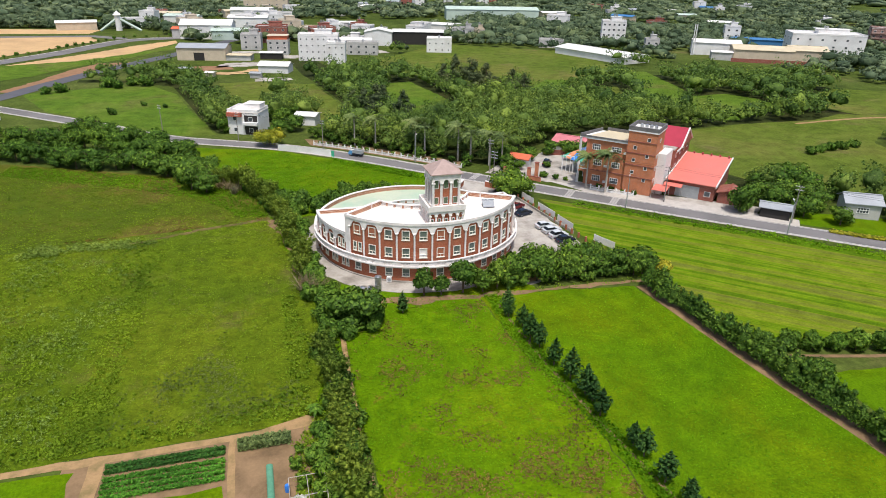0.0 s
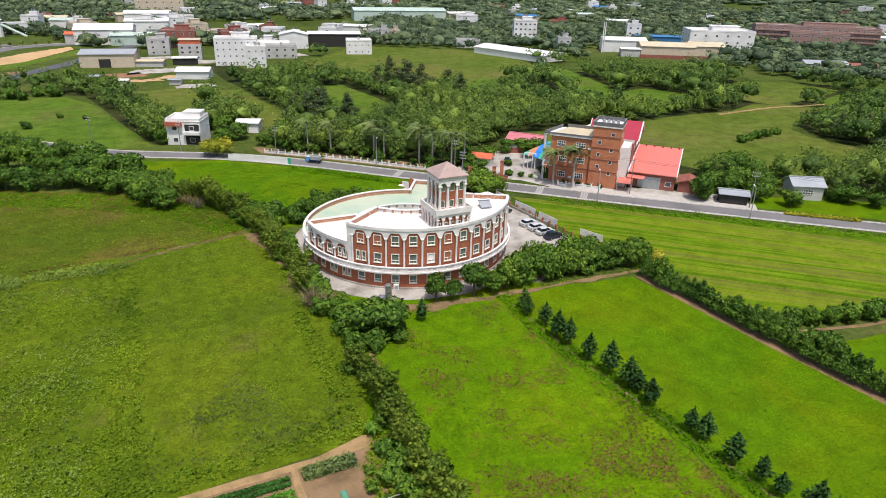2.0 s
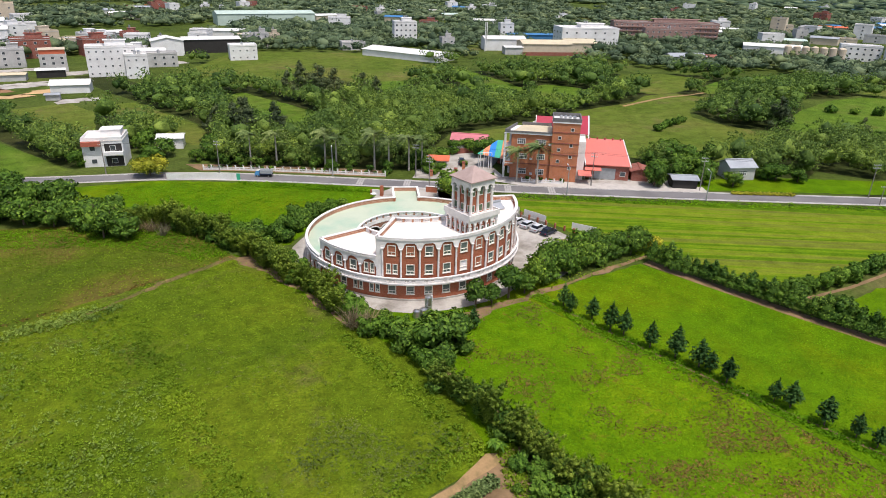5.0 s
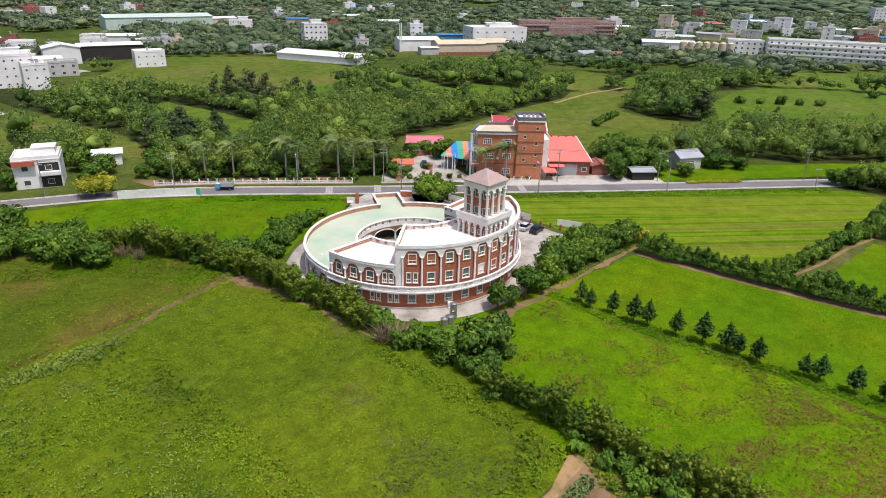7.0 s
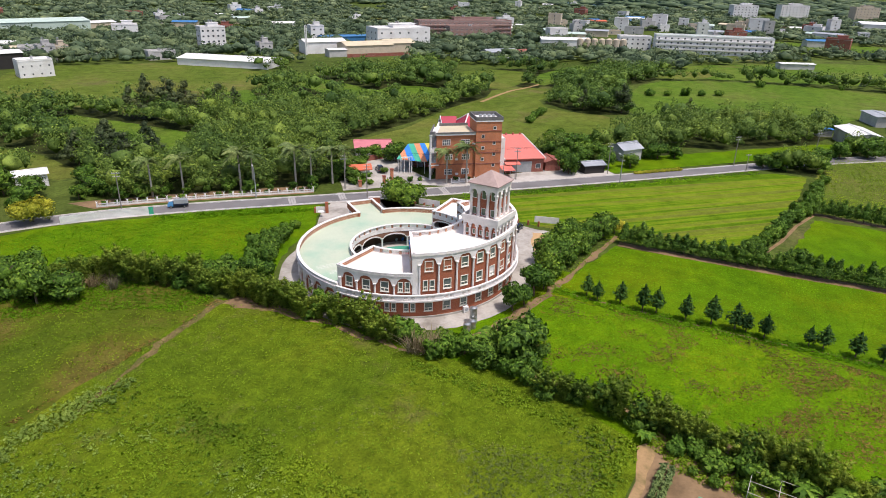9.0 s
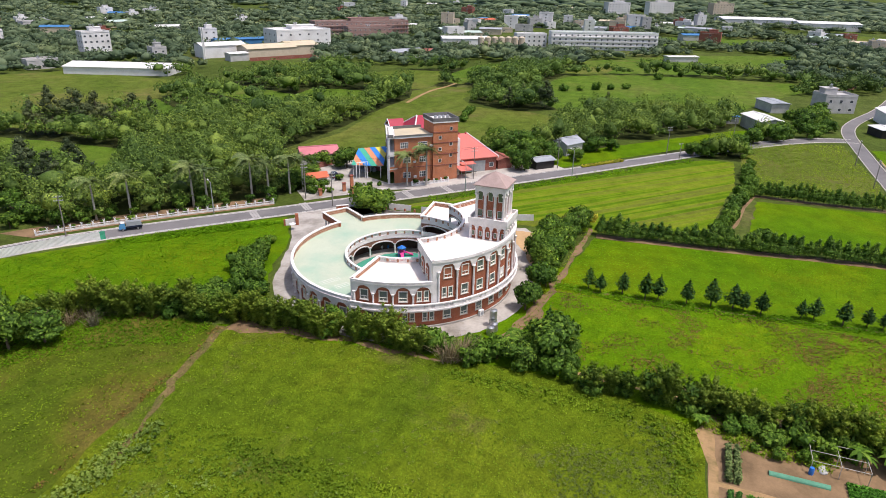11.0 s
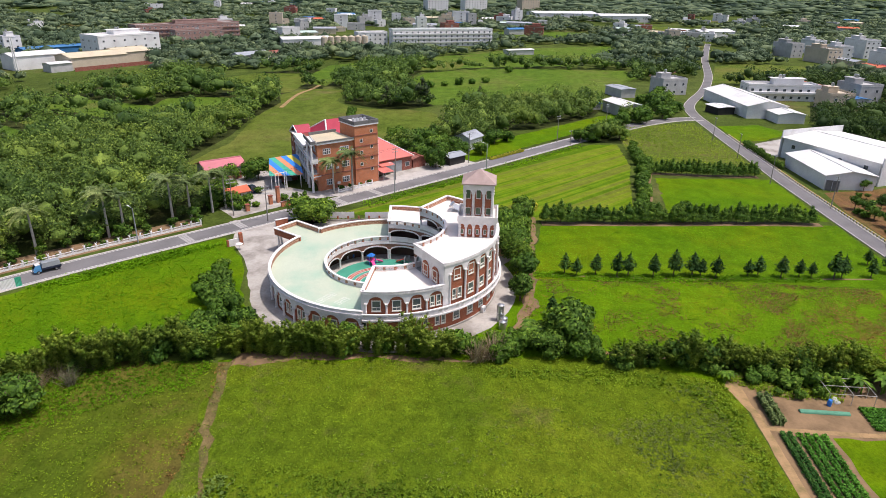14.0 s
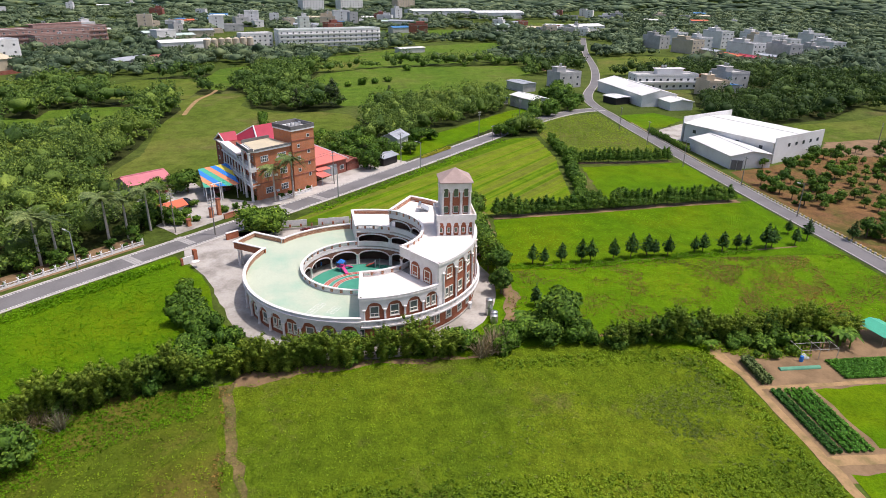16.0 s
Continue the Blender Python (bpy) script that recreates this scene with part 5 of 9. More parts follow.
def spread(protos, spots, group="", scale=(0.85, 1.2), tall=(0.9, 1.1)):
    """Plants at the spots: the first ones are the prototypes themselves, the rest are copies."""
    for i, p in enumerate(spots):
        x, y = p[0], p[1]
        s = p[2] if len(p) > 2 else rng.uniform(*scale)
        m = pose(x, y, 0, 0, 0, rng.uniform(0, 360)) @ Matrix.Diagonal((s, s, s * rng.uniform(*tall), 1))
        if i < len(protos):
            protos[i].matrix_basis = m
            ob = protos[i]
        else:
            q = protos[int(rng.integers(len(protos)))]
            keep = q.matrix_basis.copy()
            q.matrix_basis = Matrix()
            ob = copy_thing(q, m)
            q.matrix_basis = keep
        if group:
            tagged(ob, group=group)


def along(line, step, side=0.0, jitter=0.6):
    """Spots along a line, step metres apart."""
    out, left = [], 0.0
    for p, q in zip(line, line[1:]):
        p, q = Vector(p), Vector(q)
        d = (q - p).length
        n = Vector((-(q - p).y, (q - p).x)).normalized()
        while left < d:
            c = p + (q - p) * (left / d) + n * (side + rng.uniform(-jitter, jitter))
            out.append((c.x + rng.uniform(-jitter, jitter) * 0.4, c.y))
            left += step
        left -= d
    return out


# rows of pines between the two green fields
pines = [conifer(rng, 5.9, 3.8, "dark tiered pine with a bare stem foot in grass", clear=0.3, tiers=8) for _ in range(4)]
spread(pines, [(38, 89.6, 0.71), (37.4, 87.4, 0.67), (38.3, 83.6, 0.76), (38, 79.6, 0.84), (38.6, 77.4, 0.80), (38.8, 72.6, 0.76), (39.5, 68.6, 0.92), (40, 65.0, 0.94), (40.2, 63.3, 0.71), (39.9, 60.5, 0.80), (41, 54.2, 0.63), (41.3, 52.2, 0.80), (41.4, 47.8, 0.84), (42, 44.2, 0.67), (42.2, 41.8, 0.60), (42.1, 37.6, 0.97), (42.5, 36, 0.88), (43.5, 30, 0.67), (46, 25.6, 0.80), (44.8, 15.6, 0.84), (50, 27.5, 0.59)], "row of pines")
spread([conifer(rng, 4.2, 2.6, "small dark pine at the field edge", tiers=7)], [(20.6, 93.2, 0.95)])

# bamboo and shrub hedge west of the building
clumps = [bamboo(rng, 5.8, 5.0, 1050, M["leaf_bamboo"], "dense light-green bamboo clump in a hedge") for _ in range(4)]
WEST = [(-11, 170.5), (-3.5, 161.5), (0.2, 153), (2.4, 144), (4.2, 133), (5.4, 120), (6.6, 108.5)]
spread(clumps, along(WEST, 1.75, 0, 0.9), "hedge west of the building", (0.75, 1.1), (0.8, 1.15))
spread([shrub(rng, 3.2, 4.4, 900, 0.3, M["leaf_light"], "rounded green hedge shrub") for _ in range(3)], along(WEST, 5.5, 1.6, 1.0) + [(1.6, 157.4, 0.8), (4.0, 154.0, 0.8), (6.4, 150.8, 0.9), (9.4, 149.2, 0.9), (4.8, 150.2, 1.0), (13.0, 148.2, 0.8), (16.4, 149.8, 1.0), (19.4, 152.6, 1.0), (30.0, 154.6, 0.7), (33.4, 155.4, 0.6), (6.0, 101.6, 0.9), (8.6, 99.4, 1.0), (9.8, 102.4, 0.8), (8.0, 106.2, 0.8), (11.6, 99.8, 0.7)], "hedge shrubs", (0.8, 1.15))
spread([broad_tree(rng, 6.4, 6.6, 1300, 0.3, M["leaf"], "tall dark tree at the end of the hedge", low=0.08) for _ in range(2)], [(-13.6, 163.4, 1.0), (-17.2, 166.4, 1.05), (-0.6, 157.6, 0.7), (3.6, 148.6, 0.72), (5.2, 138.6, 0.62)], "trees in the hedge")
MID = [(6, 84), (6.6, 78), (6.8, 70), (6.2, 62), (6.0, 52), (6.4, 42)]
clumps2 = [bamboo(rng, 4.4, 4.2, 900, M["leaf_bamboo"], "bamboo clump in the hedge beside the path") for _ in range(3)]
spread(clumps2, along(MID, 2.5, 0, 0.6), "hedge along the path", (0.85, 1.25), (0.8, 1.2))
spread([broad_tree(rng, 4.2, 4.4, 900, 0.26, M["leaf"], "dense dark tree grown into the hedge", low=0.08) for _ in range(2)], along(MID, 4.3, 0.4, 0.7), "hedge trees by the path", (0.7, 1.1))
spread([shrub(rng, 2.8, 4.0, 800, 0.24, M["leaf_light"], "leafy green bush beside the glossy tree") for _ in range(2)], [(8.2, 90.4, 1.0), (10.6, 87.6, 0.9), (14.6, 88.8, 0.8), (7.4, 87.2, 0.8), (16.0, 91.0, 0.7)], "bushes by the tree")
spread([broad_tree(rng, 5.4, 7.0, 1900, 0.34, M["leaf"], "dark broad-leaved tree with glossy leaves", low=0.1)], [(12.4, 91.2, 1.2), (8.6, 94.4, 0.8)])
spread([shrub(rng, 2.2, 3.2, 700, 0.3, M["leaf_light"], "green leafy shrub beside the hedge") for _ in range(2)], [(14.5, 95.6, 0.9), (10.5, 96.8, 0.8), (16.5, 93, 0.7), (5.5, 64, 0.9), (4, 66, 0.8), (3.2, 61.5, 1.0), (4.4, 58, 1.1)])

# trees by the building
spread([broad_tree(rng, 5.6, 4.3, 1300, 0.3, M["leaf"], "round-headed green tree beside the building") for _ in range(3)],
       [(25.6, 98.4, 0.95), (28.6, 97.6, 0.75), (32.6, 97.6, 1.12), (36.2, 97.2, 0.8), (39.2, 97.8, 1.1), (42.6, 99.4, 1.05), (46.5, 100.6, 0.95), (35.6, 99.0, 0.75)], "trees before the front")
spread([broad_tree(rng, 5.2, 5.4, 1050, 0.3, M["leaf"], "dense dark-green hedge tree", low=0.12) for _ in range(4)],
       along([(42.5, 98.8), (52, 98.6), (62, 98), (70, 96.6)], 2.4, 0, 0.7) + along([(47, 101.2), (58, 101.4), (63, 101)], 2.7, 0, 0.7), "hedge south of the car park", (0.85, 1.1), (1.0, 1.35))
spread([broad_tree(rng, 4.4, 5.4, 1400, 0.28, M["leaf_yellow"], "small round tree covered in yellow blossom")], [(71.2, 95.2, 0.82)])
spread([broad_tree(rng, 4.8, 9.0, 1700, 0.26, M["leaf_yellow"], "wide umbrella tree covered in yellow blossom", low=0.4)], [(3.2, 205, 1.1)])
spread([broad_tree(rng, 5.6, 10.0, 2300, 0.36, M["leaf"], "wide flat-topped dark tree at the forecourt", low=0.3)], [(60.2, 145.0, 1.15)], tall=(0.82, 0.86))
spread([cone_tree(rng, 4.6, 2.9, 640, M["leaf"], "narrow dark green hedge tree on a bare foot") for _ in range(4)],
       along([(66.4, 91.5), (67.6, 80), (69.4, 64), (71.8, 48), (74, 27.5)], 1.75, 0, 0.25), "row of hedge trees", (0.85, 1.2))
spread([cone_tree(rng, 4.3, 2.7, 460, M["leaf"], "narrow green tree in a field hedge") for _ in range(3)], along([(113, 58), (112.6, 44), (113.4, 27)], 1.5, 0, 0.2), "hedge between small fields", (0.9, 1.15))
spread([shrub(rng, 3.6, 4.4, 900, 0.3, M["leaf_light"], "bright green leafy bush in a field hedge") for _ in range(3)], along([(73, 69), (88, 65), (101, 63), (113, 59.5), (128, 59), (146, 58)], 3.6, 0, 0.8), "field hedge", (0.7, 1.05))
spread([broad_tree(rng, 4.6, 4.6, 1100, 0.3, M["leaf"], "dark broad-leaved tree standing above the hedge")], [(72.4, 58.5, 1.1), (73.5, 66, 0.8)])
spread([shrub(rng, 3.4, 5.0, 1000, 0.3, M["leaf"], "dense rounded bush on grass") for _ in range(3)], [(26.5, 152.6, 0.8), (22.4, 151.8, 1.0), (12.0, 143.4, 0.85), (16.8, 147.0, 0.8), (20, 149.6, 0.9), (8, 148, 1.0), (5, 147.5, 1.0), (8.0, 143.5, 0.7), (12, 147.6, 0.8), (24.6, 154.6, 0.9), (3, 151, 0.9), (2, 146, 0.8)])

# dark trees along the north-west
spread([broad_tree(rng, 6.4, 7.5, 1150, 0.36, M["leaf"], "dark broad-leaved tree in a thick belt", low=0.12) for _ in range(5)],
       [(x + rng.uniform(-1.6, 1.6), y + rng.uniform(-1.6, 1.6)) for x, y in
        along([(-14, 176), (-30, 184), (-48, 193), (-72, 206), (-110, 222)], 4.6, 0, 1) + along([(-20, 189), (-36, 200), (-52, 212), (-76, 224), (-112, 240)], 5.2, 0, 1.5) + along([(-30, 206), (-44, 220), (-60, 232)], 5.4, 0, 1.5) + [(-14.5, 171), (-19, 174.5), (-24, 177.5), (-16, 177)]], "tree belt", (0.75, 1.15))

def dry_bush(r, h, w, label):
    """Bare bent stems fanning out of one foot, with finer twigs."""
    t = thing("dry_bush", label, "bush")
    pieces = []
    for i in range(150):
        a, lean = r.uniform(0, math.tau), r.uniform(0.15, 1.0)
        foot = np.array([r.normal(0, w * 0.1), r.normal(0, w * 0.1), -0.05])
        way = np.array([math.cos(a) * lean, math.sin(a) * lean, r.uniform(0.7, 1.2)])
        side = np.array([-math.sin(a), math.cos(a), 0]) * r.uniform(0.02, 0.05)
        ln = h * r.uniform(0.6, 1.1)
        pts = [foot + way * ln * f - np.array([0, 0, 0.35 * lean * ln * f * f]) for f in (0, 0.5, 1)]
        v = np.array([pts[0] - side, pts[0] + side, pts[1] - side, pts[1] + side, pts[2]])
        pieces.append((v, np.array([[0, 1, 3], [0, 3, 2], [2, 3, 4]])))
    placed("branchwork", np_mesh("branchwork", joined(pieces), M["straw"]), t)
    return t


spread([dry_bush(rng, 3.2, 4.0, "fan of bare grey-brown dry stems in the hedge") for _ in range(2)], [(-5.4, 163.6, 1.1), (-2.6, 160.0, 0.9), (-8.4, 164.6, 1.1), (-10.5, 166.4, 0.9), (5.6, 105.2, 1.35), (6.4, 102.8, 1.3), (-7.0, 160.8, 0.8)], "dry thickets")

# palms and casuarinas beyond the road
spread([palm(rng, 7.6, "grey-green royal palm with a ringed trunk", 22, 3.1) for _ in range(3)], [(55.9, 176.5, 1.25), (58.8, 173.6, 1.2), (45.3, 185.6, 1.25), (47.6, 183.4, 1.2), (34.8, 194.6, 1.2), (63.4, 170.4, 1.15), (66.5, 168.4, 1.1), (29, 199, 1.1)], "palms by the road", tall=(0.95, 1.1))
spread([palm(rng, 8.4, "tall royal palm against the brick front", 30, 3.1)], [(81.4, 145.4, 1.08), (84.8, 141.2, 1.2)], tall=(0.95, 1.05))
spread([wispy(rng, 13, 11.0, "tall dark casuarina with feathery plumes") for _ in range(3)], [(86, 279, 1.2), (92, 275, 1.3), (98, 272, 1.05), (82, 283, 0.9), (107, 264, 1.0), (111, 260, 0.8), (102, 267, 0.7), (43, 238, 1.0), (38, 232, 0.95), (47, 244, 0.85), (52, 232, 0.9), (41, 226, 0.9), (35, 240, 0.85), (49, 225, 0.75), (210, 137, 0.95), (214, 148, 0.7), (222, 112, 0.55), (205, 152, 0.65)], "casuarinas")

# ---- woods ----
def inside(x, y, poly):
    hit_it = np.zeros(x.shape, bool)
    for (x0, y0), (x1, y1) in zip(poly, poly[1:] + poly[:1]):
        cross = ((y0 > y) != (y1 > y)) & (x < (x1 - x0) * (y - y0) / ((y1 - y0) or 1e-9) + x0)
        hit_it ^= cross
    return hit_it


def near_line(x, y, line, d):
    m = np.zeros(x.shape, bool)
    for (x0, y0), (x1, y1) in zip(line, line[1:]):
        dx, dy = x1 - x0, y1 - y0
        t = np.clip(((x - x0) * dx + (y - y0) * dy) / (dx * dx + dy * dy), 0, 1)
        m |= np.hypot(x - x0 - t * dx, y - y0 - t * dy) < d
    return m


WOODS = [
    [(22, 204), (48, 183), (62, 171.5), (70, 173), (80, 184), (92, 192), (101, 198), (141, 197), (167, 200), (219, 199), (262, 214), (277, 231), (262, 280), (230, 300), (187, 308), (143, 312), (108, 330), (88, 340), (60, 340), (36, 330), (34, 300), (36, 250), (28, 225)],
    [(120, 138), (130, 126), (146, 134), (158, 146), (144, 154), (128, 150)],
    [(138, 121), (142, 112), (153, 100), (172, 104), (190, 118), (176, 132), (158, 136), (146, 130)],
    [(162, 106), (168, 90), (181, 77), (197, 64), (216, 58), (234, 63), (225, 84), (225, 108), (214, 120), (196, 118), (180, 108)],
    [(222, 185), (253, 193), (276, 165), (300, 152), (322, 150), (340, 170), (300, 240), (262, 215)],
    [(210, 172), (198, 152), (202, 140), (212, 131), (229, 135), (250, 146), (276, 158), (258, 188), (240, 178)],
    [(-54, 338), (-38, 340), (-21, 320), (-13, 284), (-7, 256), (-4, 234), (-13, 224), (-20, 250), (-27, 282), (-34, 312), (-52, 326)],
    [(6, 290), (13, 288), (21, 262), (22, 242), (12, 233), (4, 236), (3, 256)],
    [(20, 388), (34, 386), (46, 330), (47, 300), (46, 262), (50, 236), (46, 206), (34, 210), (30, 228), (35, 258), (29, 306), (24, 336)],
    [(-76, 330), (-50, 325), (-50, 330), (-76, 337)],
    [(190, -30), (204, -26), (262, -50), (300, -110), (420, -240), (520, -420), (330, -400), (240, -170), (236, -120), (176, -58)],
    [(160, -27), (178, -14), (203, -30), (222, -54), (258, -86), (300, -100), (325, -119), (354, -175), (327, -260), (260, -200), (206, -110), (174, -70), (166, -46)],
    [(150, 60), (182, 56), (196, 40), (204, 44), (196, 58), (168, 80), (150, 92)],
]
CLEAR = [v[0] for k, v in FIELDS.items()] + [[(-70, 355), (40, 330), (90, 372), (82, 408), (130, 440), (60, 475), (-80, 440)], [(70, 160), (108, 128), (138, 146), (112, 190), (82, 178)], [(-340, 300), (-100, 318), (-40, 372), (-30, 470), (-80, 570), (-340, 570)]]
CLEAR += [[(360, -100), (440, -90), (505, -120), (520, -280), (440, -290), (385, -200), (355, -150)]]
CLEAR += [[(335, 262), (352, 254), (384, 244), (392, 264), (356, 286)]]
CLEAR += [[(x - w, y - w), (x + w, y - w), (x + w, y + w), (x - w, y + w)] for x, y, w in ((-2, 222, 10), (17, 231, 7), (137, 113, 6), (114, 117, 7), (95, 180, 9), (76, 170, 7), (204, 49, 13), (207, 370, 28), (196, 380, 14), (300, 345, 34), (360, 360, 26), (445, 255, 22), (474, 206, 16), (458, 150, 26), (470, 185, 26), (255, -50, 32), (225, -42, 12), (120, 0, 30), (215, 4, 26), (466, 358, 30), (480, 330, 30), (112, 448, 22), (257, 443, 14), (259, 404, 10), (265, 18, 13), (258, -33, 24))]


def wood_mask(x, y):
    ok = np.zeros(x.shape, bool)
    for p in WOODS:
        ok |= inside(x, y, p)
    far = np.hypot(x - 60, y - 120) > 260
    tone = np.array([noise.noise((a * 0.006, b * 0.006, 3.1)) + 0.45 * noise.noise((a * 0.021, b * 0.021, 9.2)) for a, b in zip(x, y)])
    ok |= far & (tone > -0.26)
    for p in CLEAR:
        ok &= ~inside(x, y, p)
    ok &= ~near_line(x, y, MAIN, 7) & ~near_line(x, y, SIDE, 6.5) & ~near_line(x, y, FAR_ROAD, 8)
    head = np.degrees(np.arctan2(x, y))
    ok &= (head > -26) & (np.degrees(np.arctan2(x + 78, y - 121)) < 138)
    return ok


def grid_spots(x0, x1, y0, y1, step):
    gx, gy = np.meshgrid(np.arange(x0, x1, step), np.arange(y0, y1, step))
    x = gx.ravel() + rng.uniform(-0.45, 0.45, gx.size) * step
    y = gy.ravel() + rng.uniform(-0.45, 0.45, gx.size) * step
    return x, y


def grove(x, y, height, width, puffs, leaf_n, size, sub):
    """Many crowns in one mesh: one dense uneven heart each, with leaf sprays gathered in rounded tufts round it."""
    base_v, base_f = ico(sub)
    n, k = len(x), len(base_v)
    big = rng.gamma(6.0, 1 / 6.0, n).clip(0.5, 1.6)
    h = rng.uniform(0.7, 1.15, n) * height * big ** 0.8
    w = rng.uniform(0.8, 1.2, n) * width * big
    rad = np.stack([w * 0.5, w * 0.5, h * 0.45], 1)[:, None, :]
    mid = np.stack([x, y, h * 0.5], 1)[:, None, :]
    lump = 1 + rng.normal(0, 0.2, (n, k, 1))
    core = (base_v[None] * lump * (0.48 if leaf_n > 9 else 0.62 if leaf_n else 0.9) * rad + mid).reshape(-1, 3)
    faces = (base_f[None] + (np.arange(n) * k)[:, None, None]).reshape(-1, 3)
    pieces = [(core, faces, np.tile(base_v, (n, 1)) + rng.normal(0, 0.35, (n * k, 3)))]
    if leaf_n:
        way = rng.normal(0, 1, (n, puffs, 3))
        way[..., 2] = np.abs(way[..., 2]) * 1.0 - 0.25
        way /= np.linalg.norm(way, axis=2, keepdims=True)
        centre = (mid + way * rad * rng.uniform(0.5, 0.82, (n, puffs, 1))).reshape(-1, 1, 3)
        pr = (rad * rng.uniform(0.24, 0.46, (n, puffs, 1))).reshape(-1, 1, 3)
        m = len(centre)
        d = rng.normal(0, 1, (m, leaf_n, 3)) + way.reshape(-1, 1, 3) * 0.5
        d[..., 2] += 0.35
        d /= np.linalg.norm(d, axis=2, keepdims=True)
        pos = (centre + d * pr * rng.uniform(0.6, 1.2, (m, leaf_n, 1))).reshape(-1, 3)
        d = d.reshape(-1, 3)
        nrm = d + rng.normal(0, 0.5, d.shape)
        nrm /= np.linalg.norm(nrm, axis=1, keepdims=True)
        t = np.cross(nrm, rng.normal(0, 1, d.shape))
        t /= np.linalg.norm(t, axis=1, keepdims=True) + 1e-9
        b = np.cross(nrm, t)
        s = size * rng.uniform(0.6, 1.4, (len(d), 1))
        tri = np.stack([pos - t * s, pos + t * s * 0.5 - b * s * 0.6, pos + t * s * 0.6 + b * s * 0.6], 1).reshape(-1, 3)
        pieces.append((tri, np.arange(len(tri)).reshape(-1, 3), np.repeat(d * 0.4 + nrm * 0.75 + [0, 0, 0.15], 3, axis=0)))
    return joined(pieces)


def woodland(name, bounds, step, keep, height, width, puffs, leaf_n, size, sub, label):
    x, y = grid_spots(*bounds, step)
    dist = np.hypot(x - 0, y - 60)
    sel = (dist >= keep[0]) & (dist < keep[1])
    x, y = x[sel], y[sel]
    m = wood_mask(x, y)
    # stands past 360 m take the foliage with haze in its colour
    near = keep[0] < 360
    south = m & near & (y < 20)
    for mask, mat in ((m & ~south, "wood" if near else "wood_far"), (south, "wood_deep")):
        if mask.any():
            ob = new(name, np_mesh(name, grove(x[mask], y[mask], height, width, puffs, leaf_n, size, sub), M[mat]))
            tagged(ob, label, "woodland", kind="stuff")


# dark sheets under the woods deepen the gaps between trees
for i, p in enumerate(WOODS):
    flat("wood_floor", p, M["litter"], "leaf litter floor with tree shade put into its dark colour", "ground", 0.003 + 0.001 * i)
woodland("woodland", (-130, 260, -120, 260), 4.1, (60, 215), 7.6, 6.4, 14, 19, 0.36, 1, "dense green broad-leaved woodland beyond the road")
woodland("woodland", (-200, 420, -300, 420), 5.2, (215, 360), 8.0, 8.0, 10, 12, 0.52, 1, "dense green woodland in the middle distance")
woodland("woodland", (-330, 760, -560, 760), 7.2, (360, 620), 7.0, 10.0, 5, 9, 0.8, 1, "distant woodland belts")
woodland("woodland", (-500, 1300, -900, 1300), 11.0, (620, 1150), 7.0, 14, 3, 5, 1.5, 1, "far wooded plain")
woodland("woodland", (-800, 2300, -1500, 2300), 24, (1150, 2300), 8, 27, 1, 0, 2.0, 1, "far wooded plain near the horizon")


# ---- buildings ----
for key, (w, h) in {"house": (1.5, 1.35), "band": (2.6, 1.4), "grille": (2.2, 1.6), "tiny": (0.9, 0.95), "door": (1.6, 2.3)}.items():
    rim = lattice([-w / 2, -w / 2 + 0.09, w / 2 - 0.09, w / 2], [-h / 2, -h / 2 + 0.09, h / 2 - 0.09, h / 2], lambda u, v, w=w, h=h: abs(u) > w / 2 - 0.09 or abs(v) > h / 2 - 0.09, lambda u, v, k: (0.07 if k else -0.05, u, v))
    if key in ("grille", "band"):
        bars = [w * f for f in (-0.25, 0, 0.25)]
        us = sorted([-w / 2, -w / 2 + 0.12, w / 2 - 0.12, w / 2] + [b + e for b in bars for e in (-0.05, 0.05)])
        vs = [-h / 2, -h / 2 + 0.12, 0.02, 0.14, h / 2 - 0.12, h / 2]
        rim = lattice(us, vs, lambda u, v, w=w, h=h, bars=bars: abs(u) > w / 2 - 0.12 or abs(v) > h / 2 - 0.12 or 0.02 < v < 0.14 or any(abs(u - b) < 0.05 for b in bars), lambda u, v, k: (0.09 if k else -0.05, u, v))
    WIN[key] = (mesh_of(rim, "window_frame", M["wall_white"]), mesh_of(pane_bm(w, h, 0.03), "pane", M["house_glass"]), None, None, w, h)


def face_pose(w, d, side, along_it, z):
    """Pose on an upright face of a w by d block centred on the origin. side: s front (-y), e, n, w."""
    if side == "s":
        return pose(along_it, -d / 2 - 0.01, z, 0, 0, -90)
    if side == "n":
        return pose(along_it, d / 2 + 0.01, z, 0, 0, 90)
    if side == "e":
        return pose(w / 2 + 0.01, along_it, z, 0, 0, 0)
    return pose(-w / 2 - 0.01, along_it, z, 0, 0, 180)


def put_windows(parent, w, d, h, storeys, sides, step, key="house", at=None, z0=1.6):
    at = at or Matrix()
    tall = h / storeys
    for side in sides:
        ln = w if side in "sn" else d
        n = max(1, int((ln - 1.0) / step))
        for f in range(storeys):
            for i in range(n):
                u = (i - (n - 1) / 2) * (ln / n)
                win = placed("window", WIN[key][0], parent, at @ face_pose(w, d, side, u, f * tall + z0))
                placed("pane", WIN[key][1], win)


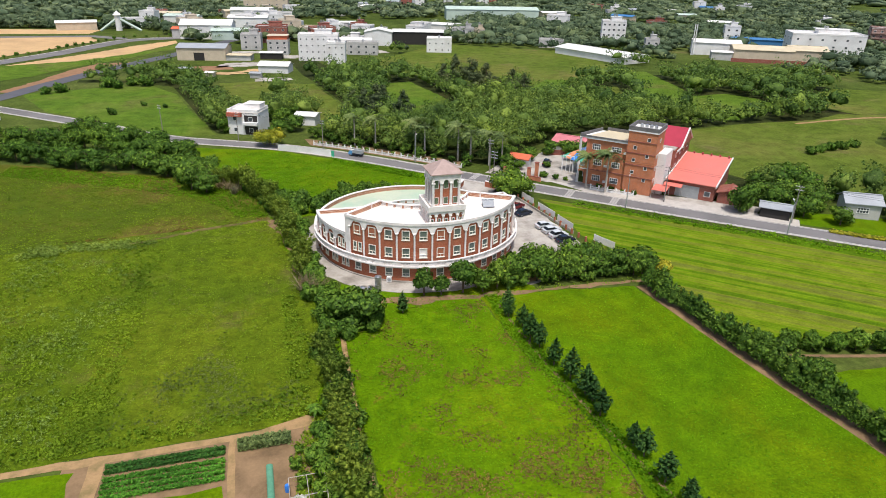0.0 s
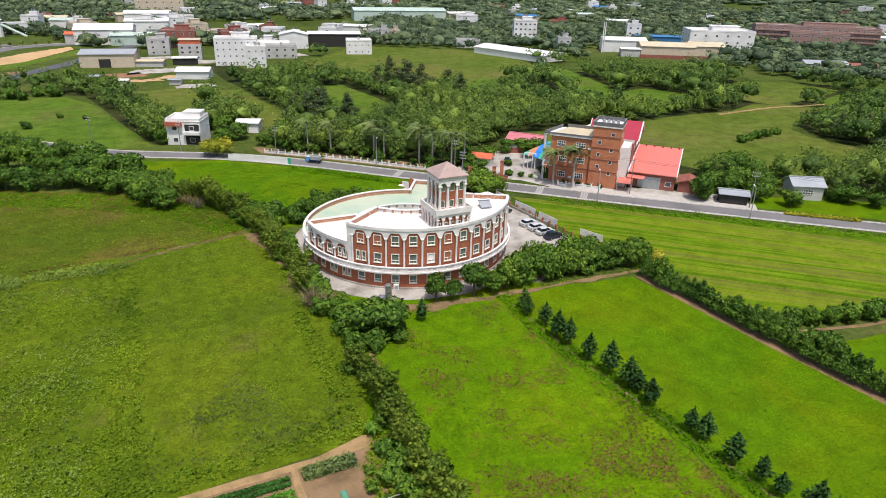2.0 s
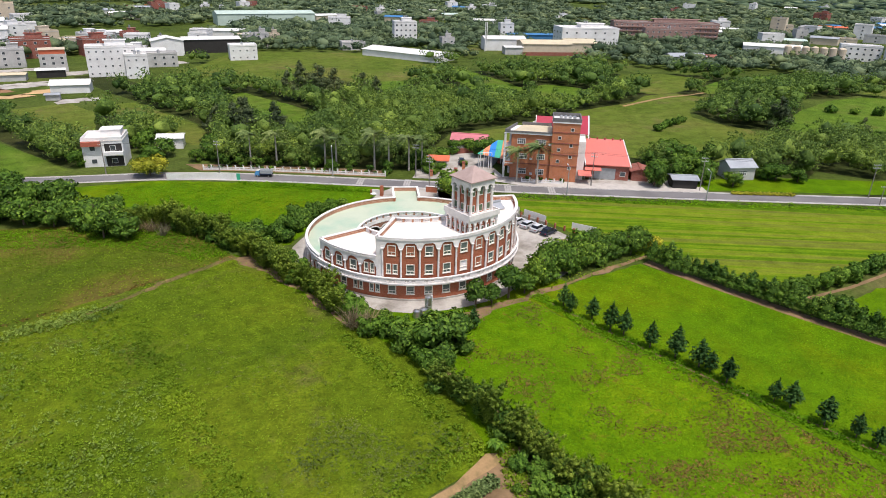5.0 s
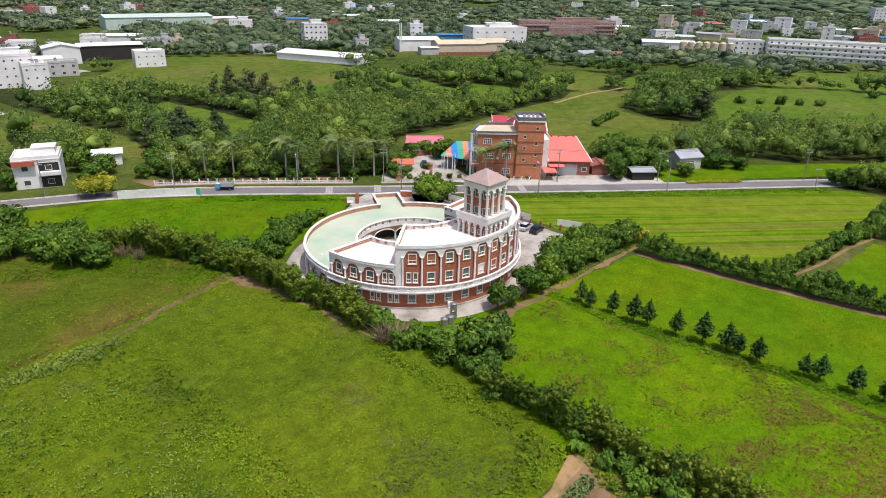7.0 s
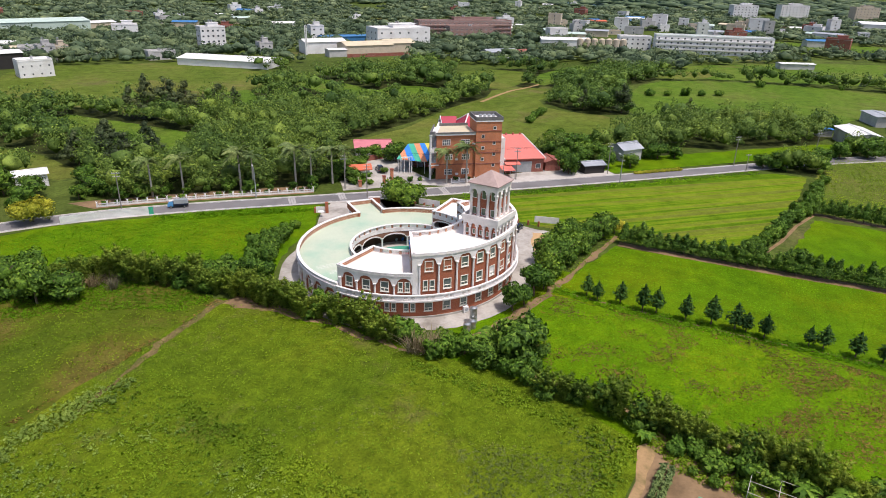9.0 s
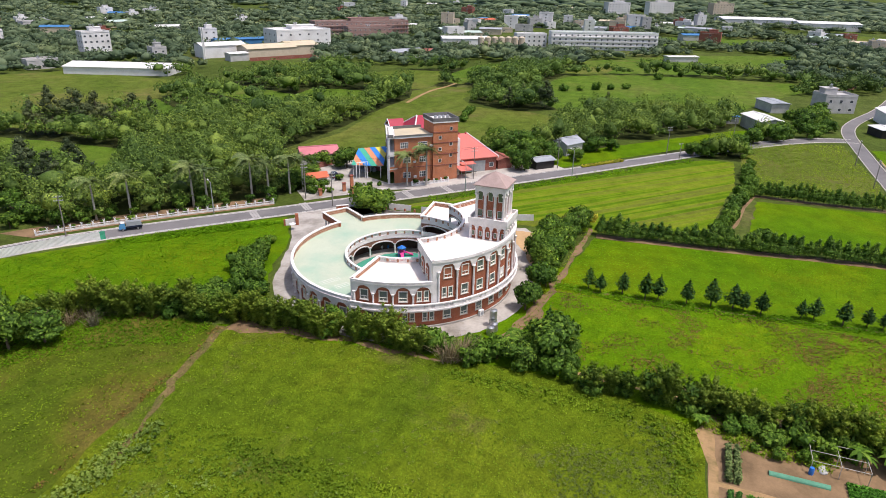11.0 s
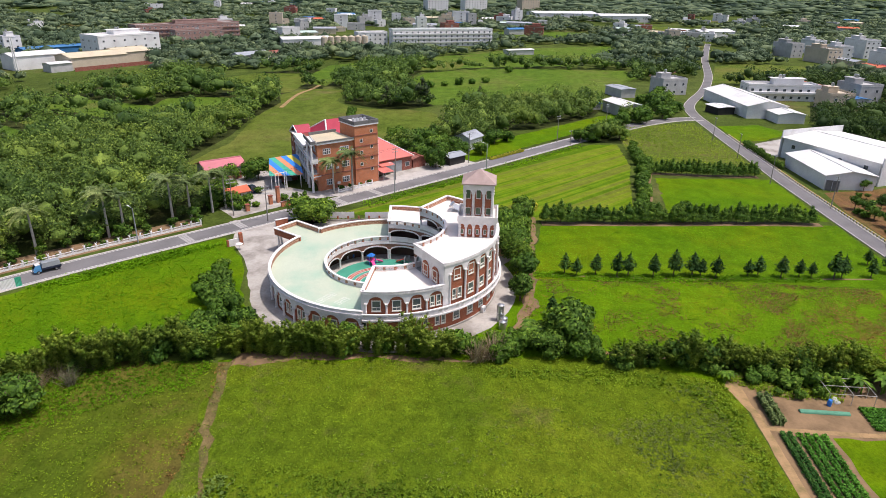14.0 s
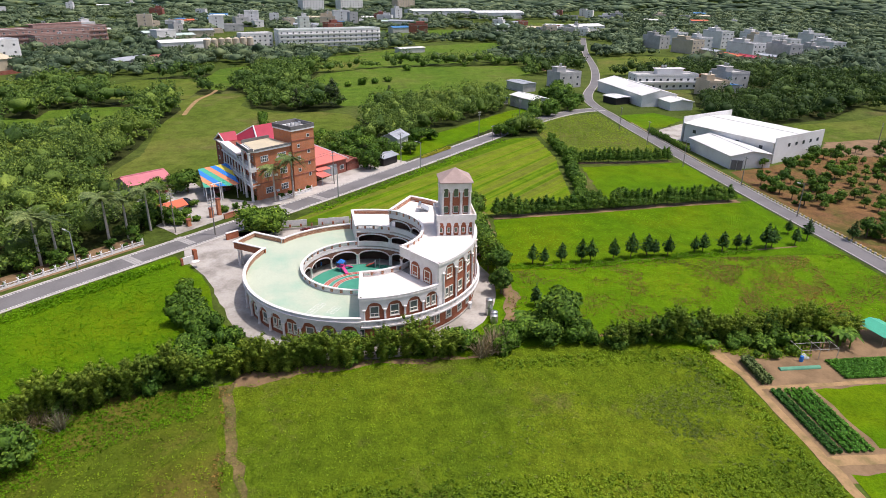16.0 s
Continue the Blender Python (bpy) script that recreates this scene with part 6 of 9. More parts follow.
def gable_bm(w, d, h, rise, over=0.5, thick=0.18, along_x=True):
    """A pitched sheet roof with overhang, ridge along x or y."""
    bm = B()
    a, b = (w / 2 + over, d / 2 + over) if along_x else (d / 2 + over, w / 2 + over)
    prof = [(-b, h), (0, h + rise), (b, h), (b, h + thick), (0, h + rise + thick), (-b, h + thick)]
    ends = []
    for x in (-a, a):
        ends.append([bm.verts.new((x, y, z) if along_x else (y, x, z)) for y, z in prof])
    for i in range(6):
        j = (i + 1) % 6
        bm.faces.new((ends[0][i], ends[0][j], ends[1][j], ends[1][i]))
    for e in ends:
        bm.faces.new((e[0], e[1], e[4], e[5]))
        bm.faces.new((e[1], e[2], e[3], e[4]))
    bmesh.ops.recalc_face_normals(bm, faces=bm.faces[:])
    return bm


def gable_body(w, d, h, rise, along_x=True):
    bm = B()
    a, b = (w / 2, d / 2) if along_x else (d / 2, w / 2)
    ends = [[bm.verts.new((x, y, z) if along_x else (y, x, z)) for y, z in ((-b, -0.1), (b, -0.1), (b, h), (0, h + rise), (-b, h))] for x in (-a, a)]
    for i in range(5):
        j = (i + 1) % 5
        bm.faces.new((ends[0][i], ends[0][j], ends[1][j], ends[1][i]))
    for e in ends:
        bm.faces.new(e)
    bmesh.ops.recalc_face_normals(bm, faces=bm.faces[:])
    return bm


def hall(x, y, rot, w, d, h, rise, wall, roof, label, along_x=True, name="warehouse", windows="", ribs=True, group=""):
    t = thing(name, label, "warehouse" if name == "warehouse" else name.replace("_", " "), pose(x, y, 0, 0, 0, rot), group)
    part("wall", gable_body(w, d, h, rise, along_x), M[wall], t)
    part("roof", gable_bm(w, d, h + 0.02, rise, 0.5, 0.16, along_x), M[roof], t)
    bm = B()
    if along_x:
        box(bm, -w / 2 - 0.4, w / 2 + 0.4, -0.25, 0.25, h + rise + 0.12, h + rise + 0.3)
    else:
        box(bm, -0.25, 0.25, -d / 2 - 0.4, d / 2 + 0.4, h + rise + 0.12, h + rise + 0.3)
    part("ridge_cap", bm, M[roof], t)
    if windows:
        put_windows(t, w, d, h, 1, windows, 7, "band", z0=h * 0.6)
    return t


def block(x, y, rot, w, d, h, storeys, wall, label, sides="sw", step=3.2, name="house", top=True, tanks=1, trim="wall_grey", group="", balcony=False, key="house"):
    """A flat-roofed building: walls, roof with parapet, stair head, water tanks, windows."""
    t = thing(name, label, "building", pose(x, y, 0, 0, 0, rot), group)
    part("wall", box(B(), -w / 2, w / 2, -d / 2, d / 2, -0.1, h), M[wall], t)
    part("roof", box(B(), -w / 2 - 0.12, w / 2 + 0.12, -d / 2 - 0.12, d / 2 + 0.12, h, h + 0.18), M[trim], t)
    bm = B()
    rows = [[bm.verts.new((sx * (w / 2 - e), sy * (d / 2 - e), z)) for sx, sy in ((-1, -1), (1, -1), (1, 1), (-1, 1))] for e, z in ((0, h + 0.18), (0, h + 1.0), (0.2, h + 1.0), (0.2, h + 0.18))]
    for p, q in zip(rows, rows[1:]):
        for i in range(4):
            bm.faces.new((p[i], p[(i + 1) % 4], q[(i + 1) % 4], q[i]))
    part("parapet", bm, M[wall], t)
    if top:
        part("stair_head", box(box(B(), -w * 0.1, w * 0.32, 0, d * 0.4, h + 0.18, h + 2.9), -w * 0.13, w * 0.35, -0.3, d * 0.43, h + 2.9, h + 3.1), M[wall], t)
    for i in range(tanks):
        part("water_tank", tube(tube(B(), w * 0.0 + i * 1.7, d * 0.2, h + 3.1 if top else h + 0.2, h + 4.6 if top else h + 1.7, 0.7, 0.7, 10), w * 0.0 + i * 1.7, d * 0.2, h + 4.6 if top else h + 1.7, h + 4.85 if top else h + 1.95, 0.7, 0.15, 10), M["steel"], t)
    if balcony:
        for f in range(1, storeys):
            part("balcony", box(B(), -w / 2 + 0.3, w / 2 - 0.3, -d / 2 - 1.2, -d / 2 - 0.002, f * h / storeys - 0.1, f * h / storeys + 0.9), M[wall], t)
    put_windows(t, w, d, h, storeys, sides, step, key)
    return t


# four-storey brick building across the road, with its hall
U = -46.9
school2 = thing("brick_building", "orange brick four-storey building with white columns and balconies", "building", pose(81, 151, 0, 0, 0, U))
SKEW = 0.3


def side_x(y):
    return 0.45 + SKEW * max(0.0, y - 0.6)


part("main_wall", prism(B(), [(2.9, 0.4), (13, 0.4), (13, 9.5), (5.4, 9.5)], -0.1, 12.4), M["brick2"], school2)
part("corner_pier", box(B(), 2.2, 2.896, 0.3, 1.2, -0.1, 12.4), M["brick2"], school2)
part("tower_wall", box(B(), 13, 20.2, -0.4, 7.2, -0.1, 16.0), M["brick2"], school2)
part("rear_wall", prism(B(), [(5.4, 9.504), (22.8, 9.504), (22.8, 28.5), (11.0, 28.5)], -0.1, 10.0), M["brick3"], school2)
part("end_bay", prism(B(), [(7.2, 24.0), (10.4, 24.0), (10.98, 28.5), (8.4, 28.5)], -0.1, 10.0), M["brick3"], school2)
part("stair_block", box(B(), 20.2, 22.3, 2.6, 9.5, -0.1, 10.6), M["wall_white"], school2, "blank pale rendered stair block")
for z in (4.1, 8.2):
    part("floor_band", box(B(), 2.9, 12.99, 0.27, 0.398, z, z + 0.25), M["brick3"], school2)
for z in (4.3, 7.4, 10.5, 13.4):
    part("floor_band", box(B(), 13.0, 20.3, -0.53, -0.402, z, z + 0.2), M["brick3"], school2)
part("cornice", prism(B(), [(1.9, -0.1), (13, -0.1), (13, 9.6), (4.8, 9.6)], 12.4, 12.85), M["wall_white"], school2)
part("roof", prism(B(), [(2.2, 0.1), (12.9, 0.1), (12.9, 9.5), (5.0, 9.5)], 12.85, 12.95), M["roof_beige"], school2)
bm = B()
hexa(bm, [(1.8, -0.2, 12.854), (13, -0.2, 12.854), (13, 0.1, 12.854), (2.1, 0.1, 12.854)], [(1.8, -0.2, 13.25), (13, -0.2, 13.25), (13, 0.1, 13.25), (2.1, 0.1, 13.25)])
part("parapet", bm, M["dark_cap"], school2)
bm = hexa(B(), [(4.6, 9.3, 12.952), (12.9, 9.3, 12.952), (12.9, 9.6, 12.952), (4.7, 9.6, 12.952)], [(4.6, 9.3, 13.7), (12.9, 9.3, 13.7), (12.9, 9.6, 13.7), (4.7, 9.6, 13.7)])
part("parapet", bm, M["dark_cap"], school2)
bm = hexa(B(), [(0.3, 0.2, 12.5), (1.85, 0.2, 12.5), (4.6, 9.5, 12.5), (3.1, 9.5, 12.5)], [(0.3, 0.2, 12.7), (1.85, 0.2, 12.7), (4.6, 9.5, 12.7), (3.1, 9.5, 12.7)])
part("balcony_roof", bm, M["wall_white"], school2)
bm = hexa(B(), [(0.25, 0.15, 12.702), (0.5, 0.15, 12.702), (3.3, 9.5, 12.702), (3.05, 9.5, 12.702)], [(0.25, 0.15, 13.5), (0.5, 0.15, 13.5), (3.3, 9.5, 13.5), (3.05, 9.5, 13.5)])
box(bm, 0.504, 1.8, 0.15, 0.4, 12.702, 13.5)
part("parapet", bm, M["dark_cap"], school2)
part("tower_cornice", box(B(), 12.8, 20.4, -0.6, 7.4, 16.0, 16.35), M["wall_white"], school2)
bm = B()
for a in ((12.8, 20.4, -0.6, -0.3), (12.8, 20.4, 7.1, 7.4), (12.8, 13.1, -0.3, 7.1), (20.1, 20.4, -0.3, 7.1)):
    box(bm, *a, 16.35, 17.3)
part("tower_parapet", bm, M["dark_cap"], school2)
for i in range(4):
    part("water_tank", tube(tube(B(), 15 + i * 1.2, 3.4, 16.35, 17.2, 0.45, 0.45, 10), 15 + i * 1.2, 3.4, 17.2, 17.4, 0.45, 0.1, 10), M["steel"], school2)
for x in (5.6, 10.4):
    for z in (2.1, 6.3):
        win = placed("window", WIN["grille"][0], school2, pose(x, 0.39, z, 0, 0, -90))
        placed("pane", WIN["grille"][1], win)
for x, key in ((4.9, "grille"), (10.2, "band")):
    win = placed("window", WIN[key][0], school2, pose(x, 0.39, 10.4, 0, 0, -90))
    placed("pane", WIN[key][1], win)
for x, zs in ((15.0, (5.6, 8.8, 12.0)), (18.2, (3.9, 7.0, 10.1, 14.3))):
    for z in zs:
        win = placed("window", WIN["tiny"][0], school2, pose(x, -0.41, z, 0, 0, -90))
        placed("pane", WIN["tiny"][1], win)
for z in (3.9, 7.0, 10.1, 13.8):
    win = placed("window", WIN["tiny"][0], school2, pose(20.21, 1.2 if z < 11 else 3.0, z))
    placed("pane", WIN["tiny"][1], win)
for y in (12.0, 16.5, 21.0, 25.5):
    for z in (2.2, 5.4, 8.4):
        win = placed("window", WIN["house"][0], school2, pose(22.81, y, z))
        placed("pane", WIN["house"][1], win)
# balconies of the corner bay and the long gallery behind it
for z in (4.0, 8.1):
    low = [(0.25, 0.2), (2.896, 0.2), (2.896, 0.41), (5.4, 9.5), (8.6, 23.9), (7.1, 23.9), (0.3, 1.0)]
    part("balcony_slab", prism(B(), low, z, z + 0.25), M["wall_white"], school2)
    bm = B()
    n = 44
    for k in range(n):
        y = 1.0 + 22.6 * k / (n - 1)
        tube(bm, side_x(y) - 0.05, y, z + 0.25, z + 1.0, 0.07, 0.07, 5)
    part("balustrade", bm, M["wall_white"], school2)
    part("hand_rail", hexa(B(), [(0.3, 0.6, z + 1.0), (0.5, 0.6, z + 1.0), (side_x(23.6) + 0.1, 23.6, z + 1.0), (side_x(23.6) - 0.15, 23.6, z + 1.0)], [(0.3, 0.6, z + 1.12), (0.5, 0.6, z + 1.12), (side_x(23.6) + 0.1, 23.6, z + 1.12), (side_x(23.6) - 0.15, 23.6, z + 1.12)]), M["wall_white"], school2)
    part("balcony_front", box(B(), 0.45, 2.19, 0.22, 0.34, z - 0.55, z + 0.7), M["brick2"] if z < 5 else M["wall_white"], school2)
    part("front_rail", box(box(B(), 0.4, 2.19, 0.2, 0.3, z + 1.0, z + 1.1), 0.4, 2.19, 0.22, 0.28, z + 0.8, z + 0.86), M["roof_grey"], school2)
for y, x in ((0.45, 0.5), (5.0, side_x(5.0))):
    for z0, z1 in ((-0.05, 4.0), (4.25, 8.1), (8.35, 12.5)):
        part("column", tube(tube(B(), x, y, z0, z1 - 0.35, 0.34, 0.3, 12), x, y, z1 - 0.35, z1, 0.32, 0.48, 12), M["wall_white"], school2)
for k in range(7):
    y = 8.0 + k * 2.55
    for z0, z1 in ((-0.05, 4.0), (4.25, 8.1), (8.35, 10.0)):
        part("column", tube(tube(B(), side_x(y) + 0.1, y, z0, z1 - 0.3, 0.2, 0.18, 10), side_x(y) + 0.1, y, z1 - 0.3, z1, 0.2, 0.36, 10), M["wall_white"], school2)
part("gallery_roof", prism(B(), [(2.9, 9.52), (5.398, 9.52), (10.9, 28.3), (8.2, 28.3)], 10.004, 10.3), M["roof_white"], school2)
part("gallery_fascia", hexa(B(), [(2.75, 9.5, 9.5), (2.9, 9.5, 9.5), (7.2, 23.9, 9.5), (7.05, 23.9, 9.5)], [(2.75, 9.5, 10.5), (2.9, 9.5, 10.5), (7.2, 23.9, 10.5), (7.05, 23.9, 10.5)]), M["wall_white"], school2)
bm = B()
for k in range(9):
    a0, a1 = math.pi * k / 9, math.pi * (k + 1) / 9
    p0, p1 = (1.35 + 0.8 * math.cos(a0), 2.7 + 0.75 * math.sin(a0)), (1.35 + 0.8 * math.cos(a1), 2.7 + 0.75 * math.sin(a1))
    hexa(bm, [(p0[0], 0.2, p0[1]), (p1[0], 0.2, p1[1]), (p1[0], 0.5, p1[1]), (p0[0], 0.5, p0[1])], [(p0[0], 0.2, 3.99), (p1[0], 0.2, 3.99), (p1[0], 0.5, 3.99), (p0[0], 0.5, 3.99)])
part("arch", bm, M["brick2"], school2)
for z in (2.0, 6.2, 10.0):
    for y in (3.0, 6.6):
        x = 2.9 + (y - 0.4) * 2.5 / 9.1 - 0.02
        win = placed("window", WIN["band"][0], school2, pose(x, y, z, 0, 0, 164.6))
        placed("pane", WIN["band"][1], win)
for z in (2.0, 6.2, 8.8):
    for y in (12.0, 15.6, 19.2, 22.6):
        x = 5.4 + (y - 9.5) * 5.6 / 19 - 0.02
        win = placed("window", WIN["house"][0], school2, pose(x, y, z, 0, 0, 163.6))
        placed("pane", WIN["house"][1], win)
for z in (2.4, 5.6, 8.4):
    win = placed("window", WIN["tiny"][0], school2, pose(7.75, 26.2, z, 0, 0, 165))
    placed("pane", WIN["tiny"][1], win)


# maroon roofs at the back: a hipped one with white caps and a gabled one with white verges
def hip_cap(p, q, r=0.22):
    part("hip_cap", beam(B(), p, q, r, 6), M["wall_white"], school2)


HX0, HX1, HY0, HY1, HE = 12.4, 23.4, 13.6, 27.0, 10.1
APEX, TAIL = (15.8, 20.6, 14.0), (23.4, 20.6, 14.0)
bm = B()
v = [bm.verts.new(p) for p in ((HX0, HY0, HE), (HX1, HY0, HE), (HX1, HY1, HE), (HX0, HY1, HE), APEX, TAIL)]
for f in ((0, 1, 5, 4), (2, 3, 4, 5), (3, 0, 4), (3, 2, 1, 0), (1, 2, 5)):
    bm.faces.new([v[i] for i in f])
part("maroon_roof", bm, M["maroon"], school2, "maroon pitched sheet roof with a hipped end")
part("gable_wall", hexa(B(), [(23.41, HY0 + 0.5, 9.9), (23.6, HY0 + 0.5, 9.9), (23.6, HY1 - 0.5, 9.9), (23.41, HY1 - 0.5, 9.9)], [(23.41, 20.5, 13.8), (23.6, 20.5, 13.8), (23.6, 20.7, 13.8), (23.41, 20.7, 13.8)]), M["brick3"], school2)
for p, q in (((HX0, HY0, HE), APEX), ((HX0, HY1, HE), APEX), ((HX1 + 0.2, HY0, HE), (23.6, 20.6, 14.0)), ((HX1 + 0.2, HY1, HE), (23.6, 20.6, 14.0))):
    hip_cap(p, q)
part("eave", box(B(), HX1 - 0.1, HX1 + 0.15, 9.6, 13.5, HE - 0.3, HE + 0.06), M["wall_white"], school2)
part("flat_roof", box(B(), 10.0, 22.6, 9.62, 13.5, 10.004, 10.2), M["concrete"], school2)
at = pose(10.9, 26.6, 0)
part("maroon_roof", gable_bm(4.4, 4.6, 10.03, 1.9, 0.35, 0.18), M["maroon"], school2, "maroon pitched sheet roof", at)
bm = B()
for s in (-1, 1):
    low = [(-2.6, s * 2.7, 9.75), (-2.4, s * 2.7, 9.75), (-2.4, 0, 11.95), (-2.6, 0, 11.95)]
    hexa(bm, low, [(p[0], p[1], p[2] + 0.4) for p in low])
bmesh.ops.recalc_face_normals(bm, faces=bm.faces[:])
part("verge", bm, M["wall_white"], school2, at=at)
# air conditioners
for x, z in ((7.4, 5.4), (8.4, 9.6), (12.2, 9.6), (7.6, 1.2)):
    part("air_conditioner", box(B(), x, x + 0.8, 0.0, 0.39, z, z + 0.55), M["wall_white"], school2)

# salmon-roofed hall beside it
shed_hall = thing("brick_hall", "low brick hall with a salmon sheet roof and a roller shutter", "hall", pose(81, 151, 0, 0, 0, U))
bm = B()
lo, hi = [(23.2, 4.2), (34.8, 4.2), (34.8, 26), (23.2, 26)], (4.0, 4.0, 5.9, 5.9)
hexa(bm, [(*p, -0.1) for p in lo], [(*p, z) for p, z in zip(lo, hi)])
part("wall", bm, M["brick3"], shed_hall)
lo = [(22.9, 3.6), (35.0, 3.6), (35.0, 26.3), (22.9, 26.3)]
part("roof", hexa(B(), [(*p, z + 0.05) for p, z in zip(lo, hi)], [(*p, z + 0.25) for p, z in zip(lo, hi)]), M["pink"], shed_hall, "salmon pink sheet roof")
for x in (22.7, 35.0):
    lo = [(x, 3.5), (x + 0.25, 3.5), (x + 0.25, 26.4), (x, 26.4)]
    part("verge", hexa(B(), [(*p, z - 0.1) for p, z in zip(lo, hi)], [(*p, z + 0.42) for p, z in zip(lo, hi)]), M["wall_white"], shed_hall)
for k in range(5):
    part("roof_vent", tube(tube(B(), 25 + k * 2.3, 25.6, 6.0, 6.5, 0.2, 0.2, 8), 25 + k * 2.3, 25.6, 6.5, 6.75, 0.32, 0.1, 8), M["maroon"], shed_hall)
bm = B()
for k in range(12):
    box(bm, 25.4, 31.2, 4.1 + 0.02 * (k % 2), 4.198, 0.1 + k * 0.26, 0.36 + k * 0.26)
bmesh.ops.remove_doubles(bm, verts=bm.verts[:], dist=0.002)
part("roller_shutter", bm, M["galv"], shed_hall, "grey ribbed roller shutter")
win = placed("window", WIN["house"][0], shed_hall, pose(33.2, 4.19, 1.8, 0, 0, -90))
placed("pane", WIN["house"][1], win)
for x0, x1, y0, y1, z, mat, label in ((20.8, 24.4, -2.0, 2.4, 2.7, "pink", "salmon sheet awning on thin posts"), (22.7, 27.2, 1.8, 4.0, 3.3, "pink", "pink sheet awning against the hall")):
    aw = thing("awning", label, "awning", pose(81, 151, 0, 0, 0, U))
    part("sheet", hexa(B(), [(x0, y0, z - 0.3), (x1, y0, z - 0.3), (x1, y1, z), (x0, y1, z)], [(x0, y0, z - 0.2), (x1, y0, z - 0.2), (x1, y1, z + 0.1), (x0, y1, z + 0.1)]), M[mat], aw)
    for x in (x0 + 0.1, x1 - 0.1):
        for y in (y0 + 0.1, y1 - 0.15):
            part("post", tube(B(), x, y, -0.05, z - 0.24 if y < y0 + 1 else z, 0.06, 0.06, 6), M["galv"], aw)

# striped canopy beside it, widening to the front
canopy = thing("striped_canopy", "canopy of blue, orange, green and yellow striped tarpaulin", "canopy", pose(81, 151, 0, 0, 0, U))


def tarp_ends(x):
    front = max(8.7 - (x + 7.6) * 0.35, 5.8 + (x - 0.6) * 2.5)
    return front, max(front + 0.1, min(20.0, 9.0 + (x + 7.6) * 2.2))


def tarp_z(y):
    return 3.5 + (y - 6) * 0.135


cuts = [-7.6, -6.1, -4.4, -2.6, -0.9, 0.8, 2.5, 4.2, 5.6]
for x0, x1, mat in zip(cuts, cuts[1:], ("tarp_green", "tarp_orange", "tarp_blue", "tarp_green", "tarp_orange", "tarp_blue", "tarp_yellow", "tarp_blue")):
    (f0, b0), (f1, b1) = tarp_ends(x0), tarp_ends(x1)
    lo = [(x0, f0), (x1, f1), (x1, b1), (x0, b0)]
    part("stripe", hexa(B(), [(*p, tarp_z(p[1])) for p in lo], [(*p, tarp_z(p[1]) + 0.05) for p in lo]), M[mat], canopy)
for x, y in ((-7.2, 8.9), (-3.6, 7.7), (0.0, 6.4), (-5.2, 13.6), (-2.4, 19.6), (1.6, 19.8), (-1.0, 13.0)):
    part("post", tube(B(), x, y, -0.05, tarp_z(y), 0.11, 0.11, 8), M["wall_white"], canopy)
part("beam", beam(beam(B(), (-7.2, 8.8, 3.75), (0.2, 6.3, 3.45), 0.09), (-7.4, 9.1, 3.8), (-2.5, 19.7, 5.25), 0.09), M["wall_white"], canopy)
gate = thing("gate_frame", "tall white steel gate frame before the canopy", "gate", pose(81, 151, 0, 0, 0, U))
for x, y in ((-6.6, 7.6), (-5.6, 8.0), (-4.2, 7.4), (-3.4, 7.8)):
    part("post", tube(B(), x, y, -0.05, 4.7, 0.12, 0.12, 8), M["wall_white"], gate)
part("rail", beam(beam(B(), (-6.6, 7.6, 4.6), (-4.2, 7.4, 4.6), 0.1), (-5.6, 8.0, 4.6), (-3.4, 7.8, 4.6), 0.1), M["wall_white"], gate)
under = thing("market_stall", "dark covered stalls in the shade of the canopy", "stall", pose(81, 151, 0, 0, 0, U))
for k in range(4):
    part("table", box(box(B(), -3.6 + k * 1.6, -2.4 + k * 1.6, 13.4, 17.0, 0.0, 0.8), -3.5 + k * 1.6, -2.5 + k * 1.6, 15.5, 16.9, 0.8, 1.7), M["brick3"] if k % 2 else M["roof_grey"], under)
flat("forecourt", [(60, 164), (70, 155.5), (78, 149.6), (100, 129.5), (113, 119), (118, 122), (108, 130), (96, 138), (82, 151), (86, 160), (100, 170), (92, 178), (84, 180), (74, 168), (66, 170)], M["concrete"], "pale worn concrete forecourt", "yard", 0.05, rough=0.3)
tagged(part("low_wall", box(B(), -4.6, 4.6, -0.15, 0.15, -0.05, 1.6), M["brick3"], None, at=pose(88.0, 176.0, 0, 0, 0, -20)), "low dull red boundary wall behind the court", "wall")

# house with a pink roof, guard hut, shed and lean-tos
hall(95.6, 181.4, -48, 11, 8, 2.5, 1.5, "wall_grey", "rose", "grey bungalow with a pink hipped sheet roof", True, "bungalow", "s")
hut = thing("guard_hut", "white guard hut with an orange pitched roof", "hut", pose(72.2, 168.0, 0, 0, 0, -42))
part("wall", box(B(), -1.6, 2.6, -1.4, 1.4, -0.1, 2.5), M["wall_white"], hut)
part("roof", gable_bm(5.6, 3.4, 2.5, 1.1, 0.4), M["orange"], hut)
for x in (-2.8,):
    for y in (-1.5, 1.5):
        part("post", tube(B(), x, y, -0.05, 2.6, 0.12, 0.12, 8), M["wall_white"], hut)
put_windows(hut, 5.2, 2.8, 2.5, 1, "s", 2.2, "tiny", z0=1.5)
hall(137, 113, -30, 7.6, 6.0, 3.6, 1.6, "wall_grey", "roof_grey", "small grey shed with a slate-grey roof", True, "shed", "s")
hall(116.5, 117.0, -42, 6.4, 4.6, 2.4, 0.6, "dark", "roof_grey", "open lean-to with a dull grey sheet roof", True, "lean_to")
hall(112.5, 128.5, -46.9, 4.6, 6.0, 2.6, 0.8, "brick3", "brick3", "low outhouse with a rusty brown roof", False, "outhouse")
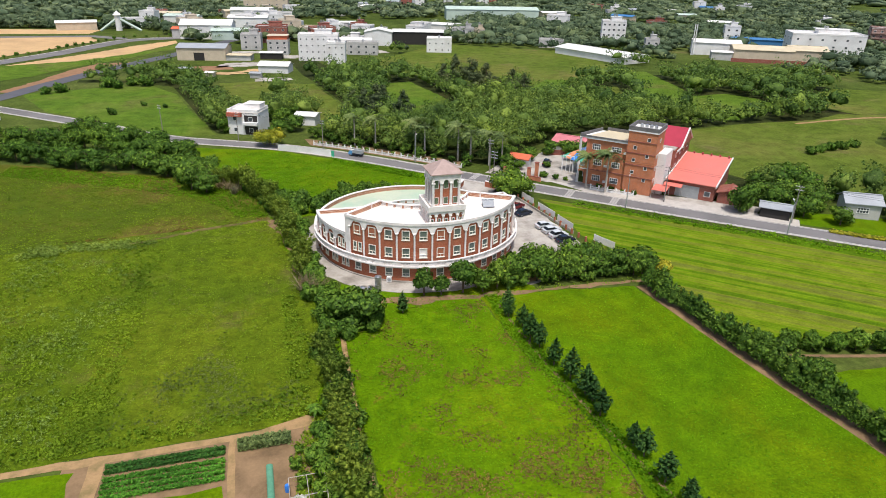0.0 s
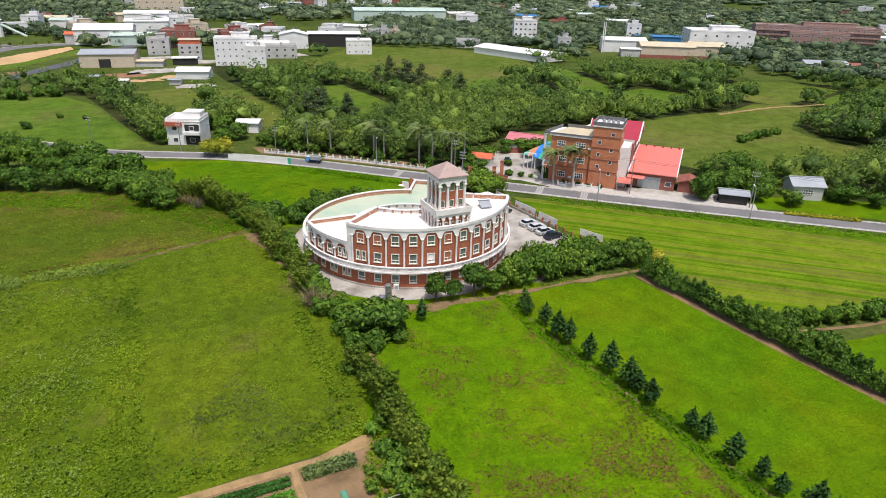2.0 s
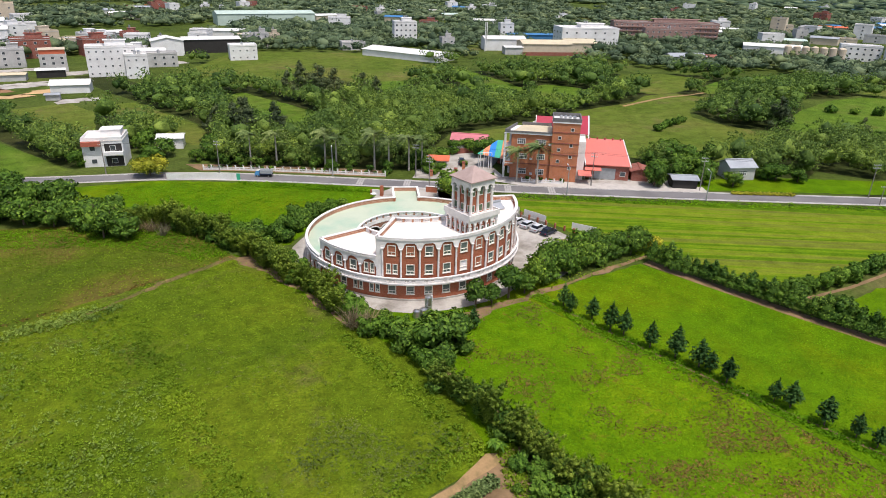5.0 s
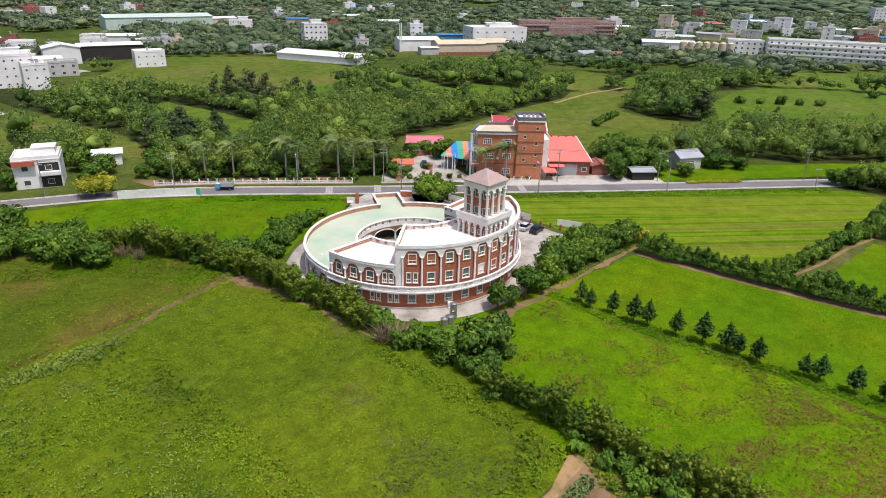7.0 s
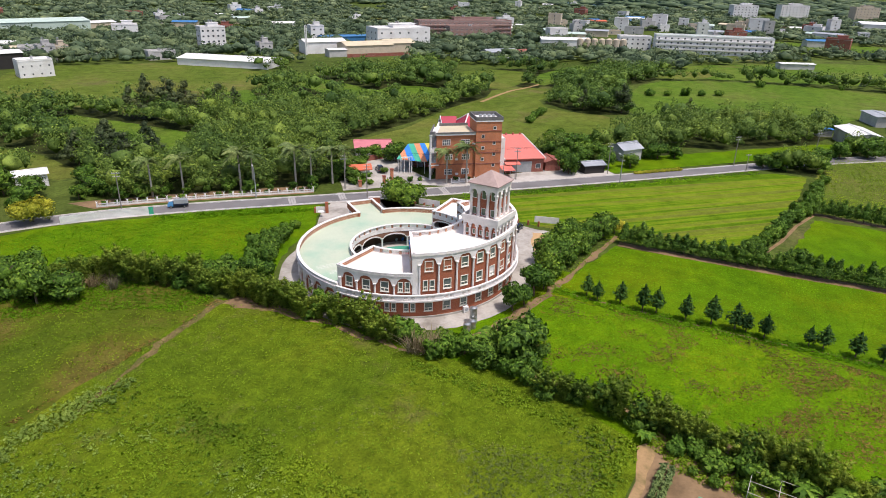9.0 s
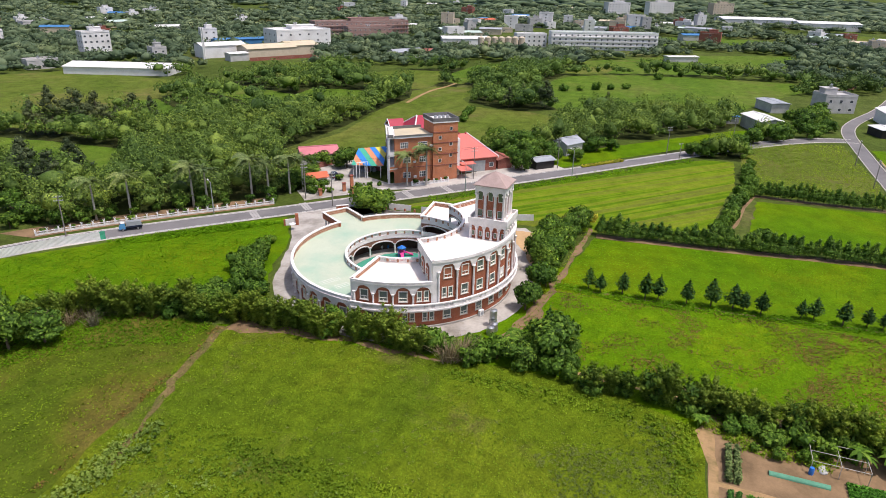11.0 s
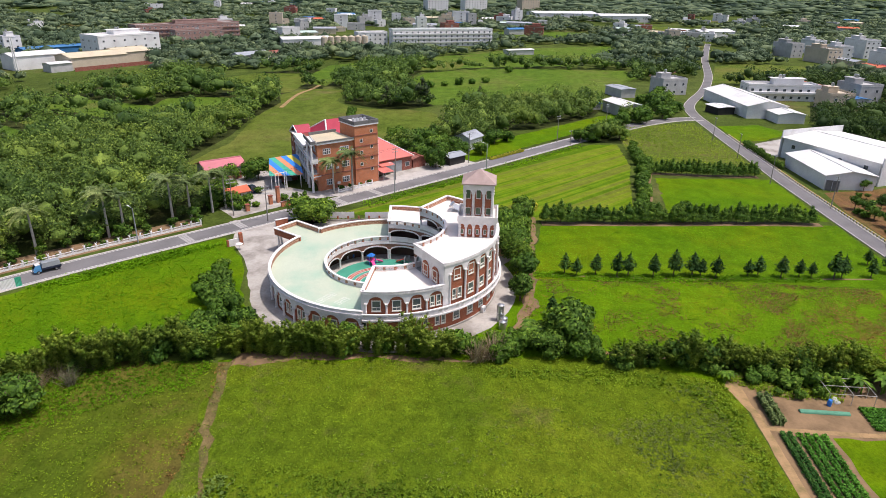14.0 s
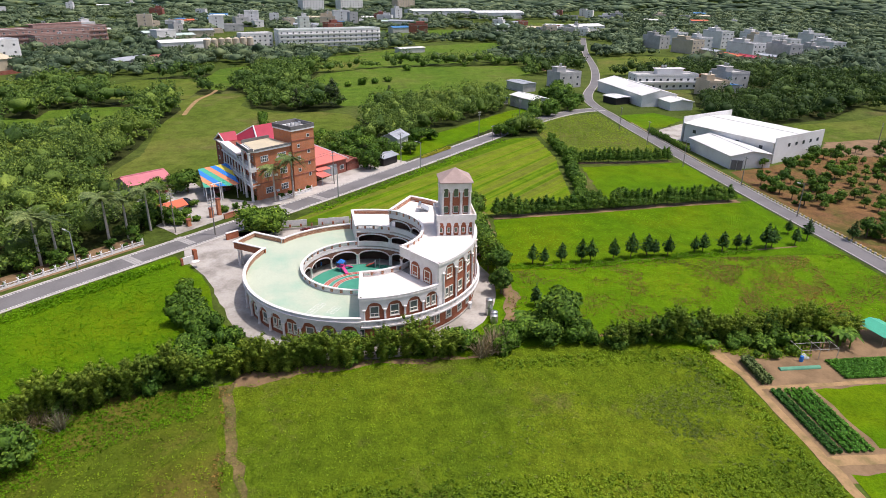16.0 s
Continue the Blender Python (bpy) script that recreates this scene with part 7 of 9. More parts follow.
# white two-storey house by the bend
house = block(-2.4, 224.5, -24, 10.4, 9.0, 7.2, 2, "wall_white", "white two-storey house with a red fascia and balcony", "sw", 3.4, "house", False, 1, "roof_white")
part("stair_head", box(box(B(), -1.0, 4.2, 0.0, 4.4, 7.38, 9.2), -1.2, 4.4, -0.2, 4.6, 9.2, 9.35), M["wall_white"], house)
part("red_fascia", box(B(), -5.1, -0.2, -5.6, -4.504, 6.0, 7.2), M["dull_red"], house)
part("balcony", box(B(), 0.2, 5.2, -5.7, -4.506, 3.4, 4.3), M["wall_white"], house)
# thin dark slabs on the wall paint the shade of balcony and porch
part("balcony_shade_slab", box(B(), 0.5, 4.9, -4.54, -4.508, 4.3, 6.4), M["dark"], house)
part("porch_shade_slab", box(B(), 0.5, 4.9, -4.54, -4.508, 0.1, 2.9), M["dark"], house)
hall(17.5, 232, -24, 7.2, 6.0, 3.2, 0.7, "wall_white", "roof_metal", "small white shed among trees", True, "shed")
# two white halls beside the lane
hall(129.6, -8.2, 26, 33.6, 26, 6.4, 1.3, "wall_white", "roof_metal", "large white sheet-metal hall with small windows", True, "warehouse")
hall(115.4, 6.8, 3, 24, 13.6, 4.0, 1.3, "wall_white", "roof_metal", "long low white hall beside the larger one", True, "warehouse")
gable_wall = thing("hall_front", "tall white false front of the large hall", "wall", pose(129.6, -8.2, 0, 0, 0, 26))
part("panel", box(B(), -17.6, -17.3, -13.4, 13.4, -0.05, 8.2), M["wall_white"], gable_wall)
part("panel", box(B(), 17.3, 17.6, -13.4, 13.4, -0.05, 8.8), M["wall_white"], gable_wall)
for y in (-10, -6, -2, 2, 6):
    win = placed("window", WIN["house"][0], gable_wall, pose(-17.61, y, 5.2, 0, 0, 180))
    placed("pane", WIN["house"][1], win)
put_windows(gable_wall, 33.6, 26.1, 6.4, 1, "n", 7, "house", z0=4.3)
screen = thing("sheet_gate", "dark weathered sheet gate beside the low hall", "gate", pose(101.6, 11.6, 0, 0, 0, 72))
for x in (-1.65, 0.0, 1.65):
    part("post", box(B(), x - 0.06, x + 0.06, -0.06, 0.06, -0.05, 3.3), M["roof_grey"], screen)
for x in (-0.82, 0.82):
    part("panel", box(B(), x - 0.74, x + 0.74, -0.03, 0.03, 0.15, 3.1), M["dark_cap"], screen)
flat("hall_yard", [(138, 15), (156, 14), (168, -2), (154, -10), (141, 8)], M["concrete"], "pale concrete yard", "yard", 0.05)
# workshop and houses further along the lane
hall(228, -6, 6, 46, 17, 5.0, 2.2, "wall_white", "roof_metal", "white workshop with a broad pale roof", True, "warehouse")
hall(202, -14, 6, 13, 11, 3.6, 1.0, "wall_white", "roof_metal", "white lean-to workshop with open front", True, "warehouse")
hall(215.5, 7.5, 20, 9, 8, 3.0, 0.3, "dark", "roof_metal", "open carport with a pale sheet roof", True, "carport")
block(258, -33, -88, 34, 11, 6.8, 2, "wall_white", "long white two-storey row with blue trim", "swe", 3.6, "house", True, 2, "wall_grey", balcony=True)
block(234, -48, 4, 12.5, 11, 7.0, 2, "wall_tan", "beige two-storey house with a roof room", "sw", 4, "house", True, 1, "wall_tan")
block(262, -72, 14, 16, 12, 7.6, 2, "wall_grey", "grey two-storey house with dark windows", "sw", 3.8, "house", True, 2)
hall(247, -62, 12, 12, 9, 3.4, 0.6, "wall_grey", "roof_blue", "low shed with a faded blue roof", True, "shed")
hall(290, -55, 12, 30, 10, 4.2, 0.8, "brick3", "orange", "low building with a rust-red roof", True, "shed")
hall(206, 51, 24, 16, 9, 4.6, 1.0, "wall_grey", "roof_metal", "grey two-storey house with a pale sheet roof", True, "house", "sw")
hall(216, 62, 24, 5, 5, 2.6, 0.4, "wall_grey", "tarp_blue", "small shed under a turquoise sheet", True, "shed")
hall(254, 44, 24, 14, 8, 4.0, 0.3, "wall_grey", "roof_grey", "dark low sheds beside the house", True, "shed")
block(265, 18.5, 22, 11, 14, 7.2, 2, "wall_grey", "grey two-storey cement house", "sw", 4, "house", True, 1)
# northern buildings
depot = hall(-24, 398, -12, 26, 16, 6.5, 1.6, "wall_tan", "roof_grey", "beige warehouse with a grey sheet roof and a loading door", True, "warehouse")
# dark slab on the closed wall paints the shade inside the open door
part("loading_door", box(B(), -4.0, 1.6, -8.06, -8.004, 0.0, 4.2), M["dark"], depot)
orange_house = block(17, 412, -10, 12, 10, 7.6, 3, "wall_grey", "three-storey house with an orange upper storey", "sw", 3.6, "house", False, 1)
part("upper_storey", box(B(), -5.6, 5.6, -4.6, 4.6, 7.8, 10.6), M["orange"], orange_house, "orange painted upper storey")
part("upper_roof", box(B(), -6.0, 6.0, -5.0, 5.0, 10.6, 10.8), M["wall_tan"], orange_house)
hall(-26, 500, -8, 34, 20, 9, 3.0, "wall_white", "roof_metal", "big white hall with a pale gabled roof", True, "warehouse")
hall(-10, 488, -8, 26, 12, 6, 1.4, "roof_green", "roof_green", "pale green sheet-metal hall", True, "warehouse")
hall(2, 566, -8, 30, 16, 8, 1.5, "wall_white", "roof_metal", "white hall behind the crossroads", True, "warehouse")
hall(6, 640, -8, 36, 18, 8, 2.0, "wall_white", "roof_metal", "white hall with a low gabled roof", True, "warehouse")
block(22, 740, -8, 44, 20, 14, 3, "wall_tan", "cream factory block with a roof house", "s", 7, "factory", True, 1, "wall_tan")
block(2, 436, -8, 12, 10, 8.6, 3, "wall_grey", "blue-grey three-storey house with a roof tank", "sw", 4, "house", True, 1)
block(16, 470, -8, 20, 12, 10, 3, "brick3", "brick-clad row with steel tanks on the roof", "s", 4, "house", True, 3)
hall(-6, 390, -16, 15, 7, 2.8, 0.5, "wall_grey", "roof_beige", "low shed with a faded tan roof", True, "shed")
hall(12, 392, -12, 12, 6, 3.4, 0.4, "dark", "roof_metal", "open-fronted lean-to with a pale roof", True, "shed")
hall(-19, 335, -20, 4, 3, 2.2, 0.4, "wall_tan", "roof_metal", "tiny tan garden shed with a pale roof", True, "shed")
hall(2, 330, -20, 5, 3.4, 2.2, 0.4, "wall_grey", "roof_grey", "small grey garden shed with a flat roof", True, "shed")
hall(-31, 350, -14, 6, 4, 2.2, 0.4, "brick3", "roof_grey", "low shed in the allotments", True, "shed")
for px, py, pw, pd, mat, label in ((-4, 372, 14, 8, "concrete", "pale bare yard among low sheds"), (4, 352, 10, 5, "tan", "bare sandy patch"), (-12, 345, 9, 4, "tan", "bare sandy patch"), (-24, 362, 16, 8, "red_soil", "dug allotment plot"), (10, 324, 9, 5, "concrete", "rubble-strewn clearing"), (24, 398, 12, 7, "concrete", "paved yard by the flats"), (60, 412, 24, 7, "concrete", "paved yard before grey sheds"), (-6, 420, 30, 6, "concrete", "pale yard behind the warehouse")):
    flat("bare_patch", [(px - pw, py - pd), (px + pw, py - pd * 0.7), (px + pw * 0.8, py + pd), (px - pw * 0.7, py + pd * 0.8)], M[mat], label, "soil", 0.04, rough=2.0)
block(38, 384, -12, 22, 10, 13.5, 4, "wall_white", "white four-storey apartment block with roof rooms", "swe", 3.0, "apartment_block", True, 3, "wall_white", key="tiny")
block(46, 372, -12, 10, 10, 10.5, 3, "wall_white", "white three-storey apartment wing", "sw", 3.0, "apartment_block", False, 2, "wall_white", key="tiny")
hall(12, 346, -20, 15, 9, 3.4, 1.6, "wall_white", "roof_metal", "white shed with a pale roof", True, "shed")
hall(112, 452, -14, 34, 16, 8.0, 1.0, "dark", "roof_metal", "open-fronted shed with a white roof", True, "warehouse")
hall(84, 448, -14, 18, 14, 8.5, 2.0, "wall_white", "roof_metal", "white hall with a rounded gable", False, "warehouse")
hall(62, 425, -14, 26, 9, 6, 1.2, "wall_grey", "roof_metal", "grey sheds with pale roofs", True, "shed")
block(66, 404, -14, 18, 9, 6.5, 2, "wall_grey", "grey two-storey row with windows", "s", 4, "house", False, 1)
block(115, 409, -16, 15.5, 10, 7.8, 2, "wall_white", "white boxy two-storey building", "swe", 3.4, "house", False, 1, "wall_white", key="tiny")
block(150, 461, -16, 9, 9, 8.4, 3, "wall_grey", "grey three-storey house with roof tank", "s", 3.4)
block(160, 463, -16, 7, 9, 7.4, 2, "wall_tan", "beige house with dark windows", "s", 3.4)
hall(228, 628, -12, 88, 28, 9.5, 2.0, "roof_green", "roof_green", "very long pale green factory hall", True, "warehouse")
block(197, 421, -20, 16, 9, 4.6, 1, "wall_grey", "low grey workshop with dark windows", "s", 4, "house", False, 1)
block(257, 445, -24, 17, 11, 14.2, 4, "wall_white", "off-white four-storey apartment block", "swe", 3.2, "apartment_block", True, 2)
block(258, 395, -24, 9, 8, 7.2, 2, "wall_grey", "unfinished grey cement house", "sw", 3.6)
hall(207, 370, -70, 56, 22, 3.8, 1.5, "wall_white", "roof_metal", "long low hall with a bright white roof", True, "warehouse")
hall(292, 374, -30, 29, 15, 7.5, 1.6, "wall_white", "roof_metal", "white factory hall with a pale roof", True, "warehouse")
block(346, 428, -30, 11, 9, 11.5, 3, "wall_white", "white three-storey house with tanks", "sw", 3.6)
hall(352, 404, -30, 40, 12, 5.2, 0.8, "roof_blue", "roof_blue", "long shed with a blue roof", True, "warehouse")
hall(304, 346, -30, 34, 18, 6.5, 2.0, "wall_tan", "roof_beige", "factory hall with a faded beige roof", True, "warehouse")
hall(332, 340, -30, 22, 20, 6.5, 2.0, "wall_tan", "roof_beige", "second factory hall with a faded beige roof", True, "warehouse")
hall(280, 352, -30, 12, 9, 4.5, 0.6, "wall_grey", "roof_metal", "lean-to with a pale roof", True, "shed")
yard_wall = tagged(part("yard_wall", box(B(), -28, 28, -0.15, 0.15, -0.1, 2.2), M["brick3"], None, at=pose(304, 328, 0, 0, 0, -30)), "rusty brown boundary wall of the factory yard", "wall")
big = block(366, 362, -30, 44, 22, 13.0, 3, "wall_white", "large white factory block with a roof house", "sw", 7, "factory", True, 2, "wall_white")
for k in range(2):
    mast = thing("chimney", "slim white twin chimney", "chimney", pose(273 + k * 1.4, 372, 0))
    part("shaft", tube(B(), 0, 0, -0.1, 19, 0.4, 0.3, 8), M["wall_white"], mast)
block(470, 364, -40, 88, 15, 13.5, 4, "brick_pale", "long brick-red four-storey housing row", "sw", 4.2, "apartment_block", True, 2, "wall_grey", balcony=True)
block(450, 346, -40, 40, 10, 10.5, 3, "brick_pale", "brick-red housing row wing", "sw", 4.2, "apartment_block", False, 2)
hall(445, 257, -58, 38, 15, 6.5, 1.4, "wall_white", "roof_metal", "white factory hall with a pale roof", True, "warehouse")
for k in range(7):
    silo = thing("silo", "tall beige storage silo", "silo", pose(424 + k * 5.4 * 0.53, 236 - k * 5.4 * 0.85, 0), "row of silos")
    part("shell", tube(tube(B(), 0, 0, -0.1, 9.5, 2.4, 2.4, 14), 0, 0, 9.5, 10.4, 2.4, 0.5, 14), M["wall_tan"], silo)
block(474, 210, -62, 25, 11, 9.8, 3, "wall_white", "white three-storey office block", "sw", 4, "house", False, 0, "wall_white")
block(484, 153, -68.6, 85, 14, 12.6, 4, "wall_white", "very long cream four-storey block with rows of windows", "swe", 4.6, "apartment_block", False, 0, "roof_green", key="house", balcony=True)
hall(430, 90, -60, 22, 8, 3.5, 0.4, "wall_grey", "roof_metal", "low sheds with pale roofs", True, "shed")


hall(352, 267, -30, 24, 10, 4.0, 1.6, "wall_grey", "roof_grey", "low house with a blue-grey roof among trees", True, "house")
hall(372, 258, -30, 18, 9, 3.4, 1.0, "wall_tan", "brick3", "low annex with a rusty brown roof", True, "house")
ribbon("path", smooth([(195, 196), (214, 198), (232, 199), (246, 196), (258, 196)]), 0.9, -0.9, M["path"], "trodden earth track at the field's end", "path", 0.09)

flat("allotment_soil", [(374, 16), (379, -9), (352, -8), (318, 12), (353, 19)], M["red_soil"], "reddish tilled allotments beside the lane", "soil", 0.125, rough=1.0)

# distant town
def town(cx, cy, rx, ry, n, tall, group):
    """Scattered small flat-roofed houses and sheds of a distant quarter."""
    done = []
    for _ in range(n * 6):
        if len(done) >= n:
            break
        x, y = cx + rng.uniform(-rx, rx), cy + rng.uniform(-ry, ry)
        if any(abs(x - a) + abs(y - b) < 17 for a, b in done):
            continue
        done.append((x, y))
        far = math.hypot(x, y)
        rot = math.degrees(math.atan2(y - 60, x)) - 90 + rng.uniform(-25, 25)
        w, d, f = rng.uniform(9, 19), rng.uniform(8, 13), int(rng.integers(1, tall + 1))
        if rng.random() < 0.34:
            hall(x, y, rot, w * 1.5, d * 1.2, 4 + f * 0.6, 1.2, str(rng.choice(["wall_white", "wall_grey", "wall_tan"])), str(rng.choice(["roof_metal", "roof_metal", "roof_grey", "roof_beige", "roof_blue", "orange", "roof_green"])), "distant low shed with a sheet roof", True, "shed", group=group)
        else:
            block(x, y, rot, w, d, f * 3.1, f, str(rng.choice(["wall_white", "wall_white", "wall_white", "wall_grey", "wall_tan", "brick3"])), "distant flat-roofed house of the town", "s", 9.0, "house", rng.random() < 0.6, int(rng.integers(0, 3)), group=group)


for x, y, w, d, f, wall in ((467, -118, 20, 11, 3, "wall_grey"), (430, -128, 22, 12, 3, "wall_tan"), (475, -176, 24, 12, 4, "wall_white"), (405, -162, 26, 12, 3, "wall_white"), (392, -184, 24, 11, 3, "wall_grey"), (492, -273, 18, 12, 3, "wall_white"), (452, -262, 26, 12, 2, "wall_white"), (450, -148, 18, 11, 3, "wall_white"), (425, -192, 20, 12, 4, "wall_white"), (440, -215, 22, 11, 3, "wall_white"), (470, -210, 16, 11, 3, "wall_tan"), (412, -222, 18, 11, 2, "wall_grey"), (498, -150, 16, 11, 3, "wall_white"), (505, -225, 18, 12, 3, "wall_white")):
    block(x, y, 10 + rng.uniform(-12, 12), w, d, 3.2 * f, f, wall, "flat-roofed village house with roof rooms and tanks", "sw", 3.6, "house", True, 2, "wall_grey", "eastern village", True)
for x, y, w, d, roof in ((368, -147, 26, 9, "maroon"), (380, -140, 18, 9, "orange"), (376, -165, 20, 8, "roof_grey"), (412, -140, 18, 8, "roof_grey"), (436, -174, 16, 8, "roof_metal"), (460, -236, 20, 9, "roof_blue")):
    hall(x, y, 12, w, d, 3.6, 0.9, "wall_tan", roof, "low village shed with a sheet roof", True, "shed", group="eastern village")
town(700, 190, 110, 150, 40, 5, "distant town")
town(640, -60, 70, 50, 16, 3, "distant town")
town(850, -260, 140, 130, 14, 3, "distant town")
town(560, 330, 70, 60, 14, 3, "distant town")
town(20, 520, 70, 60, 16, 3, "northern town")
town(-40, 640, 110, 80, 16, 3, "northern town")
town(150, 760, 160, 90, 16, 3, "northern town")
town(120, 520, 60, 40, 8, 2, "northern town")
town(420, 640, 170, 120, 18, 3, "northern town")
town(960, 480, 200, 200, 12, 4, "distant town")
for x, y, w, h in ((980, 205, 34, 20), (1060, 150, 40, 20), (1100, 60, 34, 20)):
    block(x, y, -60, w, 18, h, int(h / 3.2), str(rng.choice(["wall_tan", "wall_white", "brick3"])), "tall apartment tower near the horizon", "s", 4.6, "apartment_tower", True, 1, group="apartment towers")
hall(900, 20, -75, 90, 40, 9, 2, "wall_white", "roof_metal", "large white factory roof far off", True, "warehouse")
hall(880, -60, -80, 70, 30, 8, 2, "wall_white", "roof_metal", "large white factory roof far off", True, "warehouse")
hall(640, -110, -70, 40, 22, 6, 2, "wall_white", "roof_metal", "white workshop roofs far off", True, "warehouse")
flat("water", [(1150, 500), (1500, 200), (2300, 300), (2400, 900), (1500, 1100)], M["water"], "strip of blue water near the horizon", "water", 0.4)


# ---- roadside things ----
def truck_part(t):
    part("cab", hexa(hexa(B(), [(1.2, -0.85, 0.45), (2.7, -0.85, 0.45), (2.7, 0.85, 0.45), (1.2, 0.85, 0.45)], [(1.2, -0.85, 1.25), (2.68, -0.85, 1.2), (2.68, 0.85, 1.2), (1.2, 0.85, 1.25)]), [(1.2, -0.83, 1.25), (2.66, -0.83, 1.2), (2.66, 0.83, 1.2), (1.2, 0.83, 1.25)], [(1.25, -0.75, 2.0), (2.2, -0.75, 2.0), (2.2, 0.75, 2.0), (1.25, 0.75, 2.0)]), M["blue_car"], t, "light blue painted cab")
    part("windscreen", hexa(B(), [(2.64, -0.7, 1.26), (2.68, -0.7, 1.26), (2.68, 0.7, 1.26), (2.64, 0.7, 1.26)], [(2.24, -0.66, 1.92), (2.28, -0.66, 1.92), (2.28, 0.66, 1.92), (2.24, 0.66, 1.92)]), M["car_glass"], t)
    part("chassis", box(B(), -2.7, 1.2, -0.5, 0.5, 0.4, 0.72), M["black"], t)
    part("cab_roof", box(B(), 1.27, 2.18, -0.73, 0.73, 2.0, 2.06), M["roof_metal"], t, "white cab roof")
    part("cargo_bed", box(B(), -2.8, 1.1, -0.92, 0.92, 0.74, 1.2), M["dark_car"], t)
    part("cargo_cover", hexa(B(), [(-2.7, -0.88, 1.2), (1.0, -0.88, 1.2), (1.0, 0.88, 1.2), (-2.7, 0.88, 1.2)], [(-2.6, -0.8, 2.25), (0.9, -0.8, 2.25), (0.9, 0.8, 2.25), (-2.6, 0.8, 2.25)]), M["galv"], t, "grey covered load")
    for s in (-1, 1):
        part("headlight", box(B(), 2.69, 2.73, s * 0.6 - 0.13, s * 0.6 + 0.13, 0.72, 0.9), M["roof_metal"], t)
        for x in (1.85, -1.7):
            wheel(t, x, s * 0.78, 0.36)


def wheel(t, x, y, r):
    m = pose(x, y, r, 90)
    w = part("wheel", tube(B(), 0, 0, -0.11, 0.11, r, r, 14), M["black"], t, at=m)
    part("rim", tube(B(), 0, 0, -0.118, 0.118, r * 0.6, r * 0.6, 12), M["steel"], w)


def car(x, y, rot, mat, label, high=1.5):
    t = thing("car", label, "car", pose(x, y, 0.045, 0, 0, rot), "parked cars")
    prof = [(-2.1, 0.3), (2.1, 0.3), (2.15, 0.62), (2.0, 0.82), (1.1, 0.95), (-1.75, 1.0), (-2.12, 0.9)]
    bm = B()
    a = [bm.verts.new((px, -0.86, z)) for px, z in prof]
    b = [bm.verts.new((px, 0.86, z)) for px, z in prof]
    n = len(prof)
    for i in range(n):
        bm.faces.new((a[i], a[(i + 1) % n], b[(i + 1) % n], b[i]))
    bm.faces.new(a[::-1])
    bm.faces.new(b)
    bmesh.ops.recalc_face_normals(bm, faces=bm.faces[:])
    part("body", bm, M[mat], t)
    part("cabin_glass", hexa(B(), [(-1.72, -0.8, 0.97), (1.05, -0.8, 0.94), (1.05, 0.8, 0.94), (-1.72, 0.8, 0.97)], [(-1.3, -0.64, high - 0.06), (0.28, -0.64, high - 0.06), (0.28, 0.64, high - 0.06), (-1.3, 0.64, high - 0.06)]), M["car_glass"], t)
    part("roof", hexa(B(), [(-1.34, -0.67, high - 0.07), (0.32, -0.67, high - 0.07), (0.32, 0.67, high - 0.07), (-1.34, 0.67, high - 0.07)], [(-1.2, -0.58, high), (0.18, -0.58, high), (0.18, 0.58, high), (-1.2, 0.58, high)]), M[mat], t)
    for s in (-1, 1):
        part("headlight", box(B(), 2.03, 2.12, s * 0.6 - 0.18, s * 0.6 + 0.18, 0.64, 0.8), M["roof_metal"], t)
        part("tail_light", box(B(), -2.14, -2.08, s * 0.65 - 0.14, s * 0.65 + 0.14, 0.68, 0.86), M["maroon"], t)
        part("mirror", box(B(), 0.82, 0.98, s * 0.9 - 0.09, s * 0.9 + 0.09, 0.94, 1.06), M[mat], t)
        for wx in (1.3, -1.3):
            wheel(t, wx, s * 0.78, 0.31)
    return t


lorry = thing("small_truck", "small blue truck with a grey load on the road", "truck", pose(27.6, 187.6, 0.06, 0, 0, 138) @ Matrix.Scale(0.85, 4))
truck_part(lorry)
car(59.6, 122.6, 8, "silver_car", "silver hatchback parked nose to the wall")
car(60.0, 119.8, 8, "silver_car", "silver saloon parked between two cars")
car(60.3, 117.0, 8, "silver_car", "silver estate car in the row", 1.6)
car(60.6, 114.2, 8, "dark_car", "black car at the end of the row", 1.65)
car(58.0, 131.0, 20, "dark_car", "dark blue car by the wall", 1.6)
car(58.0, 135.6, 25, "red_car", "dark red car near the building")
car(80.2, 167.2, 50, "dark_car", "black van waiting in the drive", 1.85)


def pole(x, y, h, label, lamp=False, arms=1, rot=43, mat="grey_wood"):
    t = thing("street_lamp" if lamp else "utility_pole", label, "lamp" if lamp else "pole", pose(x, y, 0, 0, 0, rot))
    part("shaft", tube(B(), 0, 0, -0.1, h, 0.15, 0.09, 8), M[mat], t)
    if lamp:
        part("arm", beam(B(), (0, 0, h - 0.1), (1.3, 0, h + 0.25), 0.05), M[mat], t)
        part("lamp_head", hexa(B(), [(1.1, -0.14, h + 0.16), (1.9, -0.12, h + 0.26), (1.9, 0.12, h + 0.26), (1.1, 0.14, h + 0.16)], [(1.1, -0.12, h + 0.3), (1.9, -0.1, h + 0.36), (1.9, 0.1, h + 0.36), (1.1, 0.12, h + 0.3)]), M["roof_metal"], t)
    else:
        for k in range(arms):
            z = h - 0.4 - k * 0.8
            part("crossarm", box(B(), -0.06, 0.06, -0.9, 0.9, z, z + 0.12), M["galv"], t)
            for yy in (-0.8, -0.3, 0.3, 0.8):
                part("insulator", tube(B(), 0, yy, z + 0.12, z + 0.32, 0.06, 0.04, 6), M["wall_white"], t)
    return t


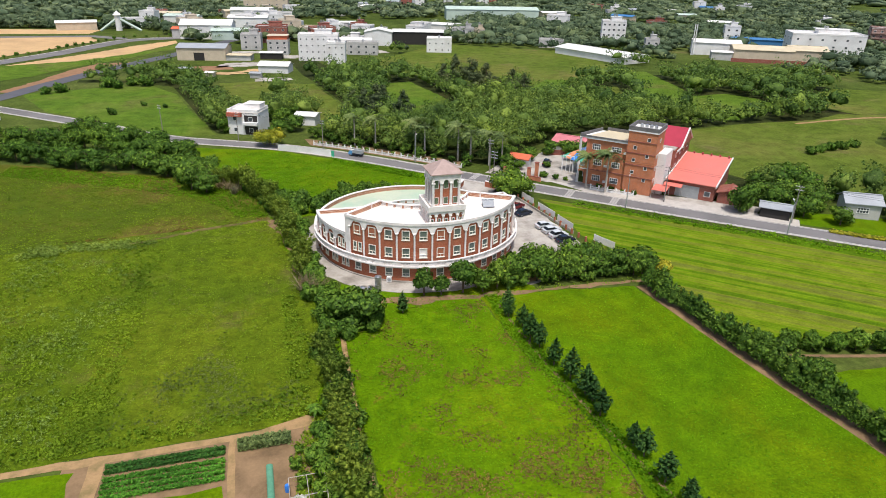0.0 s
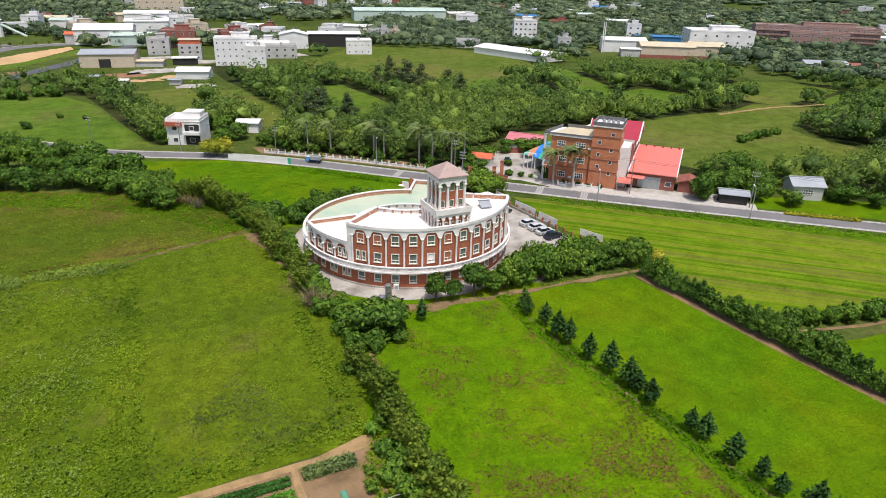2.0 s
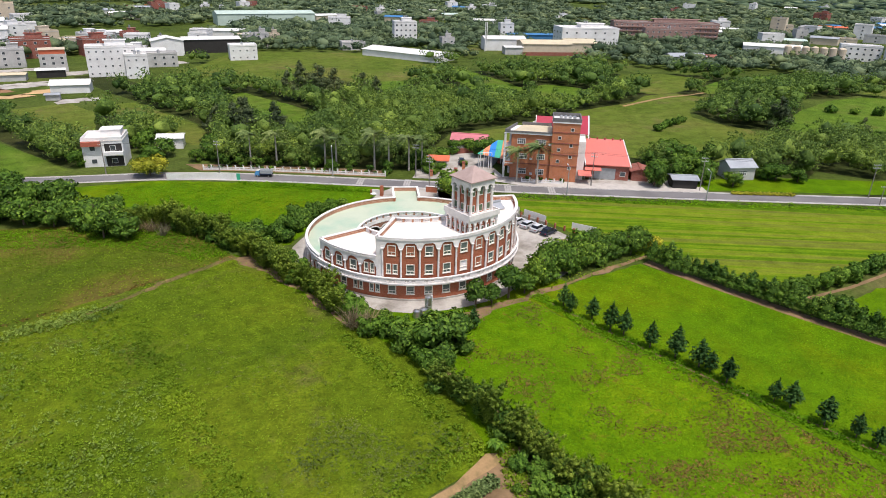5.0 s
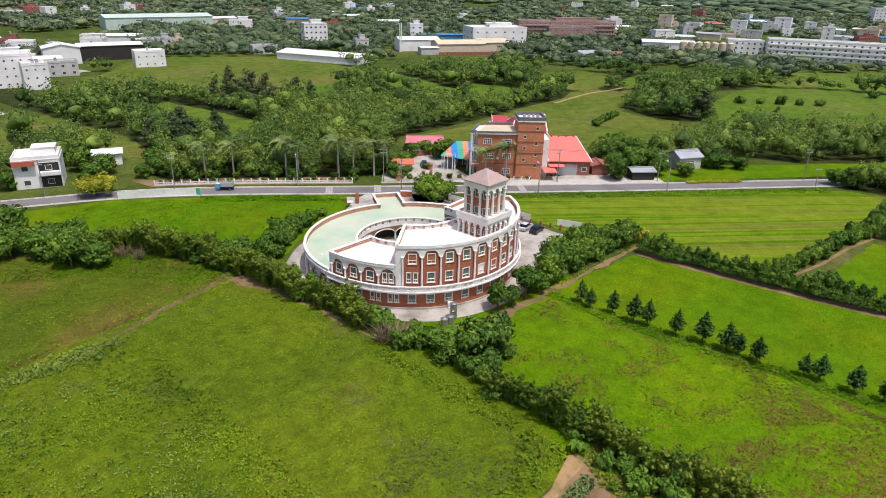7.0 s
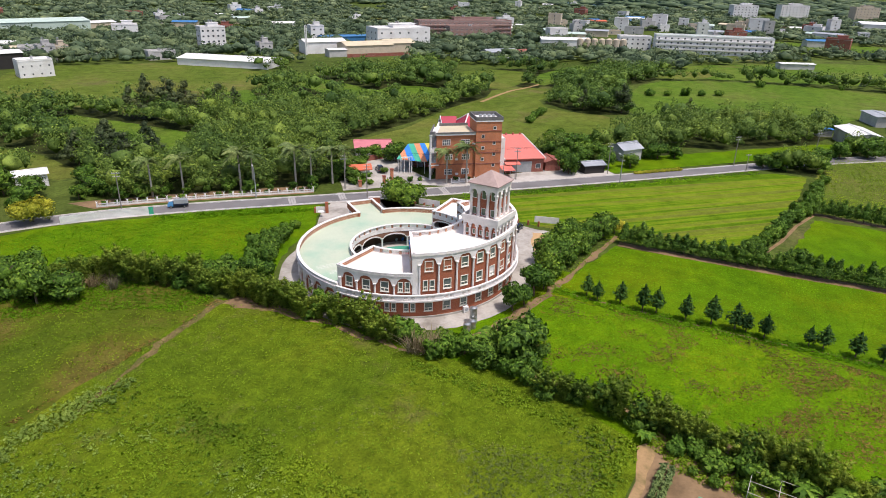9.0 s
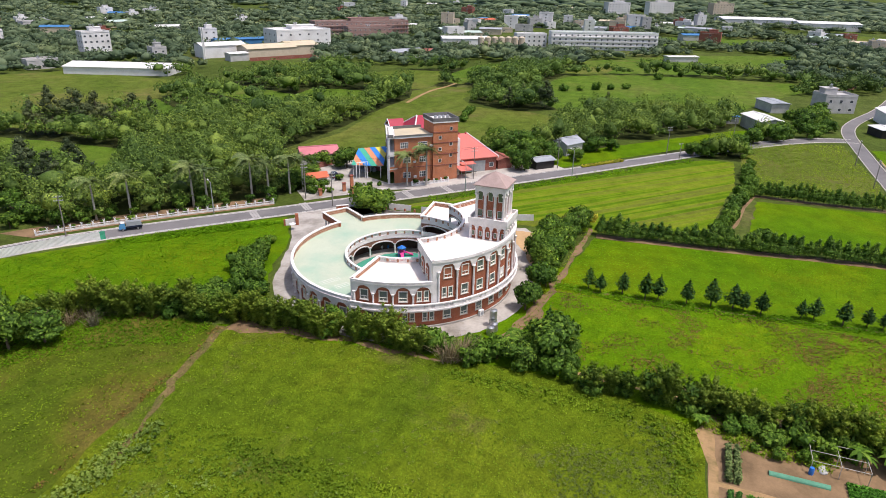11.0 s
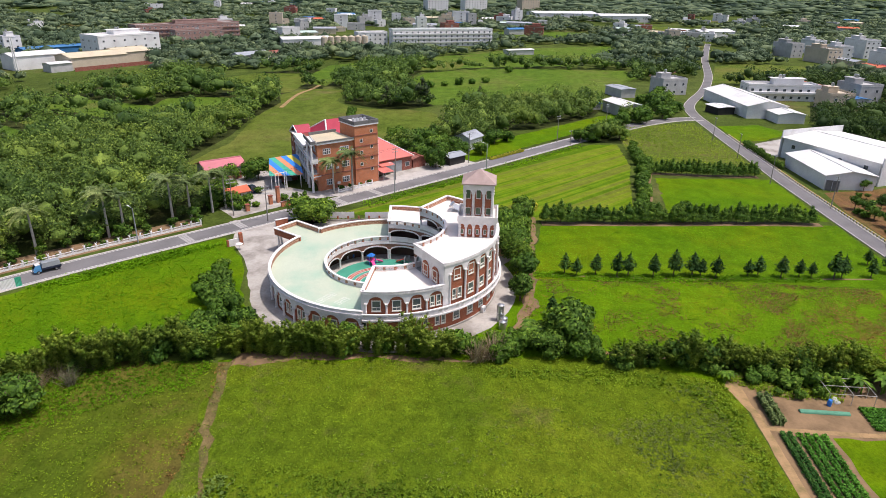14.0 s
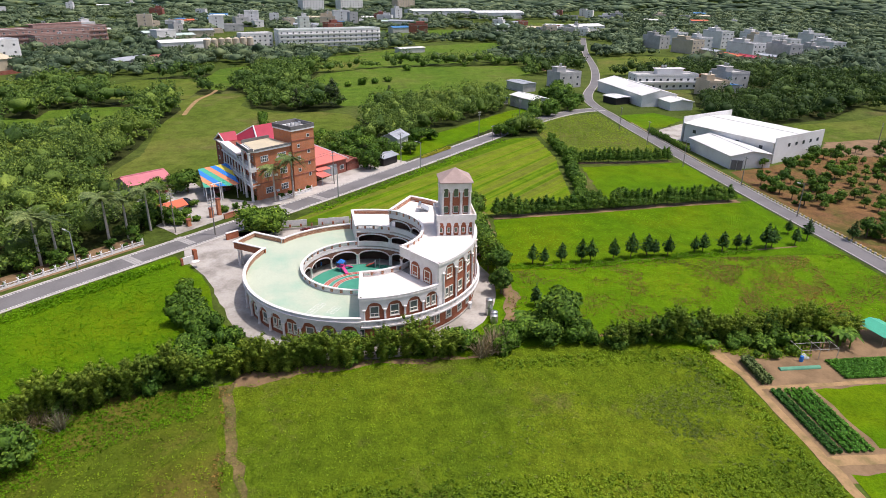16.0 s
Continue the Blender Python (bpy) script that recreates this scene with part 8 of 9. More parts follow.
LINE = [(-30, 228), (-6, 212.5), (18.9, 196.6), (61.6, 164.6), (95.8, 131.4), (117, 112), (149.4, 82.6), (176, 62)]
for x, y in LINE:
    pole(x, y, 9.2, "grey concrete utility pole with crossarms beside the road", False, 2)
for x, y in ((43.4, 178.2), (110.8, 106.4), (84.2, 129.8)):
    pole(x, y, 7.6, "slim pale street lamp beside the road", True, rot=60, mat="galv")
pole(59.4, 155.6, 8.6, "tall pole with transformer by the forecourt", False, 3)
pole(145.2, 78.4, 5.2, "short dark leaning pole by the road", False, 1)
for x, y in ((106.7, 25.9), (60.6, 18.4), (86, 18.6), (30, 18.8), (134, 26.2), (160, 26.4)):
    pole(x, y, 8.4, "grey utility pole beside the lane", x < 62, 1, 92)
pole(124, -52, 9.0, "grey utility pole by the grass strip", False, 2)
pole(150, -92, 9.0, "grey utility pole by the grass strip", False, 2)


def cable(p, q, sag, label):
    bm = B()
    p, q = Vector(p), Vector(q)
    pts = [p.lerp(q, i / 8) - Vector((0, 0, sag * (1 - (i / 4 - 1) ** 2))) for i in range(9)]
    rings = [[bm.verts.new(c + Vector((0, 0.02 * math.cos(math.tau * k / 3), 0.02 * math.sin(math.tau * k / 3)))) for k in range(3)] for c in pts]
    for a, b in zip(rings, rings[1:]):
        for k in range(3):
            bm.faces.new((a[k], a[(k + 1) % 3], b[(k + 1) % 3], b[k]))
    tagged(part("power_cable", bm, M["black"], None), label, "cable", "power lines")


for a, b in zip(LINE, LINE[1:]):
    for o in (-0.7, 0.7):
        cable((a[0] + o * 0.68, a[1] + o * 0.73, 9.1), (b[0] + o * 0.68, b[1] + o * 0.73, 9.1), 0.6, "thin black power cable between roadside poles")

# low white fence on the far side of the road
def strip_line(a, b, off):
    """The stretch of the main road between two x values, moved sideways."""
    return [p for p in offset_line(MAIN, off) if min(a, b) <= p[0] <= max(a, b)]


fence_bm = box(B(), -0.95, 0.95, -0.07, 0.07, -0.05, 0.42)
for k in range(9):
    tube(fence_bm, -0.84 + k * 0.21, 0, 0.42, 0.78, 0.045, 0.045, 5)
box(fence_bm, -0.95, 0.95, -0.09, 0.09, 0.78, 0.86)
fence_panel = mesh_of(fence_bm, "fence_panel", M["wall_white"])
post_bm = box(B(), -0.15, 0.15, -0.15, 0.15, -0.05, 1.0)
tube(post_bm, 0, 0, 1.0, 1.12, 0.12, 0.2, 8)
tube(post_bm, 0, 0, 1.12, 1.32, 0.2, 0.08, 8)
for e in (-1, 1):
    beam(post_bm, (0, 0, 1.2), (0.24 * e, 0, 1.55), 0.06, 5)
fence_post = mesh_of(post_bm, "fence_post", M["wall_white"])
for label, x0, x1 in (("low white balustrade fence along the road", 16, 60.5), ("low white balustrade fence before the brick building", 76, 98)):
    fence = thing("balustrade_fence", label, "fence")
    line = strip_line(x0, x1, -6.0)
    run = along(line, 2.2, 0, 0.0)
    for i, p in enumerate(run):
        q = run[min(i + 1, len(run) - 1)]
        ang = math.degrees(math.atan2(q[1] - p[1], q[0] - p[0])) if i + 1 < len(run) else ang
        placed("fence_post", fence_post, fence, pose(p[0], p[1], 0, 0, 0, ang))
        if i + 1 < len(run):
            placed("fence_panel", fence_panel, fence, pose((p[0] + q[0]) / 2, (p[1] + q[1]) / 2, 0, 0, 0, ang))
flat("verge_path", [p for p in strip_line(14, 62, -5.0)] + [p for p in strip_line(14, 62, -11.5)][::-1], M["soil"], "bare brown soil behind the fence", "verge", 0.055)

flat("pavement", strip_line(73, 124, -3.45) + strip_line(73, 124, -7.6)[::-1], M["kerb"], "pale worn concrete pavement beside the road", "pavement", 0.075)

# white hoarding on the near side
hoard = thing("hoarding_fence", "white corrugated sheet hoarding beside the road", "fence")
run = along([(5.5, 198.6), (14.5, 193.4), (21.4, 187.8)], 1.0, 0, 0.0)
for p, q in zip(run, run[1:]):
    ang = math.degrees(math.atan2(q[1] - p[1], q[0] - p[0]))
    bm = B()
    xs = [-0.5 + k * 0.1 for k in range(11)]
    prism(bm, [(x, 0.05 * (k % 2)) for k, x in enumerate(xs)] + [(x, 0.05 * (k % 2) - 0.03) for k, x in enumerate(xs)][::-1], -0.05, 1.9)
    part("sheet", bm, M["wall_white"] if p is not run[-2] else M["tarp_green"], hoard, at=pose((p[0] + q[0]) / 2, (p[1] + q[1]) / 2, 0, 0, 0, ang))

# pale hatchings across the road
for cx, cy in ((56.4, 161.4), (46.8, 169.4), (83.8, 134.6), (75.4, 142.4)):
    d = Vector((-0.75, 0.66))
    n = Vector((-d.y, d.x))
    hatch = B()
    for k in (-1, 0, 1):
        c = Vector((cx, cy)) + d * k * 0.62
        pts = [c - n * 2.8 - d * 0.27, c + n * 2.8 - d * 0.27, c + n * 2.8 + d * 0.27, c - n * 2.8 + d * 0.27]
        prism(hatch, [tuple(v) for v in pts], 0.062, 0.07)
    setting("road_hatching", hatch, M["hatch"], "worn pale slow-down stripes across the road", "road marking")

# guard stones and kerb along the lane
stone = mesh_of(box(B(), -0.22, 0.22, -0.14, 0.14, -0.05, 0.55), "stone", M["kerb"])
guard = thing("guard_stones", "row of pale concrete guard stones along the lane", "guard stones")
for x, y in along([(24, 15.9), (46, 16.2), (70, 17.2), (110, 18.2), (170, 18.0)], 1.45, 0, 0.0):
    placed("stone", stone, guard, pose(x, y, 0))
ribbon("lane_verge", [(20, 15.2), (46, 15.5), (70, 16.5), (110, 17.4), (172, 17.2)], 0.25, -0.25, M["yellow"], "weathered ochre verge edging", "kerb", 0.12, 0.12)

# gate pillars and sign wall opposite
for x, y, h in ((71.0, 158.8, 2.2), (72.6, 157.4, 4.0), (65.4, 162.6, 1.6)):
    g = thing("gate_pillar", "square brick gate pillar with a cap", "pillar", pose(x, y, 0, 0, 0, -46.9))
    part("shaft", box(B(), -0.4, 0.4, -0.4, 0.4, -0.05, h), M["brick2"], g)
    part("cap", box(B(), -0.5, 0.5, -0.5, 0.5, h, h + 0.15), M["brick3"], g)
g = thing("sign_wall", "low curved red brick sign wall", "wall", pose(71.0, 154.6, 0, 0, 0, -46.9))
part("wall", arc(B(), 7.0, 7.3, 75, 105, -0.05, 1.1), M["brick2"], g, at=pose(0, -7.4, 0))
part("cap", arc(B(), 6.95, 7.35, 74.5, 105.5, 1.1, 1.22), M["brick3"], g, at=pose(0, -7.4, 0))
g = thing("entrance_wall", "white and brick gate wall with a red pillar", "wall", pose(44.2, 157.4, 0, 0, 0, 128))
part("pillar", box(B(), -1.6, -0.9, -0.4, 0.4, -0.05, 2.6), M["brick"], g)
part("pillar", box(B(), 1.3, 1.7, -0.25, 0.25, -0.05, 1.4), M["brick"], g)
part("panel", box(B(), -0.896, 1.296, -0.12, 0.12, -0.05, 1.5), M["white"], g)
part("red_board", box(B(), -0.5, 0.9, -0.15, -0.124, 0.5, 1.2), M["brick3"], g)
umb = thing("parasol", "white parasol over a small table", "parasol", pose(42.0, 155.6, 0.045) @ Matrix.Scale(0.7, 4))
part("pole", tube(B(), 0, 0, 0, 2.0, 0.03, 0.03, 6), M["galv"], umb)
part("canopy", tube(B(), 0, 0, 1.9, 2.3, 1.1, 0.05, 10), M["roof_metal"], umb)
g = thing("gate_wall", "brick gate wall at the forecourt", "wall", pose(57.0, 151.5, 0, 0, 0, 130))
part("wall", box(B(), -1.4, 1.4, -0.25, 0.25, -0.05, 1.5), M["brick"], g)
part("cap", box(B(), -1.5, 1.5, -0.3, 0.3, 1.5, 1.62), M["white"], g)

# screen fence east of the car park
scr = thing("screen_fence", "fence of white sheet screens on brick posts", "fence")
for y0, y1, x0, x1 in ((141.5, 136.0, 61.8, 62.6), (133.5, 126.5, 62.7, 63.8), (125.0, 118.8, 63.8, 64.6), (112.6, 107.4, 66.4, 68.4)):
    ang = math.degrees(math.atan2(y1 - y0, x1 - x0))
    ln = math.hypot(x1 - x0, y1 - y0)
    part("screen", box(B(), -ln / 2, ln / 2, -0.04, 0.04, 0.5, 2.0), M["roof_metal"], scr, at=pose((x0 + x1) / 2, (y0 + y1) / 2, 0, 0, 0, ang))
for x, y in along([(61.5, 142), (63.4, 130), (64.6, 118), (66.5, 109)], 2.4, 0, 0.0):
    part("post", box(B(), -0.18, 0.18, -0.18, 0.18, -0.05, 1.2), M["brick"], scr, at=pose(x - 0.5, y, 0))
part("low_wall", box(B(), -12, 12, -0.1, 0.1, -0.05, 0.6), M["concrete"], scr, at=pose(62.6, 130, 0, 0, 0, -81))

# steel tanks and outdoor units by the building
for x, y, hs in ((15.4, 101.5, (1.3,)), (16.7, 101.3, (1.3,)), (18.1, 101.9, (1.35, 1.35))):
    tk = thing("water_tank", "ribbed stainless steel water tank on the ground", "tank", pose(x, y, 0.04), "steel tanks")
    z = 0
    for h in hs:
        profile = [(r, z + h * (k + f) / 5) for k in range(5) for r, f in ((0.62, 0.0), (0.62, 0.72), (0.57, 0.78), (0.57, 0.94))]
        bm = lathe(B(), profile + [(0.62, z + h), (0.2, z + h + 0.18)])
        part("shell", bm, M["steel"], tk)
        z += h + 0.2
ac = thing("air_conditioner", "white outdoor air-conditioning unit on the wall", "air conditioner", pose(CX, CY, 0, 0, 0, -117.5))
part("case", box(B(), R + 0.1, R + 0.6, -0.45, 0.45, 0.15, 1.15), M["wall_white"], ac)
part("fan_grille", tube(B(), 0, 0, 0, 0.04, 0.33, 0.33, 14), M["galv"], ac, at=pose(R + 0.6, 0.05, 0.65, 0, 90, 0))
solar = thing("solar_heater", "solar water heater with dark panel and steel drum", "solar heater", pose(41.6, 111.0, 10.8, 0, 0, -10))
part("panel", hexa(B(), [(-1.1, -0.9, 0.25), (1.1, -0.9, 0.25), (1.1, 0.7, 1.0), (-1.1, 0.7, 1.0)], [(-1.1, -0.94, 0.33), (1.1, -0.94, 0.33), (1.1, 0.66, 1.08), (-1.1, 0.66, 1.08)]), M["roof_grey"], solar)
part("drum", tube(B(), 0, 0, -1.2, 1.2, 0.28, 0.28, 12), M["steel"], solar, at=pose(0, 0.95, 1.2, 0, 90, 0))
for x in (-1, 1):
    part("stand", beam(beam(B(), (x, 0.7, 0), (x, 0.7, 1.0), 0.04), (x, -0.8, 0), (x, -0.8, 0.3), 0.04), M["galv"], solar)

# play equipment in the court
play = thing("play_tower", "plastic play tower with pink slides and blue roof", "playground", pose(38.2, 127.4, 0.12, 0, 0, 30) @ Matrix.Scale(0.8, 4))
for x in (-0.8, 0.8):
    for y in (-0.8, 0.8):
        part("post", tube(B(), x, y, 0, 2.3, 0.08, 0.08, 8), M["blue"], play)
part("platform", box(B(), -0.9, 0.9, -0.9, 0.9, 1.0, 1.12), M["pinkplay"], play)
part("roof", tube(B(), 0, 0, 2.2, 2.9, 1.2, 0.1, 4), M["blue"], play)
part("slide", hexa(B(), [(-0.4, -0.9, 0.95), (0.4, -0.9, 0.95), (0.4, -3.0, 0.1), (-0.4, -3.0, 0.1)], [(-0.4, -0.9, 1.1), (0.4, -0.9, 1.1), (0.4, -3.0, 0.25), (-0.4, -3.0, 0.25)]), M["pinkplay"], play)
part("slide", hexa(B(), [(-0.9, -0.4, 0.95), (-0.9, 0.4, 0.95), (-2.8, 0.4, 0.1), (-2.8, -0.4, 0.1)], [(-0.9, -0.4, 1.1), (-0.9, 0.4, 1.1), (-2.8, 0.4, 0.25), (-2.8, -0.4, 0.25)]), M["pinkplay"], play)
climb = thing("climbing_frame", "small climbing frame with a red slide", "playground", pose(39.2, 120.6, 0.1, 0, 0, 80))
part("arch", beam(beam(beam(B(), (-0.6, -0.5, 0), (-0.6, -0.5, 1.6), 0.06), (-0.6, 0.5, 0), (-0.6, 0.5, 1.6), 0.06), (-0.6, -0.5, 1.6), (-0.6, 0.5, 1.6), 0.06), M["galv"], climb)
part("panel", box(B(), 0.2, 0.3, -0.6, 0.6, 0, 1.4), M["roof_grey"], climb)
part("slide", hexa(B(), [(0.3, -0.3, 0.9), (0.3, 0.3, 0.9), (2.1, 0.3, 0.1), (2.1, -0.3, 0.1)], [(0.3, -0.3, 1.0), (0.3, 0.3, 1.0), (2.1, 0.3, 0.2), (2.1, -0.3, 0.2)]), M["track"], climb)
for x, y, mat in ((39.6, 132.4, "wall_white"), (40.4, 131.4, "blue"), (36.9, 114.2, "wall_white")):
    rk = thing("spring_rider", "small painted spring rider on the court", "playground", pose(x, y, 0.1))
    part("spring", tube(B(), 0, 0, 0, 0.35, 0.12, 0.12, 8), M["galv"], rk)
    part("body", hexa(B(), [(-0.4, -0.14, 0.35), (0.4, -0.14, 0.35), (0.4, 0.14, 0.35), (-0.4, 0.14, 0.35)], [(-0.3, -0.1, 0.75), (0.5, -0.1, 1.0), (0.5, 0.1, 1.0), (-0.3, 0.1, 0.75)]), M[mat], rk)

# painted games on the deck
for cx, cy, rot, nx, ny in ((15.2, 130.4, 150, 6, 2), (14.4, 127.6, 150, 4, 2)):
    bm = B()
    for i in range(nx + 1):
        box(bm, -nx * 0.3 + i * 0.6 - 0.03, -nx * 0.3 + i * 0.6 + 0.03, -ny * 0.3, ny * 0.3, 4.05, 4.057)
    for j in range(ny + 1):
        box(bm, -nx * 0.3, nx * 0.3, -ny * 0.3 + j * 0.6 - 0.03, -ny * 0.3 + j * 0.6 + 0.03, 4.05, 4.059)
    setting("deck_marking", bm, M["line"], "white painted hopscotch grid on the deck", "marking").matrix_basis = pose(cx, cy, 0, 0, 0, rot)

# ---- vegetable plots ----
def crop_rows(x0, x1, y0, y1, n, along_x, size, mat, label, high=0.5, fill=1.0):
    """Rows of leafy crops joined as one planting."""
    pieces = []
    for k in range(n):
        f = (k + 0.5) / n
        ln = (x1 - x0) if along_x else (y1 - y0)
        m = int(ln * 26 * fill)
        s = rng.uniform(0, 1, m)
        wide = rng.normal(0, 0.15, m) * ((y1 - y0) if along_x else (x1 - x0)) / n
        if along_x:
            x, y = x0 + s * (x1 - x0), y0 + f * (y1 - y0) + wide
        else:
            x, y = x0 + f * (x1 - x0) + wide, y0 + s * (y1 - y0)
        pos = np.stack([x, y, rng.uniform(0.12, high, m)], 1)
        pieces.append(leaf_tris(rng, pos, np.tile([0, 0, 1.0], (m, 1)) + rng.normal(0, 0.4, (m, 3)), size))
    tagged(new("crop_rows", np_mesh("crop_rows", joined(pieces), M[mat])), label, "crops", kind="stuff")


crop_rows(-20.6, -7.4, 64.9, 66.7, 2, True, 0.16, "leaf_crop", "two dense rows of dark green vegetables", 0.5, 8)
crop_rows(-20.6, -7.4, 60.7, 64.6, 4, True, 0.17, "leaf_crop_light", "dense rows of leafy green vegetables on tilled soil", 0.42, 7)
crop_rows(-5.9, 0.3, 65.0, 66.9, 2, True, 0.2, "leaf_palm", "dense grey-green row of bushy vegetables", 1.1, 9)
crop_rows(-5.8, -0.8, 44, 53.8, 8, False, 0.17, "leaf_crop_light", "bed of leafy green vegetables", 0.42, 6)
net = thing("net_tunnel", "long low tunnel of green netting over a bed", "net tunnel", pose(-2.4, 58.8, 0))
bm = B()
ringv = []
for i in range(9):
    a = math.pi * i / 8
    ringv.append([bm.verts.new((0.4 * math.cos(a), y, 0.05 + 0.32 * math.sin(a))) for y in (-3.2, 3.2)])
for p, q in zip(ringv, ringv[1:]):
    bm.faces.new((p[0], q[0], q[1], p[1]))
bm.faces.new([r[0] for r in ringv])
bm.faces.new([r[1] for r in ringv][::-1])
part("netting", bm, M["net_green"], net)
barrel = thing("barrel", "bright blue plastic barrel beside the beds", "barrel", pose(-0.6, 57.4, 0.03))
part("body", tube(tube(tube(B(), 0, 0, 0, 0.35, 0.27, 0.3, 12), 0, 0, 0.35, 0.6, 0.3, 0.3, 12), 0, 0, 0.6, 0.9, 0.3, 0.26, 12), M["blue"], barrel)
part("lid", tube(B(), 0, 0, 0.9, 0.94, 0.24, 0.24, 12), M["blue"], barrel)
trellis = thing("trellis", "pale bamboo trellis frame over vegetables", "trellis", pose(1.6, 54.5, 0))
for x in (-2, 0, 2):
    for y in (-3, 0, 3):
        part("post", tube(B(), x, y, -0.05, 1.8, 0.04, 0.04, 5), M["palm_bark"], trellis)
    part("rail", beam(B(), (x, -3, 1.8), (x, 3, 1.8), 0.04), M["palm_bark"], trellis)
for y in (-3, 0, 3):
    part("rail", beam(B(), (-2, y, 1.84), (2, y, 1.84), 0.04), M["palm_bark"], trellis)
hut = thing("garden_shelter", "garden shelter under a bright green sheet", "shelter", pose(4.6, 40.6, 0, 0, 0, 10))
part("sheet", gable_bm(4.6, 4.0, 1.9, 0.7, 0.3, 0.05), M["tarp_green"], hut)
for x in (-2.1, 2.1):
    for y in (-1.8, 1.8):
        part("post", tube(B(), x, y, -0.05, 1.9, 0.06, 0.06, 6), M["grey_wood"], hut)
sack = thing("covered_heap", "pale sheet-covered heap beside the beds", "heap", pose(0.6, 56.0, 0))
v, f = ico(2)
part_mesh = np_mesh("sheet", (v * [0.9, 0.6, 0.22] * (1 + rng.normal(0, 0.12, (len(v), 1))) + [0, 0, 0.1], f), M["wall_grey"])
placed("sheet", part_mesh, sack)


def banana(r, label):
    bm = B()
    pieces = []
    for s in range(4):
        x, y, h = r.uniform(-1, 1), r.uniform(-1, 1), r.uniform(1.6, 2.6)
        tube(bm, x, y, -0.05, h, 0.13, 0.09, 7)
        for i in range(7):
            a = math.tau * i / 7 + r.uniform(-0.3, 0.3)
            ln = r.uniform(1.4, 2.0)
            rows = []
            for k in range(6):
                q = k / 5
                c = np.array([x + math.cos(a) * ln * q, y + math.sin(a) * ln * q, h + 1.1 * q - 1.5 * q * q])
                wd = 0.3 * math.sin(math.pi * min(1, 0.12 + 0.88 * q) * 0.98) + 0.02
                side = np.array([-math.sin(a), math.cos(a), -0.15]) * wd
                rows += [c - side, c + side]
            f = [[2 * k, 2 * k + 1, 2 * k + 3] for k in range(5)] + [[2 * k, 2 * k + 3, 2 * k + 2] for k in range(5)]
            pieces.append((np.array(rows), np.array(f)))
    return plant("banana_plant", label, "banana plant", joined(pieces), M["leaf_light"], bm, M["leaf_light"])


spread([banana(rng, "clump of banana plants with broad leaves") for _ in range(2)], [(12.2, 97.0, 1.0), (14.4, 97.8, 0.8), (2.2, 48.5, 1.0), (3.8, 51.5, 0.9), (5.2, 47, 1.0), (3.4, 69.5, 0.6)], "banana plants")

# ---- orchard and roadside planting ----
spots = [(x, y) for x, y in zip(*grid_spots(34, 128, -62, 14, 4.3)) if rng.random() < 0.58]
keep = inside(np.array([p[0] for p in spots]), np.array([p[1] for p in spots]), [(36, 13), (80, 14), (98, 12), (106, -2), (112, -16), (124, -44), (120, -60), (60, -50), (36, -30)])
spread([broad_tree(rng, 3.6, 3.2, 360, 0.24, M["leaf"], "small orchard tree on bare reddish soil", "orchard_tree", 7) for _ in range(4)], [p for p, k in zip(spots, keep) if k], "orchard", (0.5, 1.35))
spread([shrub(rng, 1.6, 2.6, 260, 0.26, M["leaf_light"], "low scrub bush under the orchard trees") for _ in range(2)], [(p[0] + 1.8, p[1] + 1.2) for p, k in zip(spots, keep) if k and rng.random() < 0.35], "orchard scrub", (0.5, 1.2))
spread([shrub(rng, 1.1, 1.5, 160, 0.22, M["leaf"], "low clipped shrub behind the fence") for _ in range(3)], along(strip_line(16, 62, -7.0), 2.9, 0, 0.5) + along(strip_line(76, 98, -7.4), 3.0, 0, 0.4), "fence shrubs", (0.6, 1.2))
spread([broad_tree(rng, 6.2, 7.2, 950, 0.38, M["leaf"], "full green tree beside the road", low=0.15) for _ in range(4)],
       [(110.0, 121.4, 1.0), (119.5, 121, 0.95), (123, 114.8, 0.85), (129, 118, 0.9), (127.5, 108.5, 0.8), (143.5, 104.5, 0.9), (121, 128, 0.9), (126, 124, 1.0), (129.5, 131, 1.1), (133.5, 126.5, 1.15), (125.6, 133.5, 0.95), (133, 136, 1.0), (138, 130, 1.0), (139.5, 138, 1.0), (131, 122.5, 0.9), (143, 125, 0.95), (115.5, 125.5, 0.8), (142, 106, 0.8), (147, 100, 0.7), (150.5, 74.5, 0.8), (154, 70, 0.9), (158, 66, 0.9), (163, 62, 0.8), (90.9, 169, 1.1), (76.5, 172, 0.8), (79, 164.5, 0.35), (66, 171, 0.7), (70, 172.6, 0.85), (67.6, 167.0, 0.75), (70.4, 164.4, 0.5), (85.5, 177.5, 0.7), (90.5, 176.5, 0.75), (96.4, 174, 0.6), (6.5, 216, 0.9), (12, 222, 1.0), (9, 229, 1.0), (26, 222, 0.9), (22, 213, 0.9), (-10, 224, 0.8), (-12, 232, 0.9), (7, 238, 1.0), (14, 240, 0.9)], "roadside trees", (0.8, 1.1))
spread([broad_tree(rng, 6.6, 8.0, 900, 0.44, M["leaf"], "full dark tree round the grey house", low=0.1) for _ in range(3)], [(152, 70, 0.9), (160, 64.5, 0.9), (156, 60, 0.8), (180, 55, 0.9), (186, 47, 1.0), (193, 44, 0.9), (197, 36, 0.9), (203, 32, 0.8), (213, 27, 0.8), (229, 61, 1.0), (224, 38, 1.0), (231, 33, 1.0), (238, 29, 1.0), (252, 26, 0.9), (218, 34, 1.3), (212, 36, 1.1), (226, 30, 1.2), (190, 52, 0.8), (169, 60, 0.8)], "trees round the grey house")
